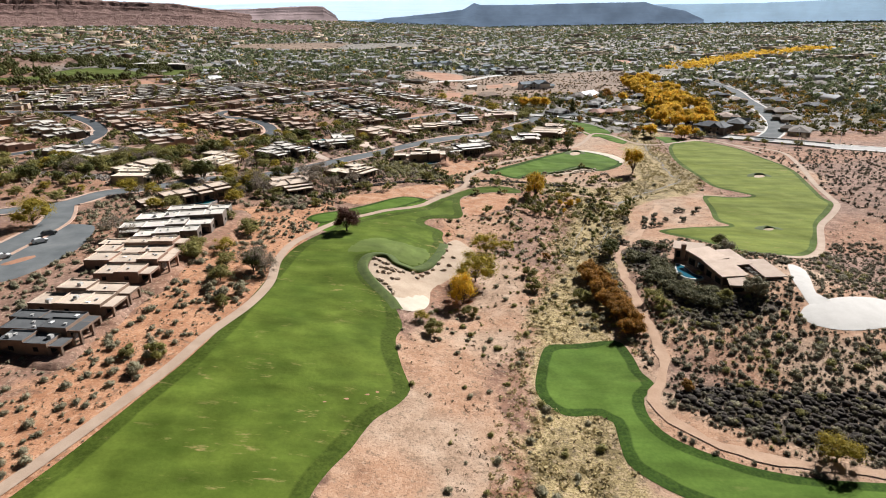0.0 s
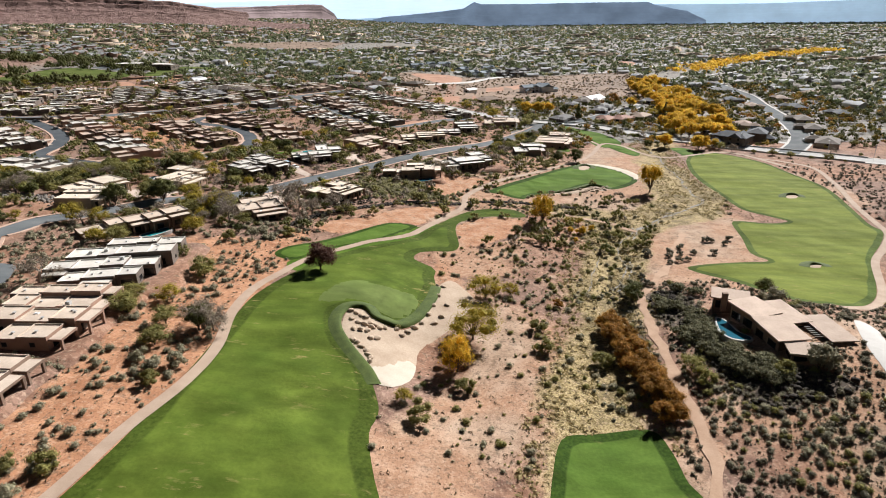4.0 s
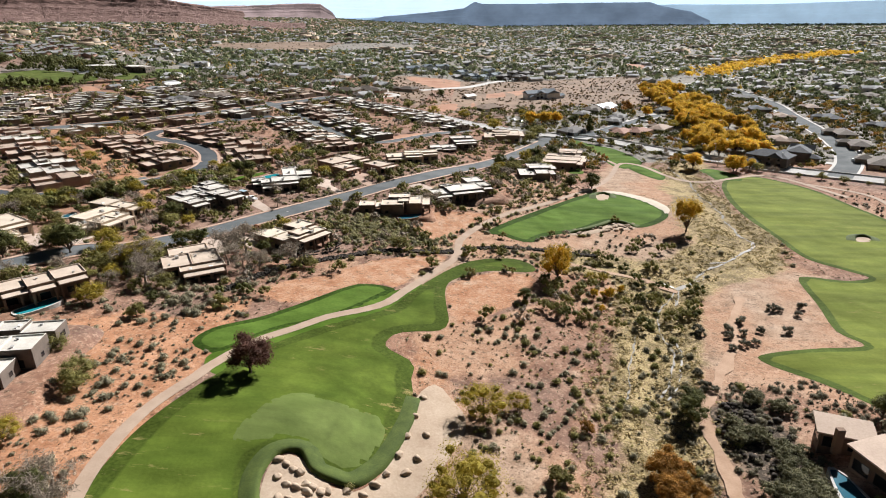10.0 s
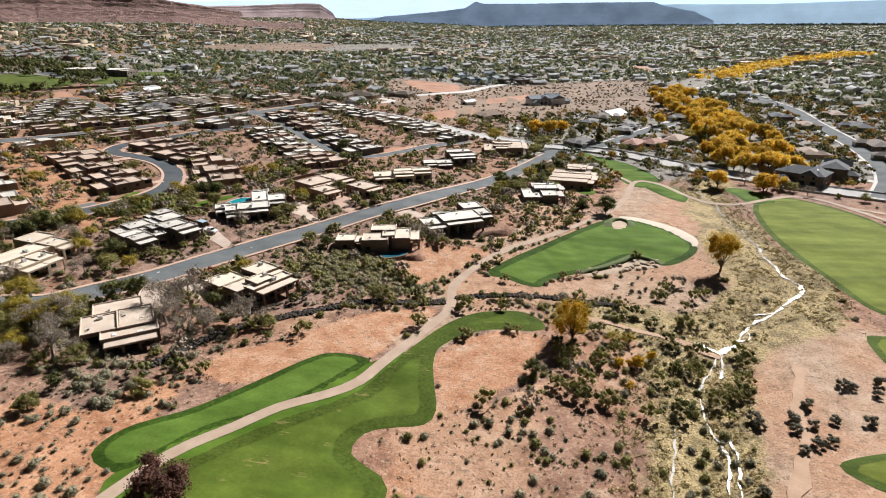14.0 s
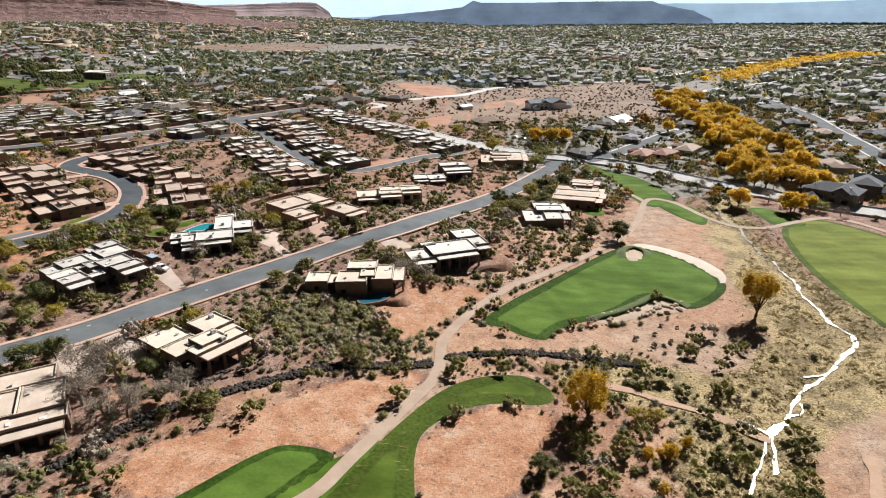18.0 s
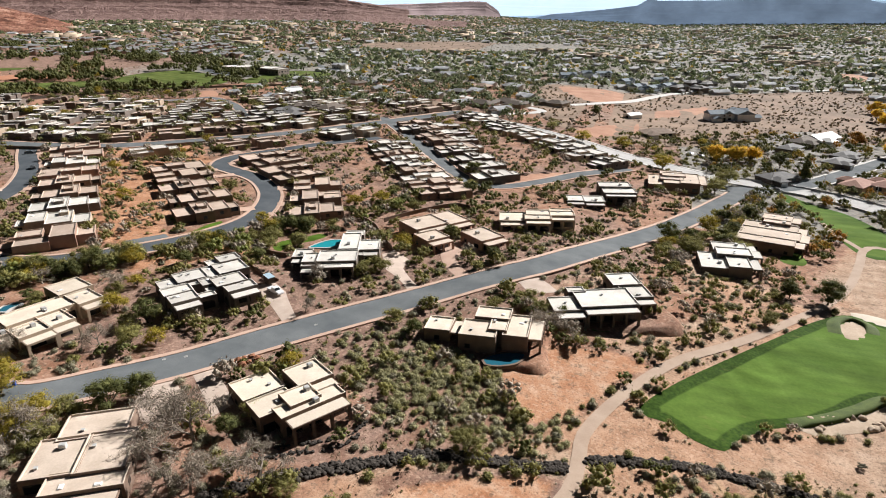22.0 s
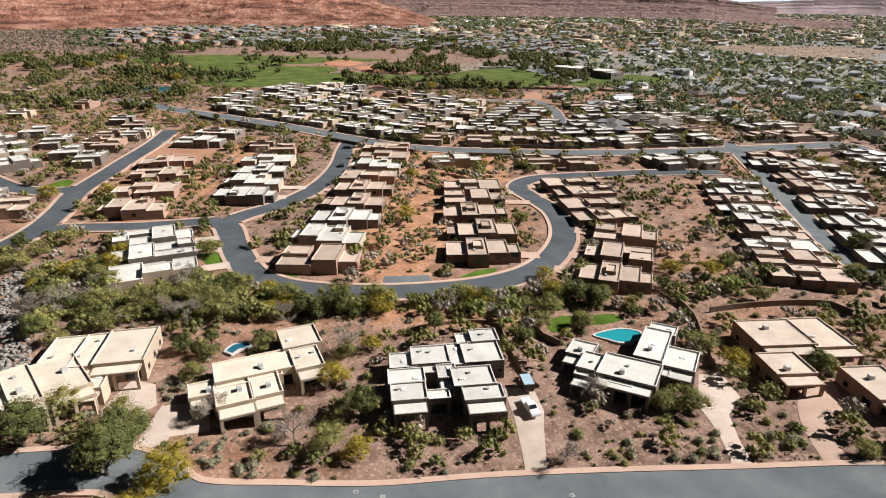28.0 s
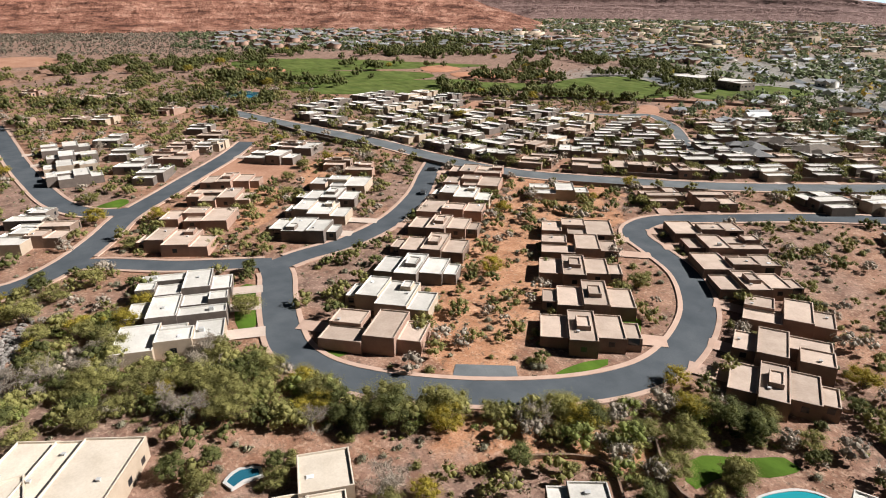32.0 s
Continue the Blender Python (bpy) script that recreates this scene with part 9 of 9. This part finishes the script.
# ---- cliffs and mesas ----
def ridge(name, cx, cy, a0, a1, r, crest, depth, material, label, n=260, rough=1.0, seed=0.0, k=34):
    """A cliffed ridge on an arc round (cx, cy); crest: (share of the arc, height of the rim) pairs."""
    prof = ((0.0, 0.0), (0.1, 0.05), (0.2, 0.12), (0.3, 0.20), (0.4, 0.30), (0.48, 0.40), (0.5, 0.47), (0.58, 0.52), (0.64, 0.62), (0.66, 0.73), (0.72, 0.78), (0.74, 0.93), (0.82, 0.98), (1.0, 1.0))
    s_at, h_at = zip(*prof)
    V = []
    share, high = zip(*crest)
    for i in range(n):
        u = i / (n - 1)
        top = np.interp(u, share, high)
        arc = radians(a1 - a0) * r * u
        for j in range(k):
            s = j / (k - 1)
            p = Vector((arc / 190 + seed, s * depth / 190, seed))
            buttress = noise.fractal(Vector((arc / 240 + seed, seed, 0)), 1.0, 2.0, 5)
            rub = noise.fractal(p * 2.2, 0.45, 2.0, 8)
            h = np.interp(s + 0.10 * rough * buttress + 0.035 * rough * rub, s_at, h_at)
            d = r + s * depth + rough * 14 * rub
            a = radians(a0 + (a1 - a0) * u) + rough * 0.004 * noise.noise(p * 3.1)
            x, y = cx + d * math.sin(a), cy + d * math.cos(a)
            V.append((x, y, gz(x, y) * (1 - h) + top * h + rough * 5.5 * rub * min(1, h * 6) - (4 if j == 0 else 0)))
    F = [(i * k + j, (i + 1) * k + j, (i + 1) * k + j + 1, i * k + j + 1) for i in range(n - 1) for j in range(k - 1)]
    me = mesh_of(name, V, F, material, False)
    return tagged(new(name, me), label, "cliff", "", "structure")


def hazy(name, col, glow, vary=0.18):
    """Far land as a plain backdrop: kilometres of haze painted into colour and glow."""
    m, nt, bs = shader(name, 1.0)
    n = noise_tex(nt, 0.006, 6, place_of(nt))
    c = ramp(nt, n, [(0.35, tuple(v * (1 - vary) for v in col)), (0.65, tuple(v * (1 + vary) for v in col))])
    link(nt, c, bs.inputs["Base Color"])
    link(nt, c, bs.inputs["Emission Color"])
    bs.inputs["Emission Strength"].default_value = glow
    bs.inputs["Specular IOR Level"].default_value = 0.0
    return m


# Red rock dulled and lightened so that distance haze is in its colour.
REDRIDGE_HAZE = make_rock("red_ridge_rock", [(0.3, (0.10, 0.065, 0.06)), (0.45, (0.19, 0.12, 0.105)), (0.58, (0.26, 0.17, 0.15)), (0.75, (0.34, 0.25, 0.22))], 0.05, 0.09)
ridge("red_cliffs", -20, 240, -150, -47, 1150, [(0, 235), (0.5, 225), (0.75, 205), (0.86, 165), (0.93, 120), (1, 60)], 430, REDROCK, "red sandstone cliffs over talus slopes", 520, 1.0, 1.7, 80)
ridge("red_ridge", -10, 220, -52, -15, 2150, [(0, 60), (0.12, 108), (0.3, 104), (0.45, 88), (0.6, 98), (0.72, 94), (0.8, 66), (1, 42)], 260, REDRIDGE_HAZE, "low red sandstone ridge with a flat rim", 300, 0.8, 5.1)
ridge("far_red_ridge", -10, 220, -60, -20, 2600, [(0, 150), (0.3, 175), (0.6, 168), (0.85, 140), (1, 90)], 300, REDRIDGE_HAZE, "distant red ridge behind the nearer one", 200, 0.6, 8.2)
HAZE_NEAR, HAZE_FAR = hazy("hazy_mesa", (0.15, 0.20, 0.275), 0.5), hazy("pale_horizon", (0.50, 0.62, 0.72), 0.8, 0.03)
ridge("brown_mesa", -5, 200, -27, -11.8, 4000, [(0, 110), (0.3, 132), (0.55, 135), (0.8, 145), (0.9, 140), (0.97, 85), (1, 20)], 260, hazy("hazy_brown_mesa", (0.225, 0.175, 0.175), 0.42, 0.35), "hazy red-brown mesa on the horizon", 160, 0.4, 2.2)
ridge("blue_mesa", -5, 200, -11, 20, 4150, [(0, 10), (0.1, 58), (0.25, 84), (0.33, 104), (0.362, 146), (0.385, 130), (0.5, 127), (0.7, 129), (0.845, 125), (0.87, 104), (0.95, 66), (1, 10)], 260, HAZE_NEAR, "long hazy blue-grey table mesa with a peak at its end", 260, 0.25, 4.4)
def sky_haze(r, top, a0, a1):
    """An added glowing sheet, coloured as pale hazy sky behind the farthest mountains."""
    V, F, n = [], [], 90
    for i in range(n + 1):
        a = radians(a0 + (a1 - a0) * i / n)
        V += [(r * math.sin(a), 200 + r * math.cos(a), z) for z in (-40, top * 0.5, top)]
    for i in range(n):
        for j in (0, 1):
            F.append((3 * i + j, 3 * i + 3 + j, 3 * i + 4 + j, 3 * i + 1 + j))
    tagged(new("backdrop", mesh_of("backdrop", V, F, hazy("sky_haze", (0.56, 0.69, 0.80), 0.85, 0.04), True)), "glowing pale blue sheet standing in for hazy sky low over the horizon", "sky", "", "structure")


sky_haze(4760, 640, -95, 70)
ridge("far_mountains", -5, 200, -60, 60, 4500, [(0, 170), (0.3, 170), (0.4, 185), (0.46, 180), (0.6, 182), (0.75, 150), (0.85, 160), (1, 150)], 200, HAZE_FAR, "mountains on the horizon, painted pale blue as haze", 160, 0.1, 9.4)
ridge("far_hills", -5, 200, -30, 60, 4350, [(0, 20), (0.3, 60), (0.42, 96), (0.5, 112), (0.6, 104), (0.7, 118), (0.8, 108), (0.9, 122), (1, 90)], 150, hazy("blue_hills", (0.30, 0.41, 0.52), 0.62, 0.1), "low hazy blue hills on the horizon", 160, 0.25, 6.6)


# smaller lava stones packed between the boulders
def packed(pts, n, width, name):
    line = smooth_line(pts, 1.0)
    p = line[prng.integers(0, len(line), n)] + prng.uniform(-width, width, (n, 2))
    shapes = []
    for me in LAVAS[:3]:
        co = np.zeros(len(me.vertices) * 3)
        me.vertices.foreach_get("co", co)
        shapes.append((co.reshape(-1, 3), np.array([list(f.vertices) for f in me.polygons])))
    stuff(name, "black lava rubble packed along the bank", p[:, 0], p[:, 1], prng.uniform(0.5, 1.25, n), shapes, LAVA, ground(p[:, 0], p[:, 1]) + 0.15, 1.0, "rubble")


packed([(-70.8, 255.3), (-66.7, 263.1), (-63.2, 270), (-57.4, 276.2), (-49.4, 282.1), (-40.4, 287.4), (-33.2, 292.4), (-24.9, 295.2), (-15.1, 297.3), (-8.2, 299.4)], 1100, 1.3, "lava_rubble")
packed([(-3.2, 303.4), (5.4, 306.4), (16.3, 308.7), (25.7, 308.7), (34.9, 308.2), (43.9, 307)], 600, 1.1, "lava_rubble")


def rubble_in(outline, n, lo, hi, name):
    x, y = prng.uniform(outline[:, 0].min(), outline[:, 0].max(), n * 2), prng.uniform(outline[:, 1].min(), outline[:, 1].max(), n * 2)
    q = inside(outline, x, y) & free_of(x, y)
    x, y = x[q], y[q]
    shapes = []
    for me in LAVAS[:4]:
        co = np.zeros(len(me.vertices) * 3)
        me.vertices.foreach_get("co", co)
        shapes.append((co.reshape(-1, 3), np.array([list(f.vertices) for f in me.polygons])))
    stuff(name, "dark lava boulders strewn over the slope", x, y, lo + (hi - lo) * prng.uniform(size=len(x)) ** 1.6, shapes, LAVA, ground(x, y) + 0.25, 1.0, "rubble")
    return x, y


rubble_in(LAVA_SHADE_BANK, 700, 0.5, 2.2, "lava_slope")
rubble_in(LAVA_KNOLL, 380, 0.5, 2.2, "lava_slope")

# red boulders in the rock garden by the drive
REDSTONE = make_rock("red_stone", [(0.3, (0.14, 0.06, 0.035)), (0.6, (0.32, 0.15, 0.09)), (0.85, (0.48, 0.27, 0.18))], 1.2)
REDSTONES = [boulder(s + 80) for s in range(3)]
for me in REDSTONES:
    me.materials.append(REDSTONE)
for x, y in [(-82.5, 308.1), (-81.9, 309.4), (-80.6, 310.6), (-80.0, 308.3), (-80.7, 306.8), (-79.0, 310.2), (-78.3, 308.4), (-83.5, 307.0)]:
    o = new("garden_boulder", rng.choice(REDSTONES))
    o.matrix_basis = pose(x, y, gz(x, y) + 0.3, 0, 0, rng.uniform(0, 360))
    o.scale = [rng.uniform(1.2, 2.2)] * 3
    tagged(o, "red sandstone boulder in a rock garden", "boulder", "boulders of the rock garden")

# low dry weeds and twigs that speckle the bare soil
weed = [leaf_quads(np.random.default_rng(s).normal(size=(7, 3)) * (0.28, 0.28, 0.08) + (0, 0, 0.14), 0.32, np.random.default_rng(s), 0.5) for s in range(400, 406)]
WEEDLEAF = leafy("dry_weeds", (0.11, 0.085, 0.055), (0.30, 0.235, 0.15), 0.2, 0.1)
X, Y = prng.uniform(-150, 150, 60000), prng.uniform(40, 440, 60000)
q = prng.uniform(size=60000) < 0.15 + 0.6 * lumpy(X, Y, 9) ** 2
X, Y = X[q], Y[q]
q = free_of(X, Y)
stuff("dry_weeds", "low dry weeds and twigs scattered over bare soil", X[q], Y[q], 0.35 + 0.8 * prng.uniform(size=q.sum()) ** 2, weed, WEEDLEAF, None, 1.0, "weeds")

# grey stones in the gully beside the houses
p = GULLY[prng.integers(0, len(GULLY), 900)] + prng.normal(size=(900, 2)) * 2.2
cobbles = []
for me in STONES:
    co = np.zeros(len(me.vertices) * 3)
    me.vertices.foreach_get("co", co)
    cobbles.append((co.reshape(-1, 3), np.array([list(t.vertices) for t in me.polygons])))
GULLYSTONE = make_rock("gully_stone", [(0.3, (0.10, 0.09, 0.08)), (0.6, (0.27, 0.245, 0.22)), (0.85, (0.42, 0.39, 0.36))], 1.2)
stuff("gully_stones", "grey stones heaped along the dry gully", p[:, 0], p[:, 1], 0.5 + 1.2 * prng.uniform(size=900) ** 2, cobbles, GULLYSTONE, ground(p[:, 0], p[:, 1]) + 0.1, 1.0, "stones")
